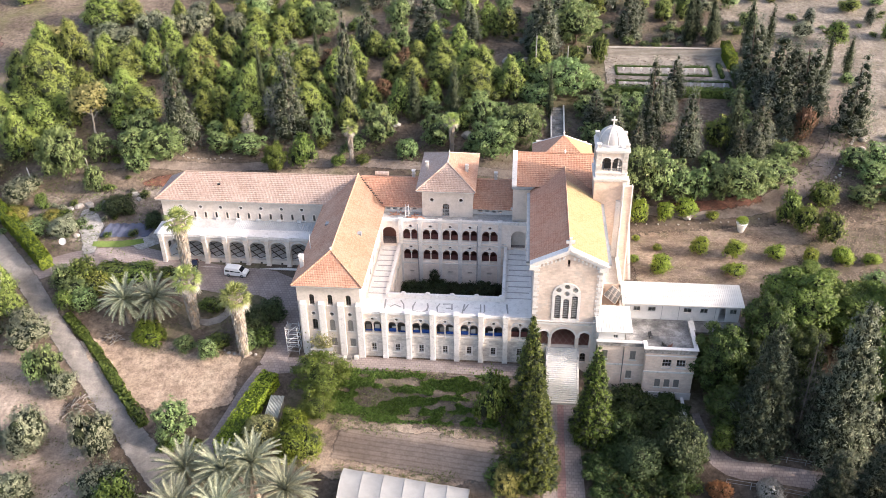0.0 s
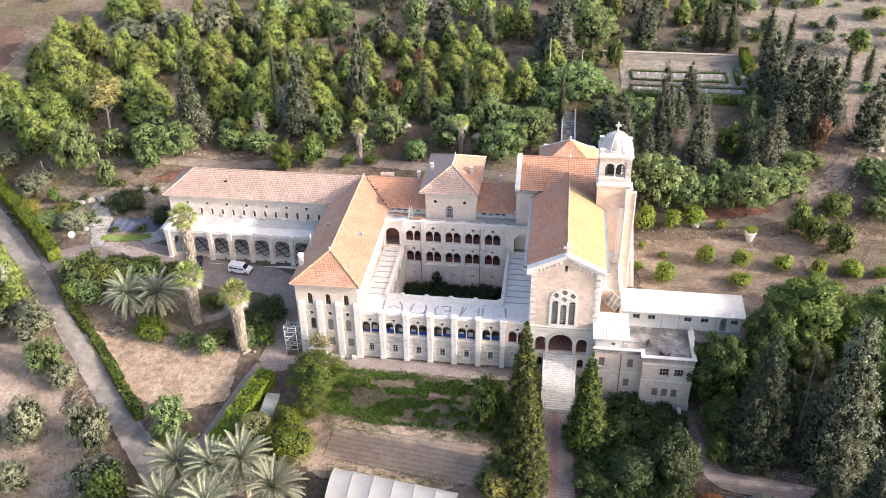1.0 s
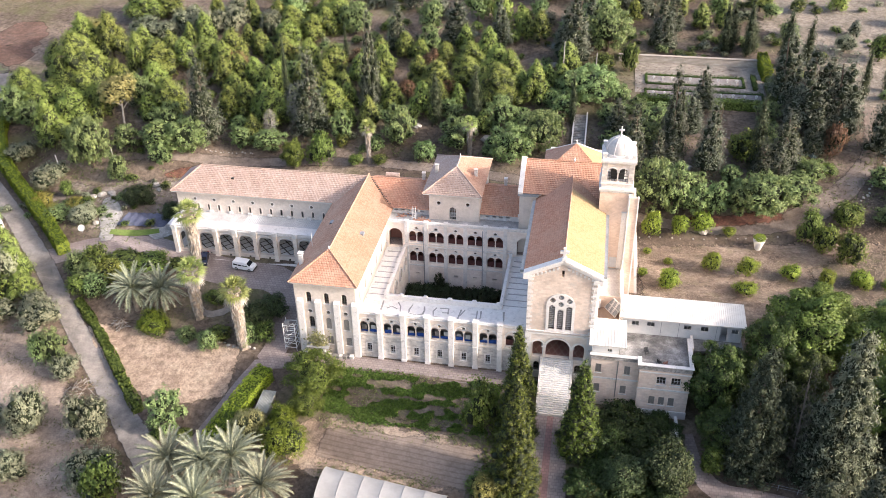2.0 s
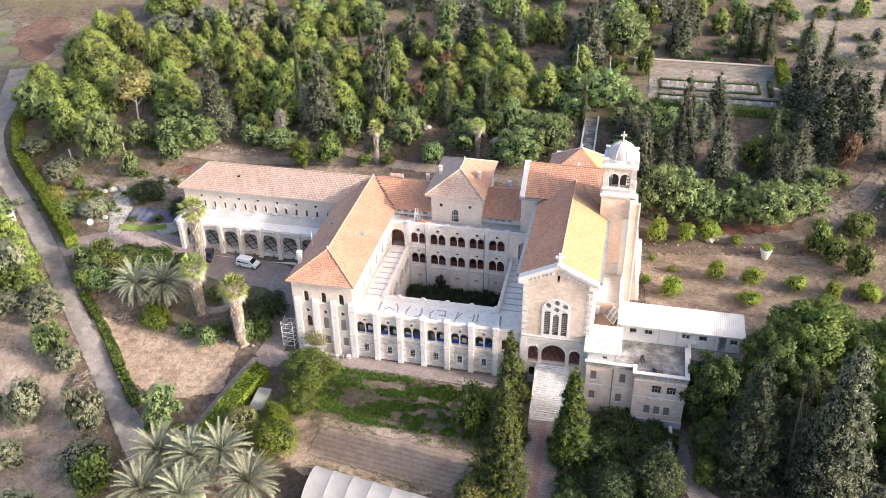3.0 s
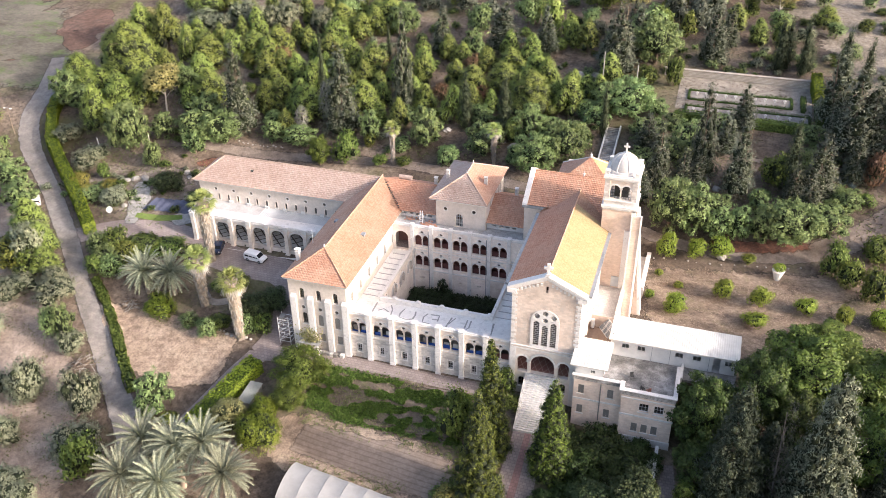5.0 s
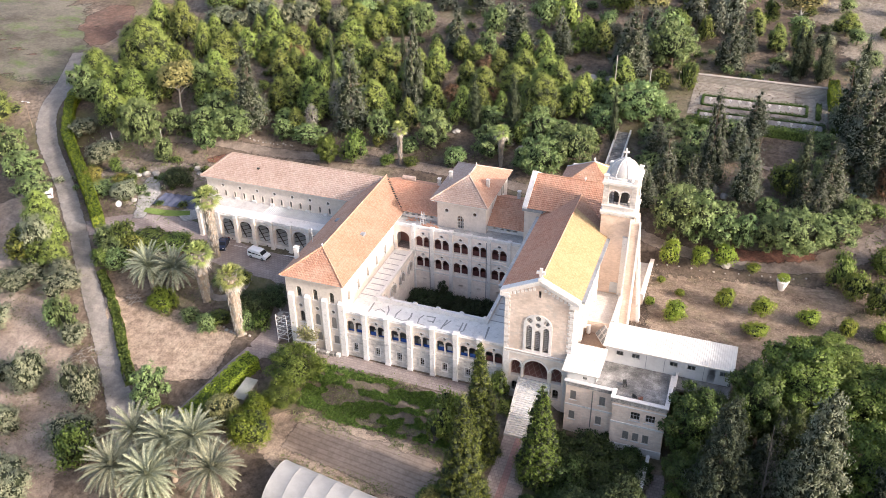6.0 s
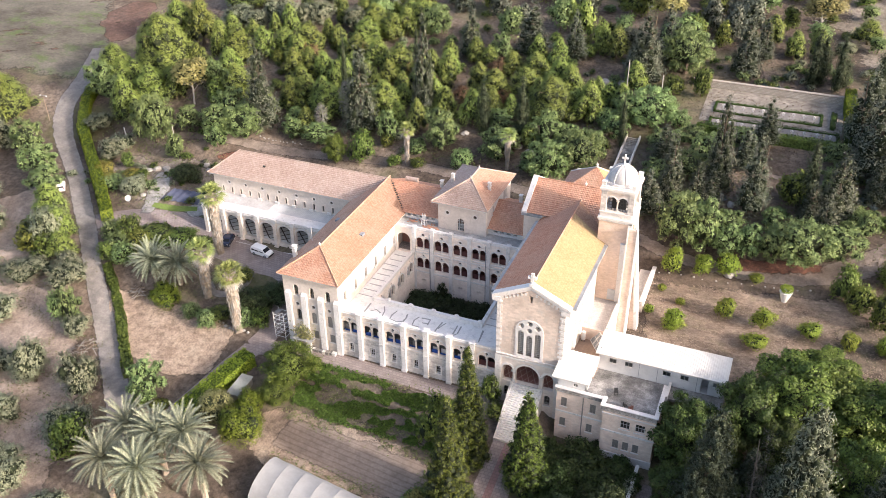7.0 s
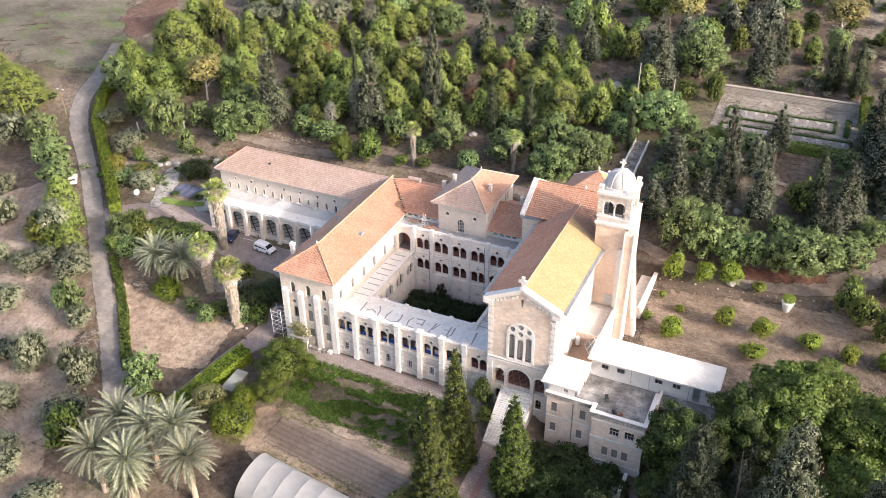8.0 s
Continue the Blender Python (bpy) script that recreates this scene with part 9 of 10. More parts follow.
hedge("road_hedge", [(-57.8, 13.6), (-65.2, 20.6), (-74.3, 28.8), (-84, 37.4), (-88.6, 45.0), (-91.3, 53)], 2.2, 2.3, M_HEDGE, "clipped bright green hedge along the road")
hedge("drive_hedge", [(-13.6, -6.2), (-15.2, -11), (-16.9, -17.0), (-17.6, -19.6)], 2.8, 2.3, M_HEDGE, "clipped bright yellow-green hedge beside the paved drive")
hedge("meadow_hedge", [(-50.2, 3.6), (-46.2, 0.4), (-41, -4.6), (-35.5, -10.6), (-31.0, -15.2)], 1.5, 0.9, M_SHRUB, "low loose hedge between road and meadow", 0.24, 60)
hedge("terrace_hedge", [(69.8, 92.5), (70.3, 84.5)], 2.0, 3.0, M_HEDGE, "clipped green hedge at the terrace garden")
hedge("terrace_hedge", [(70.5, 83), (70.8, 74)], 2.0, 2.0, M_BOX, "clipped dark green hedge at the terrace garden")


# palms
def date_palm_meshes(seed):
    rng = random.Random(seed)
    V, F = [], []
    count = 74
    for i in range(count):
        a = i * 2.39996 + rng.uniform(-0.2, 0.2)
        e = radians(84 - 118 * (i / count) ** 0.75 + rng.uniform(-5, 5))
        ln = rng.uniform(3.0, 3.7)
        hx, hy = math.cos(a), math.sin(a)
        pts = []
        x, z, ang = 0.15, 0.0, e
        for k in range(9):
            pts.append(Vector((hx * x, hy * x, z)))
            x += math.cos(ang) * ln / 8
            z += math.sin(ang) * ln / 8
            ang -= radians(3.8 + 3.6 * k / 8)
        side = Vector((-hy, hx, 0))
        for k in range(8):
            p, q = pts[k], pts[k + 1]
            d = (q - p).normalized()
            upv = side.cross(d)
            if upv.z < 0:
                upv = -upv
            wl = 0.36 * math.sin(math.pi * (0.2 + 0.72 * (k + 0.5) / 8)) + 0.06
            for s in (-1, 1):
                for jj in (0.0, 0.34, 0.67):
                    b0 = p.lerp(q, jj)
                    tip = b0 + side * s * wl * 0.8 + d * wl * 0.9 + upv * wl * 0.35
                    w = d * 0.07
                    n = len(V)
                    V += [b0 - w, b0 + w, tip]
                    F.append((n, n + 1, n + 2))
            n = len(V)
            V += [p - side * 0.035, p + side * 0.035, q + side * 0.03, q - side * 0.03]
            F.append((n, n + 1, n + 2, n + 3))
    return mesh_from("fronds", [tuple(v) for v in V], F, M_FROND)


def palm_trunk(name, h, r0, r1, seed, shag):
    rng = random.Random(seed)
    bm = bmesh.new()
    k = max(6, int(h * (3 if shag else 2)))
    n = 12
    rings = []
    for i in range(k + 1):
        u = i / k
        r = r0 + (r1 - r0) * u
        ringv = []
        for j in range(n):
            a = 2 * math.pi * j / n
            rr = r * (1 + (0.22 if shag else 0.1) * rng.uniform(-1, 1) + (0.1 if i % 2 else 0))
            ringv.append(bm.verts.new((rr * math.cos(a), rr * math.sin(a), -0.3 + (h + 0.3) * u + (rng.uniform(-0.12, 0.12) if shag else 0))))
        rings.append(ringv)
    for a, b in zip(rings, rings[1:]):
        for j in range(n):
            bm.faces.new((a[j], a[(j + 1) % n], b[(j + 1) % n], b[j]))
    bm.faces.new(rings[-1])
    me = bpy.data.meshes.new(name)
    bm.normal_update()
    bm.to_mesh(me)
    bm.free()
    me.materials.append(M_PALMBARK)
    return me


def fan_palm_meshes(seed):
    rng = random.Random(seed)
    V, F, DV, DF = [], [], [], []
    for i in range(46):
        a = i * 2.39996 + rng.uniform(-0.2, 0.2)
        e = radians(80 - 125 * (i / 46))
        ln = rng.uniform(0.75, 1.05)
        d = Vector((math.cos(a) * math.cos(e), math.sin(a) * math.cos(e), math.sin(e)))
        side = Vector((-math.sin(a), math.cos(a), 0))
        up = side.cross(d)
        base = d * ln
        dead = i > 38
        vv, ff = (DV, DF) if dead else (V, F)
        n = len(vv)
        vv += [d * 0.1 - side * 0.025, d * 0.1 + side * 0.025, base + side * 0.025, base - side * 0.025]
        ff.append((n, n + 1, n + 2, n + 3))
        for j in range(9):
            b = radians(-78 + 19.5 * j)
            w = 0.8 * (1 - 0.25 * abs(j - 4) / 4) * rng.uniform(0.85, 1.1)
            t = base + (d * math.cos(b) + side * math.sin(b)) * w - Vector((0, 0, 0.22 * w)) + up * 0.05
            c0 = base + (d * math.cos(b - 0.16) + side * math.sin(b - 0.16)) * w * 0.5
            c1 = base + (d * math.cos(b + 0.16) + side * math.sin(b + 0.16)) * w * 0.5
            n = len(vv)
            vv += [base.copy(), c0, t, c1]
            ff.append((n, n + 1, n + 2, n + 3))
    return mesh_from("leaves", [tuple(v) for v in V], F, M_FAN), mesh_from("dead_leaves", [tuple(v) for v in DV], DF, M_DEADFROND)


DATE = [(date_palm_meshes(3 + k), palm_trunk("trunk", 6.0, 0.42, 0.38, 20 + k, False)) for k in range(3)]
for i, (x, y, h) in enumerate(DATE_PALM_AT):
    ob = tagged(new("date_palm"), "grey-green date palm with a wide arching crown", "palm tree", "date palms")
    ob.location = (x, y, ground_z(x, y))
    cr = new("fronds", DATE[i % 3][0])
    cr.parent, cr.location, cr.rotation_euler = ob, (0, 0, h), (0, 0, i * 1.3)
    ks = 1.3 if i < 6 else (0.95 if i == 6 else 1.32)
    cr.scale = (ks, ks, ks)
    tr = new("trunk", DATE[i % 3][1])
    tr.parent, tr.scale = ob, (1, 1, h / 6.0)
FAN = [(fan_palm_meshes(11 + k), palm_trunk("trunk", 8.0, 0.6, 1.0, 40 + k, True), palm_trunk("trunk", 6.0, 0.28, 0.5, 50 + k, True)) for k in range(2)]
for i, (x, y, h) in enumerate(FAN_PALM_AT):
    front = i < 3
    ob = tagged(new("fan_palm"), "tall fan palm with a shaggy pale trunk of dead fronds" if front else "fan palm with a slim trunk and a thatch of dead fronds", "palm tree", "fan palms")
    ob.location = (x, y, ground_z(x, y))
    cz = h - 1.5
    sc = 1.75 if front else 1.2
    for nm, me in (("leaves", FAN[i % 2][0][0]), ("dead_leaves", FAN[i % 2][0][1])):
        o = new(nm, me)
        o.parent, o.location, o.scale, o.rotation_euler = ob, (0, 0, cz), (sc, sc, sc), (0, 0, i * 0.9)
    t = new("trunk", FAN[i % 2][1] if front else FAN[i % 2][2])
    t.parent, t.scale = ob, (1, 1, cz / (8.0 if front else 6.0))
    rng = np.random.default_rng(60 + i)
    k = 520 if front else 260
    zz = rng.uniform(0.12, 1.0, k)
    aa = rng.uniform(0, 2 * math.pi, k)
    rad = (0.64 + 0.45 * zz) if front else (0.28 + 0.3 * zz)
    pos = np.column_stack([rad * np.cos(aa), rad * np.sin(aa), zz * cz])
    v, f = sprays(pos, np.column_stack([0.25 * np.cos(aa), 0.25 * np.sin(aa), np.full(k, -1.0)]), 0.75, rng, 0.16, 0.16)
    o = new("thatch", mesh_from("thatch", v.tolist(), f.tolist(), M_DEADFROND))
    o.parent = ob


# ---- loose things outdoors ----
def greenhouse():
    g = thing("greenhouse_tunnel", (11.5, -24.8, -4.4), "white canvas tunnel greenhouse with scalloped bays", "greenhouse")
    n, bay, cy, hw, x0 = 6, 2.95, -25.2, 4.2, 0.6
    for k in range(n):
        bm = bmesh.new()
        rows = []
        for i in range(9):
            u = i / 8
            sag = 0.1 * 4 * u * (1 - u)
            x = x0 + bay * (k + u)
            r = []
            for j in range(15):
                a = math.pi * j / 14
                yy = cy + hw * math.cos(a) * (1 - 0.05 * sag) - 0.135 * (x - x0)
                zz = (3.1 - sag) * math.sin(a) ** 0.75 if 0 < j < 14 else 0.0
                r.append(bm.verts.new((x, yy, ground_z(x, yy) * 0.4 - 4.45 * 0.6 + zz)))
            rows.append(r)
        for a, b in zip(rows, rows[1:]):
            for j in range(14):
                bm.faces.new((a[j], b[j], b[j + 1], a[j + 1]))
        part("canvas_bay", bm, M_CANVAS, g, smooth=True)
    for k in range(n + 1):
        bm = bmesh.new()
        x = x0 + bay * k
        yo = -0.135 * (x - x0)
        tube(bm, [(x, cy + yo + hw * math.cos(math.pi * j / 12), ground_z(x, cy + yo + hw * math.cos(math.pi * j / 12)) * 0.4 - 2.67 + 3.12 * max(0, math.sin(math.pi * j / 12)) ** 0.75) for j in range(13)], [0.03] * 13, 5)
        part("hoop", bm, M_CANVAS, g)
    bm = bmesh.new()
    pts = [(cy + hw * math.cos(math.pi * j / 12), 3.05 * max(0, math.sin(math.pi * j / 12)) ** 0.75) for j in range(13)]
    vs = [bm.verts.new((x0, y, ground_z(x0, y) * 0.4 - 2.67 + z)) for y, z in pts]
    bm.faces.new(vs)
    part("end_sheet", bm, M_CANVAS, g)


greenhouse()


def car(name, label, x, y, turn, paint, van):
    """A small car or van: body, windows, wheels with rims, lamps; nose towards +x."""
    L, Wd, H = (4.3, 1.75, 1.8) if van else (4.0, 1.7, 1.5)
    prof = [(-2.1, 0.3), (-2.15, 0.75), (-2.12, 1.1), (-2.0, H - 0.06), (-1.8, H), (0.35, H), (0.75, H - 0.12), (1.35, 1.08), (2.0, 0.92), (2.14, 0.7), (2.12, 0.3)] if van else \
        [(-1.95, 0.28), (-2.0, 0.7), (-1.9, 0.98), (-1.5, 1.05), (-1.05, H - 0.04), (0.2, H), (0.5, H - 0.06), (1.1, 1.0), (1.8, 0.85), (1.98, 0.62), (1.96, 0.28)]
    ob = tagged(new(name), label, "car")

    def sub(nm, bm, mat, parent=None):
        me = bpy.data.meshes.new(nm)
        bm.normal_update()
        bm.to_mesh(me)
        bm.free()
        me.materials.append(mat)
        o = new(nm, me)
        o.parent = parent or ob
        return o
    bm = bmesh.new()
    rings = []
    for s in (-1, -0.96, 0.96, 1):
        rings.append([bm.verts.new((px * (1 if abs(s) < 0.99 else 0.985), s * Wd / 2 * (1 - (0.1 if pz > 1.1 else 0.0) * (pz - 1.0)), pz if abs(s) < 0.99 else 0.3 + (pz - 0.3) * 0.985)) for px, pz in prof])
    k = len(prof)
    for a, b in zip(rings, rings[1:]):
        for i in range(k):
            bm.faces.new((a[i], a[(i + 1) % k], b[(i + 1) % k], b[i]))
    bm.faces.new(rings[0][::-1])
    bm.faces.new(rings[-1])
    body = sub("body", bm, paint)
    roof = H
    for s in (-1, 1):
        for x0, x1 in (((-1.85, -1.05), (-0.95, -0.15), (-0.05, 0.85)) if van else ((-1.1, -0.3), (-0.2, 0.7))):
            bm = bmesh.new()
            yy = s * (Wd / 2 - 0.02)
            top = roof - 0.22
            q = [(x0, yy + s * 0.03, 1.05), (x1 + (0.25 if x1 > 0.5 else 0), yy + s * 0.03, 1.05), (x1 - (0.1 if x1 > 0.5 else 0), yy - s * 0.05, top), (x0 + 0.05, yy - s * 0.05, top)]
            v0 = [bm.verts.new(p) for p in q]
            v1 = [bm.verts.new((p[0], p[1] - s * 0.06, p[2])) for p in q]
            bm.faces.new(v0)
            bm.faces.new(v1[::-1])
            for i in range(4):
                bm.faces.new((v0[i], v0[(i + 1) % 4], v1[(i + 1) % 4], v1[i]))
            sub("side_window", bm, M_CARGLASS)
    for nm, (xa, za), (xb, zb) in (("windscreen", (prof[6][0] + 0.06, prof[6][1] - 0.03), (prof[7][0] + 0.0, prof[7][1] + 0.05)), ("rear_window", (prof[3][0] - 0.04, roof - 0.25), (prof[2][0] - 0.05, 1.1))):
        bm = bmesh.new()
        w = Wd / 2 - 0.16
        nrm = 0.03
        q = [(xa + nrm, -w, za), (xa + nrm, w, za), (xb + nrm, w + 0.06, zb), (xb + nrm, -w - 0.06, zb)] if nm == "windscreen" else [(xa, -w, za), (xa, w, za), (xb, w, zb), (xb, -w, zb)]
        bm.faces.new([bm.verts.new(p) for p in q])
        sub(nm, bm, M_CARGLASS)
    for wx in (-1.35, 1.3):
        for s in (-1, 1):
            bm = bmesh.new()
            tube(bm, [(wx, s * (Wd / 2 - 0.2), 0.32), (wx, s * (Wd / 2 + 0.01), 0.32)], [0.32, 0.32], 14)
            w = sub("wheel", bm, M_RUBBER)
            bm = bmesh.new()
            tube(bm, [(wx, s * (Wd / 2), 0.32), (wx, s * (Wd / 2 + 0.025), 0.32)], [0.2, 0.18], 12)
            sub("rim", bm, M_ZINC, w)
    for s in (-1, 1):
        for nm, px, pz, mat in (("headlight", prof[8][0] + 0.03, 0.74, M_METAL), ("tail_light", prof[1][0] - 0.01, 0.95, M_REDPLASTIC)):
            bm = bmesh.new()
            box(bm, px - 0.06, px + 0.06, s * Wd / 2 * 0.72 - 0.14, s * Wd / 2 * 0.72 + 0.14, pz - 0.09, pz + 0.09)
            sub(nm, bm, mat)
    bm = bmesh.new()
    box(bm, prof[-1][0] - 0.05, prof[-1][0] + 0.08, -Wd / 2 + 0.06, Wd / 2 - 0.06, 0.3, 0.55)
    sub("bumper", bm, M_RUBBER)
    ob.matrix_basis = Matrix.Translation((x, y, ground_z(x, y) + 0.1)) @ Matrix.Rotation(radians(turn), 4, "Z") @ Matrix.Scale(0.94, 4)
    return ob


M_REDPLASTIC = plain("red_plastic", (0.35, 0.02, 0.02), (0.45, 0.03, 0.03), rough=0.3, bump=0.0)
car("van", "small white van parked on the paved forecourt", -24.9, 16.1, -6, M_CARPAINT, True)
car("car", "white car parked under the roadside trees", -74.3, 19.2, 132, M_CARPAINT, False)
car("car", "dark navy car parked beside the arcade", -33.0, 17.0, -75, M_NAVYPAINT, False)


def scaffold():
    s = thing("scaffold", (-11.4, 0.6, 0), "white tubular scaffold tower beside the wall", "scaffold")
    z0 = ground_z(-11.4, 0.6)
    for x in (-12.3, -10.4):
        for y in (-0.2, 1.4):
            b = bmesh.new()
            tube(b, [(x, y, z0 - 0.1), (x, y, z0 + 5.2)], [0.05, 0.05], 6)
            part("standard", b, M_WHITEWASH, s)
    for k in range(6):
        z = z0 + 0.5 + 0.85 * k
        b = bmesh.new()
        for y in (-0.2, 1.4):
            tube(b, [(-12.3, y, z), (-10.4, y, z)], [0.04, 0.04], 6)
        for x in (-12.3, -10.4):
            tube(b, [(x, -0.2, z), (x, 1.4, z)], [0.04, 0.04], 6)
        part("ledger", b, M_WHITEWASH, s)
    for k in range(3):
        z = z0 + 0.5 + 1.7 * k
        b = bmesh.new()
        tube(b, [(-12.3, -0.2, z), (-10.4, -0.2, z + 1.6)], [0.035, 0.035], 6)
        part("brace", b, M_WHITEWASH, s)
    for k in (2, 5):
        z = z0 + 0.55 + 0.85 * k
        part("platform", B((-12.25, -11.5, -0.15, 1.35, z, z + 0.06)), M_SHUTTER, s)


scaffold()


def lean_to():
    s = thing("garden_shed", (-11.05, -12.6, -2.2), "low garden shed under a corrugated grey sheet roof", "shed")
    z = ground_z(-11.05, -12.6)
    bm = bmesh.new()
    n = 20
    for i in range(n):
        xa, xb, ha, hb = -12.75 + 2.15 * i / n, -12.75 + 2.15 * (i + 1) / n, 0.15 * (i % 2), 0.15 * ((i + 1) % 2)
        bm.faces.new([bm.verts.new(p) for p in ((xa, -14.3, z + 1.6 + ha), (xb, -14.3, z + 1.6 + hb), (xb, -9.8, z + 1.95 + hb), (xa, -9.8, z + 1.95 + ha))])
    part("roof", bm, M_SHEDROOF, s, "weathered grey-green corrugated sheet")
    each("wall", ((-12.6, -12.48, -14.1, -10.0, z - 1.2, z + 1.6), (-10.85, -10.73, -14.1, -10.0, z - 1.2, z + 1.6), (-12.48, -10.85, -14.1, -13.98, z - 1.2, z + 1.58), (-12.48, -10.85, -10.12, -10.0, z - 1.2, z + 1.85)), M_SHUTTER, s)


lean_to()


def terrace_garden():
    w = thing("terrace_wall", (56, 91.4, 18), "long low retaining wall of pale rubble stone", "wall")
    for i in range(27):
        x = 38.5 + 1.18 * i
        z = ground_z(x, 91.5)
        part("wall_length", B((x, x + 1.18, 91.2, 91.9, z - 0.5, z + 1.5 + 0.05 * math.sin(i * 2.1))), M_RUBBLE, w)
    part("coping", B((38.4, 70.5, 91.1, 92.0, ground_z(54, 91.5) + 1.5, ground_z(54, 91.5) + 1.62)), M_RUBBLE, w)
    strip("terrace_floor", [(42.2, 83.8, 14.4), (50, 83.8, 14.4), (60, 83.8, 14.4), (69.2, 83.8, 14.4)], M_GRAVEL, "pale gravel floor of the terrace garden", "terrace", 0.1)
    for y0, y1, x0, x1 in ((84.9, 80.6, 44.6, 65.2), (77.8, 74.4, 44.4, 68.6)):
        strip("stone_bed", [(x0, (y0 + y1) / 2, 3.2), ((x0 + x1) / 2, (y0 + y1) / 2, 3.2), (x1, (y0 + y1) / 2, 3.2)], M_ASPHALT, "pale gravel bed inside a box hedge", "garden bed", 0.16)
        hedge("box_hedge", [(x0, y0), (x1, y0)], 0.5, 0.5, M_BOX, "low clipped box hedge round a gravel bed", 0.12, 70)
        hedge("box_hedge", [(x0, y1), (x1, y1)], 0.5, 0.5, M_BOX, "low clipped box hedge round a gravel bed", 0.12, 70)
        hedge("box_hedge", [(x1, y0), (x1, y1)], 0.5, 0.5, M_BOX, "low clipped box hedge round a gravel bed", 0.12, 70)
        hedge("box_hedge", [(x0, y0), (x0, y1)], 0.5, 0.5, M_BOX, "low clipped box hedge round a gravel bed", 0.12, 70)
        for i in range(10):
            x = x0 + 1.6 + i * (x1 - x0 - 3) / 9
            ym = (y0 + y1) / 2
            z = ground_z(x, ym) + 0.15
            s = thing("stone_marker", (x, ym, z), "small pale stone marker standing in the gravel bed", "stone marker", "markers in the terrace garden")
            part("post", B((x - 0.12, x + 0.12, ym - 0.1, ym + 0.1, z, z + 0.75)), M_WHITE, s)
            part("crossbar", B((x - 0.32, x + 0.32, ym - 0.08, ym + 0.08, z + 0.42, z + 0.58)), M_WHITE, s)
    hedge("box_hedge", [(67.4, 86.0), (67.4, 79.6)], 0.9, 0.9, M_BOX, "short clipped box hedge at the terrace", 0.14, 60)
    hedge("laurel_hedge", [(42.5, 72.4), (68, 72.0)], 1.6, 1.8, M_SHRUB, "uneven green hedge below the terrace garden")
    st = thing("wood_stairs", (31.2, 61, 13), "straight grey stone stairs climbing into the wood", "stairs")
    for i in range(22):
        y = 54.5 + 0.53 * i
        z = ground_z(31.2, y) + 0.3
        part("step", B((30.1, 32.4, y, y + 0.56, z - 0.5, z)), M_CONC, st)
    for x in (29.8, 32.4):
        bm = bmesh.new()
        v = []
        for xx in (x, x + 0.3):
            v += [bm.verts.new(p) for p in ((xx, 54, ground_z(31, 54) - 0.5), (xx, 66.3, ground_z(31, 66.3) - 0.5), (xx, 66.3, ground_z(31, 66.3) + 0.75), (xx, 54, ground_z(31, 54) + 0.75))]
        for q in ((0, 1, 2, 3), (7, 6, 5, 4), (0, 4, 5, 1), (1, 5, 6, 2), (2, 6, 7, 3), (3, 7, 4, 0)):
            bm.faces.new([v[i] for i in q])
        bmesh.ops.recalc_face_normals(bm, faces=bm.faces)
        part("side_wall", bm, M_STEP, st)


terrace_garden()


def stone(bm, x, y, z, r, rng, flat=0.6):
    """An uneven boulder added to a bmesh."""
    n = 9
    off = [rng.uniform(0.7, 1.2) for _ in range(40)]
    rings = []
    for j in range(1, 4):
        a = math.pi * j / 4
        rings.append([bm.verts.new((x + r * math.sin(a) * math.cos(2 * math.pi * i / n) * off[i + j], y + r * math.sin(a) * math.sin(2 * math.pi * i / n) * off[i + j], z + r * flat * math.cos(a) * off[j * 5 + i])) for i in range(n)])
    t, b = bm.verts.new((x, y, z + r * flat)), bm.verts.new((x, y, z - r * flat))
    for i in range(n):
        bm.faces.new((t, rings[0][i], rings[0][(i + 1) % n]))
        bm.faces.new((b, rings[2][(i + 1) % n], rings[2][i]))
        for p, q in zip(rings, rings[1:]):
            bm.faces.new((p[i], q[i], q[(i + 1) % n], p[(i + 1) % n]))


M_ROCK = plain("limestone_rock", (0.28, 0.26, 0.235), (0.42, 0.395, 0.36), big=0.8, fine=3.0, c3=(0.30, 0.27, 0.24), bump=0.6, dist=0.1)
srng = random.Random(21)


def boulder(x, y, r):
    z = ground_z(x, y)
    bm = bmesh.new()
    t = thing("boulder", (x, y, z), "pale weathered limestone boulder on dry ground", "rock", "boulders")
    stone(bm, x, y, z + r * 0.2, r, srng)
    part("rock", bm, M_ROCK, t)


for x, y, r in ((-59.6, 31.4, 1.0), (-58.0, 32.2, 0.8), (-61.0, 30.6, 0.7), (-57.4, 31.6, 0.6), (-54.5, 32.5, 1.1), (-52.6, 31.0, 0.8), (-50.2, 35.5, 0.9), (-49.0, 34.6, 0.7), (-56.4, 22.5, 0.7), (90.5, 55, 0.8), (92.3, 53.2, 0.7), (91.5, 58, 0.9), (89, 49.5, 0.6), (13, 56, 1.4), (10, 57.5, 1.1), (50, 53, 1.3), (52.5, 51.5, 1.0), (47, 47, 1.1), (-2, 59, 0.9), (20.5, 86, 1.6), (24, 87, 1.2), (18, 57.5, 1.3), (55, 36, 0.9), (73.5, 41, 0.8)):
    boulder(x, y, r)


def leaning_post(x, y, h):
    """An old wooden post set askew in the ground."""
    z = ground_z(x, y)
    t = thing("post", (x, y, z), "leaning pale weathered wooden post", "post")
    bm = bmesh.new()
    tube(bm, [(x, y, z - 0.3), (x - 0.35, y, z + h)], [0.13, 0.1], 7)
    part("pole", bm, M_WHITEWASH, t)


leaning_post(-70.8, 36.4, 4.2)


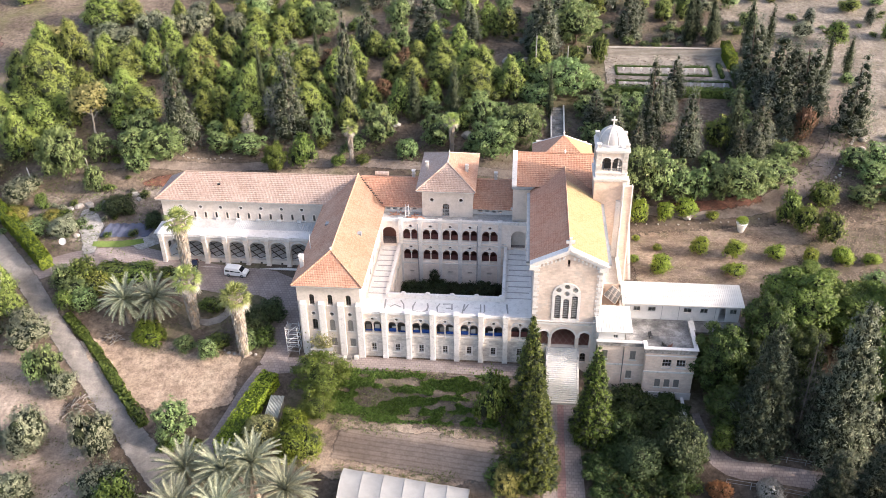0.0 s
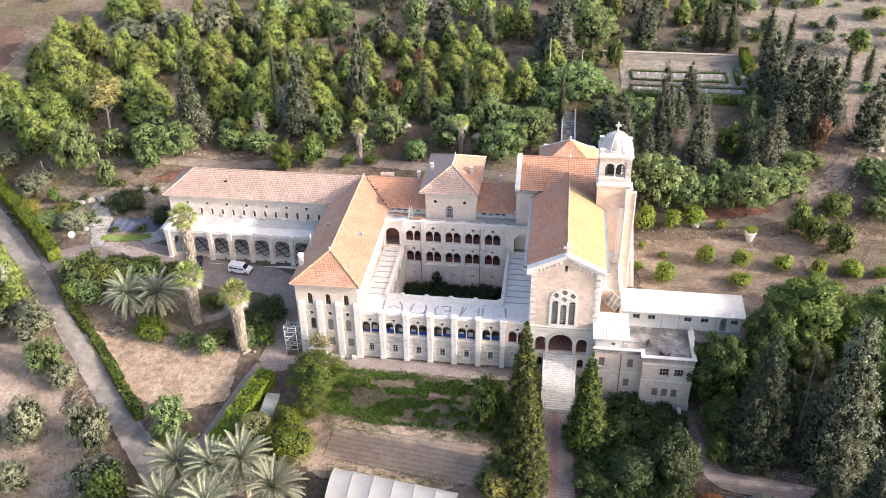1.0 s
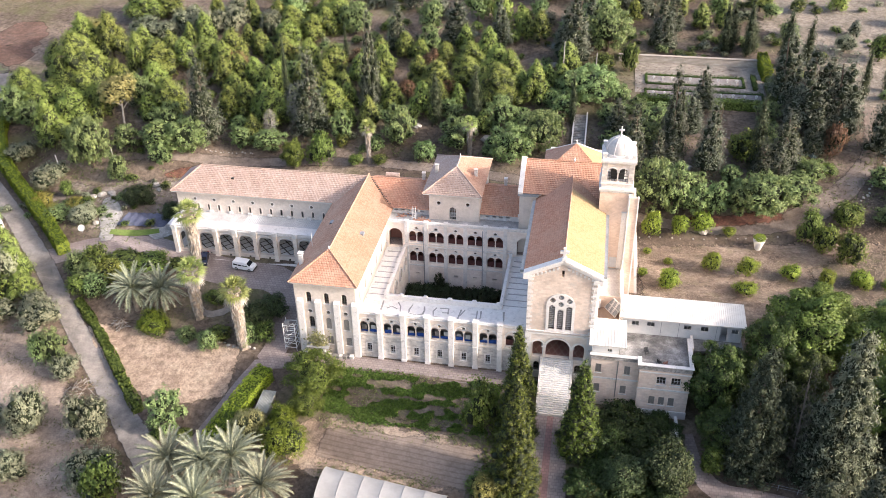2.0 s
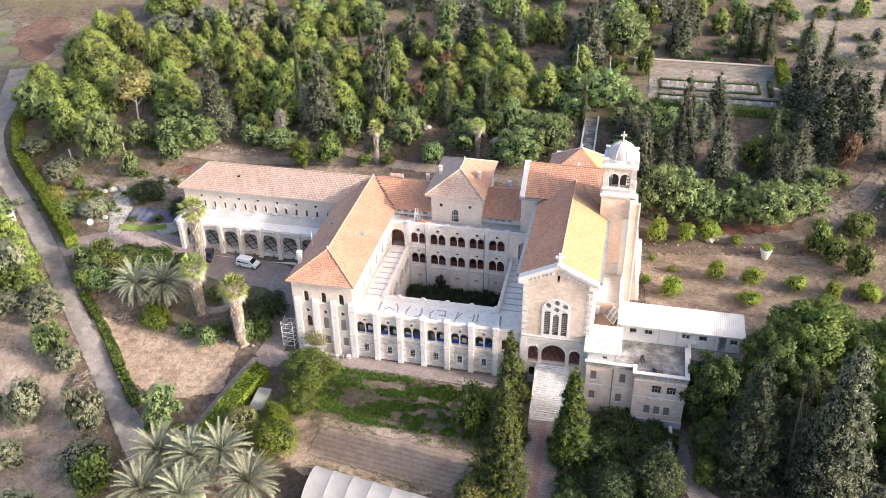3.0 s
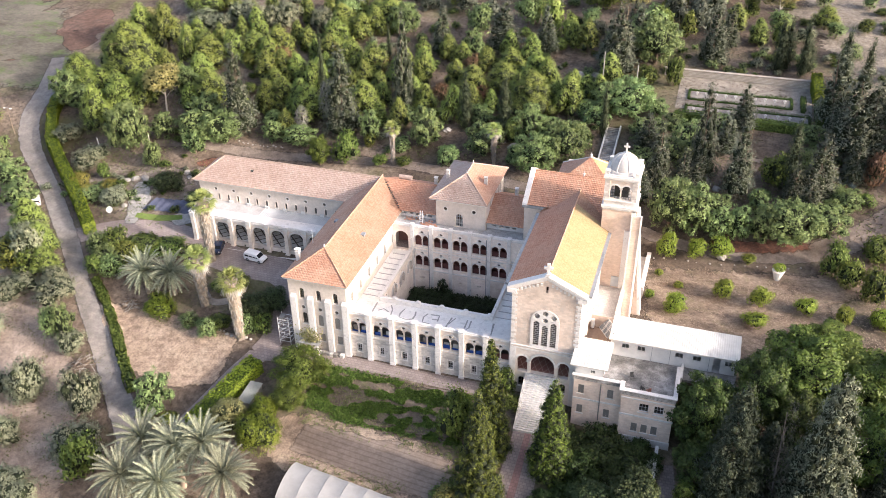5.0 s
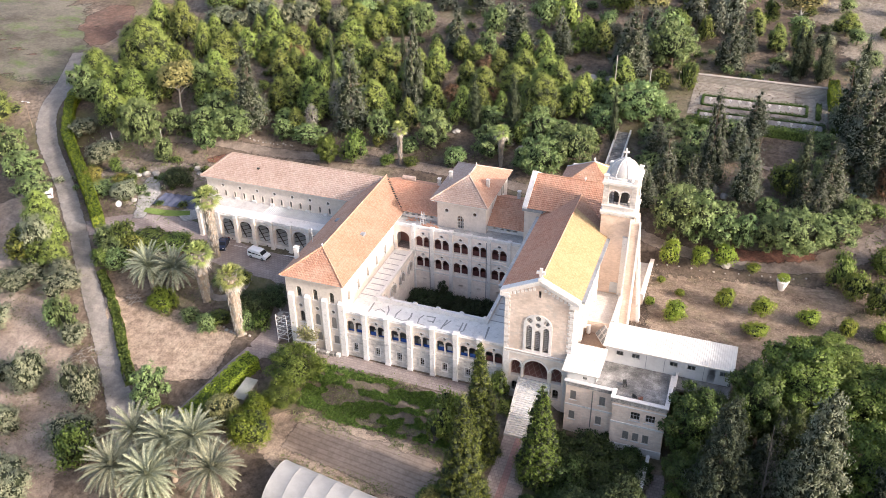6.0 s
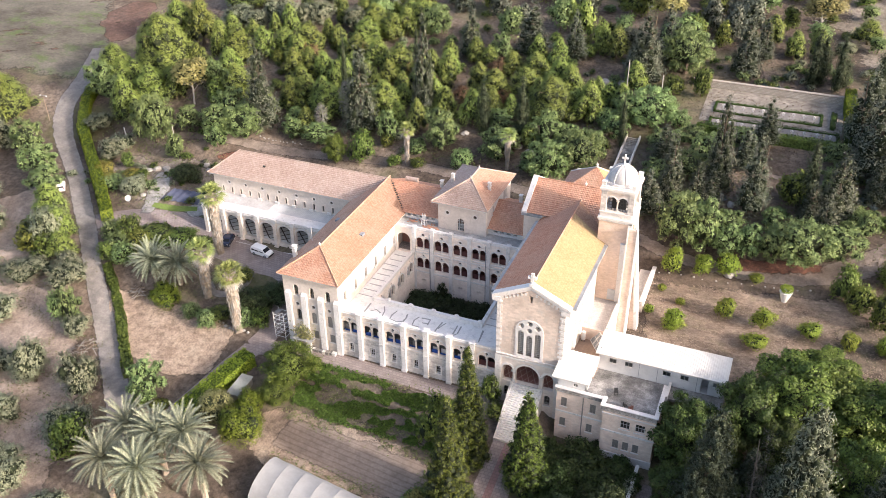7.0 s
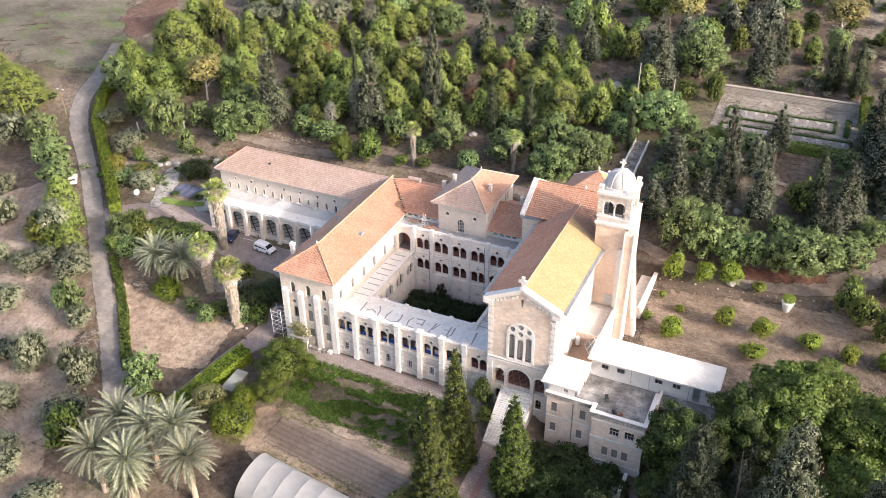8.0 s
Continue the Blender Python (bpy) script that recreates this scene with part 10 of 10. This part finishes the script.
def stone_row(name, label, pts, r, gap):
    """A line of edging stones, one mesh a stone."""
    t = tagged(new(name), label, "stone edging")
    i = 0
    for (xa, ya), (xb, yb) in zip(pts, pts[1:]):
        n = int(math.dist((xa, ya), (xb, yb)) / gap)
        for k in range(n):
            x, y = xa + (xb - xa) * k / n + srng.uniform(-0.35, 0.35), ya + (yb - ya) * k / n + srng.uniform(-0.25, 0.25)
            bm = bmesh.new()
            stone(bm, x, y, ground_z(x, y) + r * 0.3, r * srng.uniform(0.7, 1.25), srng, 0.8)
            part("stone", bm, M_ROCK, t)
            i += 1


stone_row("lane_edging", "row of pale stones edging the lane above the garden", [(43.5, 33.8), (57, 34.8), (70, 36.4)], 0.17, 1.8)
stone_row("lane_edging", "pale stones edging the lane towards the hill", [(83.4, 45.6), (88, 53), (90.2, 60)], 0.3, 0.9)
stone_row("wood_edging", "row of pale stones beside the lane behind the range", [(-44, 46.2), (-33, 47.2)], 0.2, 0.8)
stone_row("meadow_edging", "stones edging the planted bed by the palms", [(-31, 1.2), (-25, 0.2), (-20, -1.0), (-16.6, -0.4)], 0.3, 0.8)


def planter():
    t = thing("planter", (64.2, 33.2, 5.5), "large white tapering planter with a small shrub", "planter")
    z = ground_z(64.2, 33.2)
    bm = bmesh.new()
    cyl(bm, 64.2, 33.2, z - 0.1, z + 1.7, 0.5, 1.0, 14)
    part("pot", bm, M_WHITEWASH, t)
    bm = bmesh.new()
    cyl(bm, 64.2, 33.2, z + 1.7, z + 1.78, 1.06, 1.06, 14)
    part("rim", bm, M_WHITEWASH, t)
    rng = np.random.default_rng(5)
    d = rng.normal(0, 1, (420, 3))
    d /= np.linalg.norm(d, axis=1)[:, None]
    v, f = leaf_cards(d * np.array([1.1, 1.1, 0.7]) * rng.uniform(0.6, 1, (420, 1)) + np.array([0, 0, z - 5.5 + 2.3]), d, 0.15, rng)
    o = new("plant", mesh_from("plant", v.tolist(), f.tolist(), M_CITRUS))
    o.parent = t


planter()


def pole(x, y, h, label, mat=None):
    z = ground_z(x, y)
    t = thing("pole", (x, y, z), label, "pole")
    bm = bmesh.new()
    tube(bm, [(x, y, z - 0.3), (x + 0.05, y, z + h)], [0.13, 0.1], 8)
    part("shaft", bm, mat or M_WHITEWASH, t)


pole(-60, 38.5, 4.5, "leaning pale wooden post among the shrubs", M_TWIG)
pole(26.5, 79, 9.5, "tall pale utility pole among the trees", M_TWIG)
pole(33.5, 80.5, 6.5, "pale utility pole among the trees", M_TWIG)


def road_lamp(x, y, h):
    z = ground_z(x, y)
    t = thing("street_lamp", (x, y, z), "slim grey lamp post beside the narrow road", "lamp post")
    b = bmesh.new()
    tube(b, [(x, y, z - 0.3), (x - 0.05, y, z + h)], [0.09, 0.06], 8)
    part("post", b, M_BRUSH, t)
    b = bmesh.new()
    tube(b, [(x - 0.75, y - 0.1, z + h - 0.05), (x - 0.05, y, z + h), (x + 0.75, y + 0.1, z + h - 0.05)], [0.05, 0.06, 0.05], 6)
    arm = part("arm", b, M_ZINC, t)
    for s in (-1, 1):
        part("lamp_head", B((x + s * 0.8 - 0.22, x + s * 0.8 + 0.22, y - 0.14, y + 0.14, z + h - 0.16, z + h - 0.02)), M_WHITEWASH, arm)


road_lamp(-94.8, 38.8, 6.2)


def satellite_dish(x, y):
    z = ground_z(x, y)
    t = thing("satellite_dish", (x, y, z), "white satellite dish on a short post in dry soil", "satellite dish")
    b = bmesh.new()
    tube(b, [(x, y, z - 0.2), (x, y, z + 0.9)], [0.06, 0.06], 6)
    part("post", b, M_ZINC, t)
    b = bmesh.new()
    axis = Vector((0.25, -0.75, 0.6)).normalized()
    side = axis.orthogonal().normalized()
    up = axis.cross(side)
    c = Vector((x, y, z + 1.0))
    rings = []
    for i in range(5):
        r = 0.62 * i / 4 + 0.02
        rings.append([b.verts.new(c + axis * (0.2 * (r / 0.62) ** 2) + (side * math.cos(a) + up * math.sin(a)) * r) for a in (2 * math.pi * k / 16 for k in range(16))])
    for p, q in zip(rings, rings[1:]):
        for k in range(16):
            b.faces.new((p[k], p[(k + 1) % 16], q[(k + 1) % 16], q[k]))
    part("reflector", b, M_WHITEWASH, t, smooth=True)
    b = bmesh.new()
    tube(b, [c - up * 0.58 + axis * 0.2, c + axis * 0.7], [0.03, 0.03], 5)
    part("feed_arm", b, M_ZINC, t)


satellite_dish(-57.4, 19.5)
accent("silver_bush", "pale silvery round bush on dry soil", M_SILVER, -72.4, 31.6, 1.7, 1.9, 21)
accent("golden_shrub", "golden-yellow shrub beside the clipped hedge", M_GOLDSHRUB, -69.6, 26.6, 2.5, 2.0, 22)
accent("golden_shrub", "yellow-green low shrub on dry soil", M_GOLDSHRUB, -66.3, 24.6, 1.9, 1.5, 23)
accent("golden_shrub", "yellowing low shrub among dry weeds", M_GOLDSHRUB, -63.0, 27.6, 1.7, 1.1, 24)
accent("dark_bush", "dark green dense bush above the tarpaulin", M_LAUREL, -51.4, 30.2, 3.3, 3.2, 25)
accent("dark_bush", "dark green dense bush beside the range's corner", M_LAUREL, -43.6, 27.6, 1.9, 3.4, 26)
accent("laurel_bush", "dark green laurel beside the paved drive", M_LAUREL, -18.6, 3.6, 3.2, 4.6, 31)
accent("laurel_bush", "dark green laurel beside the paved drive", M_LAUREL, -16.4, 6.4, 2.6, 3.6, 32)
accent("garden_bush", "bright green leafy bush beside the dry meadow", M_PEPPERLIGHT, -35.6, 0.8, 3.0, 3.4, 27)
accent("grey_bush", "grey-green olive-like bush beside the pale path", M_OLIVE, -58.6, 23.0, 2.9, 3.3, 28)


def tarp():
    rng = random.Random(2)
    t = thing("tarpaulin", (-48, 25.5, 5), "dark navy pleated tarpaulin spread on a bank", "tarpaulin")
    bm = bmesh.new()
    rows = []
    for i in range(13):
        u = i / 12
        r = []
        for j in range(23):
            v = j / 22
            x = -52.2 + 8.2 * v + 0.8 * u
            y = 22.6 + 2.2 * v + 3.6 * u
            r.append(bm.verts.new((x, y, ground_z(x, y) + 0.2 + 0.5 * u + 0.1 * math.sin(v * 40 + u * 2) + rng.uniform(-0.03, 0.03))))
        rows.append(r)
    for a, b in zip(rows, rows[1:]):
        for j in range(22):
            bm.faces.new((a[j], a[j + 1], b[j + 1], b[j]))
    part("sheet", bm, M_TARP, t, smooth=True)


M_TARP = plain("navy_tarpaulin", (0.05, 0.055, 0.09), (0.12, 0.13, 0.18), rough=0.45, fine=2.0, big=0.8)
tarp()
strip("lawn_verge", [(-52.5, 20.6, 1.4), (-48, 21.6, 1.8), (-44.4, 23.6, 1.3)], plain("green_verge", (0.10, 0.16, 0.03), (0.18, 0.24, 0.06), fine=2.0, bump=0.5), "green grass verge beside the tarpaulin", "grass", 0.16)


def fence(name, label, pts, h, gap):
    t = tagged(new(name), label, "fence")
    prev = None
    for (xa, ya), (xb, yb) in zip(pts, pts[1:]):
        n = max(1, int(math.dist((xa, ya), (xb, yb)) / gap))
        for k in range(n + 1):
            x, y = xa + (xb - xa) * k / n, ya + (yb - ya) * k / n
            z = ground_z(x, y)
            bm = bmesh.new()
            tube(bm, [(x, y, z - 0.2), (x, y, z + h)], [0.05, 0.05], 6)
            part("post", bm, M_ZINC, t)
            if prev:
                for hh in (0.95, 0.5):
                    bm = bmesh.new()
                    tube(bm, [(prev[0], prev[1], prev[2] + h * hh), (x, y, z + h * hh)], [0.03, 0.03], 5)
                    part("rail", bm, M_ZINC, t)
            prev = (x, y, z)


fence("path_railing", "grey metal railing beside the lower paved path", [(60, -15.2), (70, -16.6), (80, -18.4)], 1.0, 2.4)
fence("garden_fence", "grey metal garden fence below the path", [(53.5, -19.8), (60, -20.6), (68, -22)], 1.4, 3.0)
w_ = thing("path_wall", (50.2, -10, -2), "thin dark retaining wall beside the paved path", "wall")
part("wall_body", B((49.0, 49.3, -16, -5.2, -4.5, -0.9)), M_CONC, w_)
part("coping", B((48.9, 49.4, -16, -5.2, -0.9, -0.75)), M_STEP, w_)


def agave(x, y, r, n, seed):
    rng = random.Random(seed)
    z = ground_z(x, y)
    t = thing("agave", (x, y, z), "cluster of blue-grey spiky agaves", "plant", "agaves")
    V, F = [], []
    for i in range(n):
        cx, cy = rng.gauss(0, r * 0.4), rng.gauss(0, r * 0.4)
        for k in range(14):
            a = k * 2.4 + rng.random()
            e = radians(rng.uniform(15, 75))
            ln = rng.uniform(0.8, 1.3)
            d = Vector((math.cos(a) * math.cos(e), math.sin(a) * math.cos(e), math.sin(e)))
            s = Vector((-math.sin(a), math.cos(a), 0)) * 0.11
            b = Vector((cx, cy, 0))
            m = len(V)
            V += [b - s, b + s, b + d * ln * 0.6 + s * 0.8, b + d * ln, b + d * ln * 0.6 - s * 0.8]
            F.append((m, m + 1, m + 2, m + 3, m + 4))
    o = new("leaves", mesh_from("leaves", [tuple(v) for v in V], F, M_AGAVE))
    o.parent = t


agave(74.6, 58.8, 3.4, 26, 1)
agave(53.5, 94.2, 2.6, 16, 2)
agave(50.5, 52.5, 1.8, 8, 3)
agave(24, 96, 3, 14, 4)
agave(2.5, 100, 3.5, 18, 5)


# court planting
def court_plants():
    """Low growth over the court, with a few taller shrubs; the court's shade is put into darker leaves."""
    rng = np.random.default_rng(9)
    rows = [(5.4 + 2.5 * i + 0.4 * (j % 2), 8.2 + 2.45 * j, 2.0, 1.7 + 0.25 * ((i * 7 + j * 3) % 3), "shrub") for j in range(5) for i in range(7) if not (j in (2, 3) and i > 5)]
    for x, y, r, h, sp in rows + [(18.4, 14.8, 2.3, 4.6, "broad"), (16.6, 15.6, 1.6, 2.8, "broad"), (20.2, 16.6, 1.3, 3.0, "broad"), (9.6, 18.9, 1.1, 4.2, "broad")]:
        ob = plant(sp, 3, x, y, r, h, float(rng.random() * 6))
        ob.location.z = 0.35
        # Swap the leaves for a copy coloured as if in shade.
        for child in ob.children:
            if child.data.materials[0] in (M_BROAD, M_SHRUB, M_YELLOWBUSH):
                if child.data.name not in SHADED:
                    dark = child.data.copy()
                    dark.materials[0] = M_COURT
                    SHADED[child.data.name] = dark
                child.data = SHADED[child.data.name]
        tagged(ob, "shrub in the enclosed courtyard, leaves darkened for its shade", "shrub", "courtyard shrubs")


SHADED = {}
court_plants()


# climbing plant and clutter by the west range
def climber():
    rng = np.random.default_rng(31)
    t = thing("climbing_plant", (-6.6, -0.6, 0), "olive-brown climbing plant trailing over a small awning", "climber")
    p = np.stack([rng.normal(-6.4, 0.9, 520), rng.normal(-0.85, 0.35, 520), np.clip(rng.normal(3.0, 0.9, 520), 0.3, 5)], 1)
    v, f = leaf_cards(p - np.array([-6.6, -0.6, 0]), np.tile([0, -0.6, 0.6], (520, 1)), 0.17, rng)
    o = new("foliage", mesh_from("foliage", v.tolist(), f.tolist(), M_TAMARISK))
    o.parent = t
    a = thing("awning", (-6.6, -1, 0), "small pale awning against the range wall", "awning")
    part("sheet", B((-8.2, -4.6, -1.7, -0.36, 2.2, 2.28)), M_CANVAS, a)
    for x in (-8.1, -4.7):
        bm = bmesh.new()
        tube(bm, [(x, -1.6, -0.2), (x, -1.6, 2.2)], [0.05, 0.05], 6)
        part("post", bm, M_WHITEWASH, a)
    r = random.Random(6)
    for i in range(9):
        x, y = -6.0 + 0.62 * i + r.uniform(-0.1, 0.1), -0.75 + r.uniform(-0.15, 0.15)
        s = r.uniform(0.18, 0.34)
        c = thing("storage_crate", (x, y, 0.06), "worn grey crate standing at the foot of the wall", "crate", "crates by the wall")
        part("box_body", B((x - s, x + s, y - s, y + s, -0.02, 0.06 + s * 1.6), (x - s - 0.02, x + s + 0.02, y - s - 0.02, y + s + 0.02, s * 1.45, s * 1.6 + 0.09)), (M_SHUTTER, M_CONC, M_METAL)[i % 3], c)


climber()


# heaps of cut branches by the road
def brush_heap(x, y, r, h, seed):
    rng = random.Random(seed)
    z = ground_z(x, y)
    t = thing("brush_heap", (x, y, z), "heap of dry grey-brown cut branches on bare soil", "brush pile", "brush heaps")
    for i in range(90):
        a, b = rng.uniform(0, 6.283), rng.uniform(0, 6.283)
        d = r * rng.random() ** 0.6
        cx, cy, cz = x + d * math.cos(a), y + d * math.sin(a), z + h * (1 - d / r) * rng.uniform(0.3, 1.0) + 0.1
        ln = rng.uniform(0.5, 1.1)
        v = Vector((math.cos(b) * ln, math.sin(b) * ln, rng.uniform(-0.25, 0.35)))
        c = Vector((cx, cy, cz))
        bm = bmesh.new()
        tube(bm, [c - v, c + Vector((0, 0, 0.1)), c + v], [0.06, 0.05, 0.015], 4)
        part("branch", bm, (M_TWIG, M_BARK, M_BRUSH)[i % 3], t)


brush_heap(-42.0, -12.4, 2.4, 1.3, 3)
brush_heap(-41.6, 1.2, 1.6, 1.0, 4)
brush_heap(-35.5, 40.5, 2.0, 1.0, 5)


# chairs on the annex roof
def chair(x, y, turn, mat):
    t = tagged(new("garden_chair"), "dark plastic garden chair standing on the flat roof", "chair", "chairs on the annex roof")

    def sub(nm, b):
        me = bpy.data.meshes.new(nm)
        b.normal_update()
        b.to_mesh(me)
        b.free()
        me.materials.append(mat)
        new(nm, me).parent = t
    sub("seat", B((-0.25, 0.25, -0.25, 0.25, 0.42, 0.47)))
    sub("backrest", B((-0.25, 0.25, 0.22, 0.27, 0.47, 0.95)))
    for sx in (-0.22, 0.22):
        for sy in (-0.22, 0.22):
            sub("leg", B((sx - 0.025, sx + 0.025, sy - 0.025, sy + 0.025, 0, 0.42)))
        sub("armrest", B((sx - 0.03, sx + 0.03, -0.22, 0.25, 0.64, 0.68)))
    t.matrix_basis = Matrix.Translation((x, y, 6.6)) @ Matrix.Rotation(turn, 4, "Z")


chair(44.2, -0.3, 0.4, M_IRON)
chair(46.0, -2.6, 2.2, M_IRON)
chair(46.8, -2.8, 4.0, M_LATTICE)


# repair work on the north terrace
def step_ladder(x, y, z, h):
    t = thing("step_ladder", (x, y, z), "white folding step ladder standing on the terrace", "ladder")
    for s in (-1, 1):
        for dy, nm in ((-0.55, "stile"), (0.55, "back_leg")):
            b = bmesh.new()
            tube(b, [(x + s * 0.32, y + dy, z), (x + s * 0.2, y, z + h)], [0.05, 0.045], 6)
            part(nm, b, M_WHITEWASH, t)
    for i in range(5):
        u = (i + 1) / 6
        b = bmesh.new()
        w = 0.32 - 0.12 * u
        tube(b, [(x - w, y - 0.55 * (1 - u), z + h * u), (x + w, y - 0.55 * (1 - u), z + h * u)], [0.04, 0.04], 5)
        part("rung", b, M_WHITEWASH, t)


def tile_pile(x, y, z, n, seed):
    rng = random.Random(seed)
    t = thing("roof_tile_pile", (x, y, z), "loose pile of red clay tiles lying on the terrace", "tile pile")
    for i in range(n):
        a = rng.uniform(0, 3.14)
        c, s = math.cos(a) * 0.2, math.sin(a) * 0.2
        px, py = x + rng.gauss(0, 0.7), y + rng.gauss(0, 0.35)
        pz = z + 0.05 * rng.randrange(3)
        b = bmesh.new()
        lo = [b.verts.new((px + u * c - v * s * 0.6, py + u * s + v * c * 0.6, pz)) for u, v in ((-1, -1), (1, -1), (1, 1), (-1, 1))]
        hi = [b.verts.new((px + u * c - v * s * 0.6, py + u * s + v * c * 0.6, pz + 0.05 + rng.uniform(0, 0.04))) for u, v in ((-1, -1), (1, -1), (1, 1), (-1, 1))]
        b.faces.new(hi)
        for k in range(4):
            b.faces.new((lo[k], lo[(k + 1) % 4], hi[(k + 1) % 4], hi[k]))
        part("tile", b, M_LOOSETILE, t)


M_LOOSETILE = plain("loose_clay_tiles", (0.40, 0.20, 0.13), (0.52, 0.30, 0.21), fine=3.0)
step_ladder(4.6, 23.0, 12.75, 2.3)
tile_pile(6.3, 22.6, 12.75, 40, 2)
tile_pile(2.6, 23.4, 12.75, 14, 3)


# ---- loose ground cover ----
def cover(name, label, count, spots, size, mat, seed, up=0.8, slim=0.35, clump=0.0, loose=0.45):
    """Small plants strewn over patches (x, y, half width, half depth), as one object."""
    rng = np.random.default_rng(seed)
    w = np.array([s[2] * s[3] for s in spots])
    pick = rng.choice(len(spots), count, p=w / w.sum())
    S = np.array(spots)[pick]
    xy = S[:, :2] + rng.uniform(-1, 1, (count, 2)) * S[:, 2:4]
    xy += rng.normal(0, loose, (count, 2))
    if clump:
        keep = np.array([noise.noise((x * 0.14, y * 0.5, seed)) + 0.5 * noise.noise((x * 0.6, y * 0.9, seed + 2)) > clump - 0.25 for x, y in xy])
        xy = xy[keep]
    z = np.array([ground_z(x, y) for x, y in xy]) + 0.08 + size * 0.3
    n = np.tile([0.0, 0.0, up], (len(xy), 1))
    v, f = leaf_cards(np.column_stack([xy, z]), n, size, rng, 0.9, slim)
    ob = new(name, mesh_from(name, v.tolist(), f.tolist(), mat))
    return tagged(ob, label, "ground cover", "", "stuff")


M_STRAWLEAF = leaf("straw", (0.20, 0.155, 0.11), (0.50, 0.41, 0.30), trans=0.1)
M_LITTERLEAF = leaf("leaf_litter", (0.07, 0.05, 0.03), (0.17, 0.12, 0.075), trans=0.05)
M_WEED = leaf("weeds", (0.09, 0.11, 0.03), (0.22, 0.24, 0.09), trans=0.15)
cover("bean_rows", "dense green vegetable leaves in rough rows", 30000, [(9.5, -4.7, 13.5, 1.45), (9.5, -7.6, 13, 1.4), (9.0, -10.0, 12, 1.2), (12, -11.6, 10, 0.6)], 0.19, M_VEG, 3, slim=0.7, clump=0.13, loose=0.22)
cover("bed_weeds", "dry and green weeds between the vegetable rows", 6000, [(9, -7.3, 14, 4.6), (10, -13.4, 13, 1.0), (10, -21.0, 12, 0.9), (24, -13, 3, 7)], 0.2, M_WEED, 4, clump=0.05)
cover("garden_straw", "dry straw-coloured weeds on the garden soil", 22000, [(64, 22, 22, 10), (96, 30, 14, 16), (56, 30, 14, 3)], 0.2, M_STRAWLEAF, 5, up=2.5, clump=0.05, slim=0.22)
cover("hill_straw", "dry straw-coloured weeds on the hillside", 20000, [(20, 118, 90, 26), (104, 62, 20, 34), (-60, 100, 30, 30)], 0.34, M_STRAWLEAF, 6, up=2.0, clump=0.1, slim=0.14)
cover("wood_litter", "dark fallen leaves and twigs under the trees", 11000, [(-14, 62, 52, 16), (20, 84, 44, 20), (56, 50, 30, 9)], 0.24, M_LITTERLEAF, 7)
cover("wood_weeds", "green and yellow weeds at the wood's edge", 9000, [(-58, 30, 12, 12), (-70, 46, 14, 12), (60, 52, 28, 9), (-10, 52, 40, 3), (100, 40, 14, 20)], 0.26, M_WEED, 8, clump=0.15)
cover("meadow_straw", "cut dry grass on the meadow", 7000, [(-31, -4, 12, 6)], 0.15, M_STRAWLEAF, 9, up=2.5, slim=0.12)
cover("verge_weeds", "weeds along the road and under the olives", 6500, [(-42, -16, 9, 7), (-62, -4, 12, 8), (-28, 1.5, 9, 3), (-30, 8, 10, 3), (-44, -34, 12, 10)], 0.2, M_WEED, 10, clump=0.25)
cover("bank_weeds", "rough green growth below the thujas", 6000, [(24.5, -14, 2.2, 9), (41, -10, 6, 5), (42, -19, 6, 5)], 0.24, M_SHRUB, 11, slim=0.7)
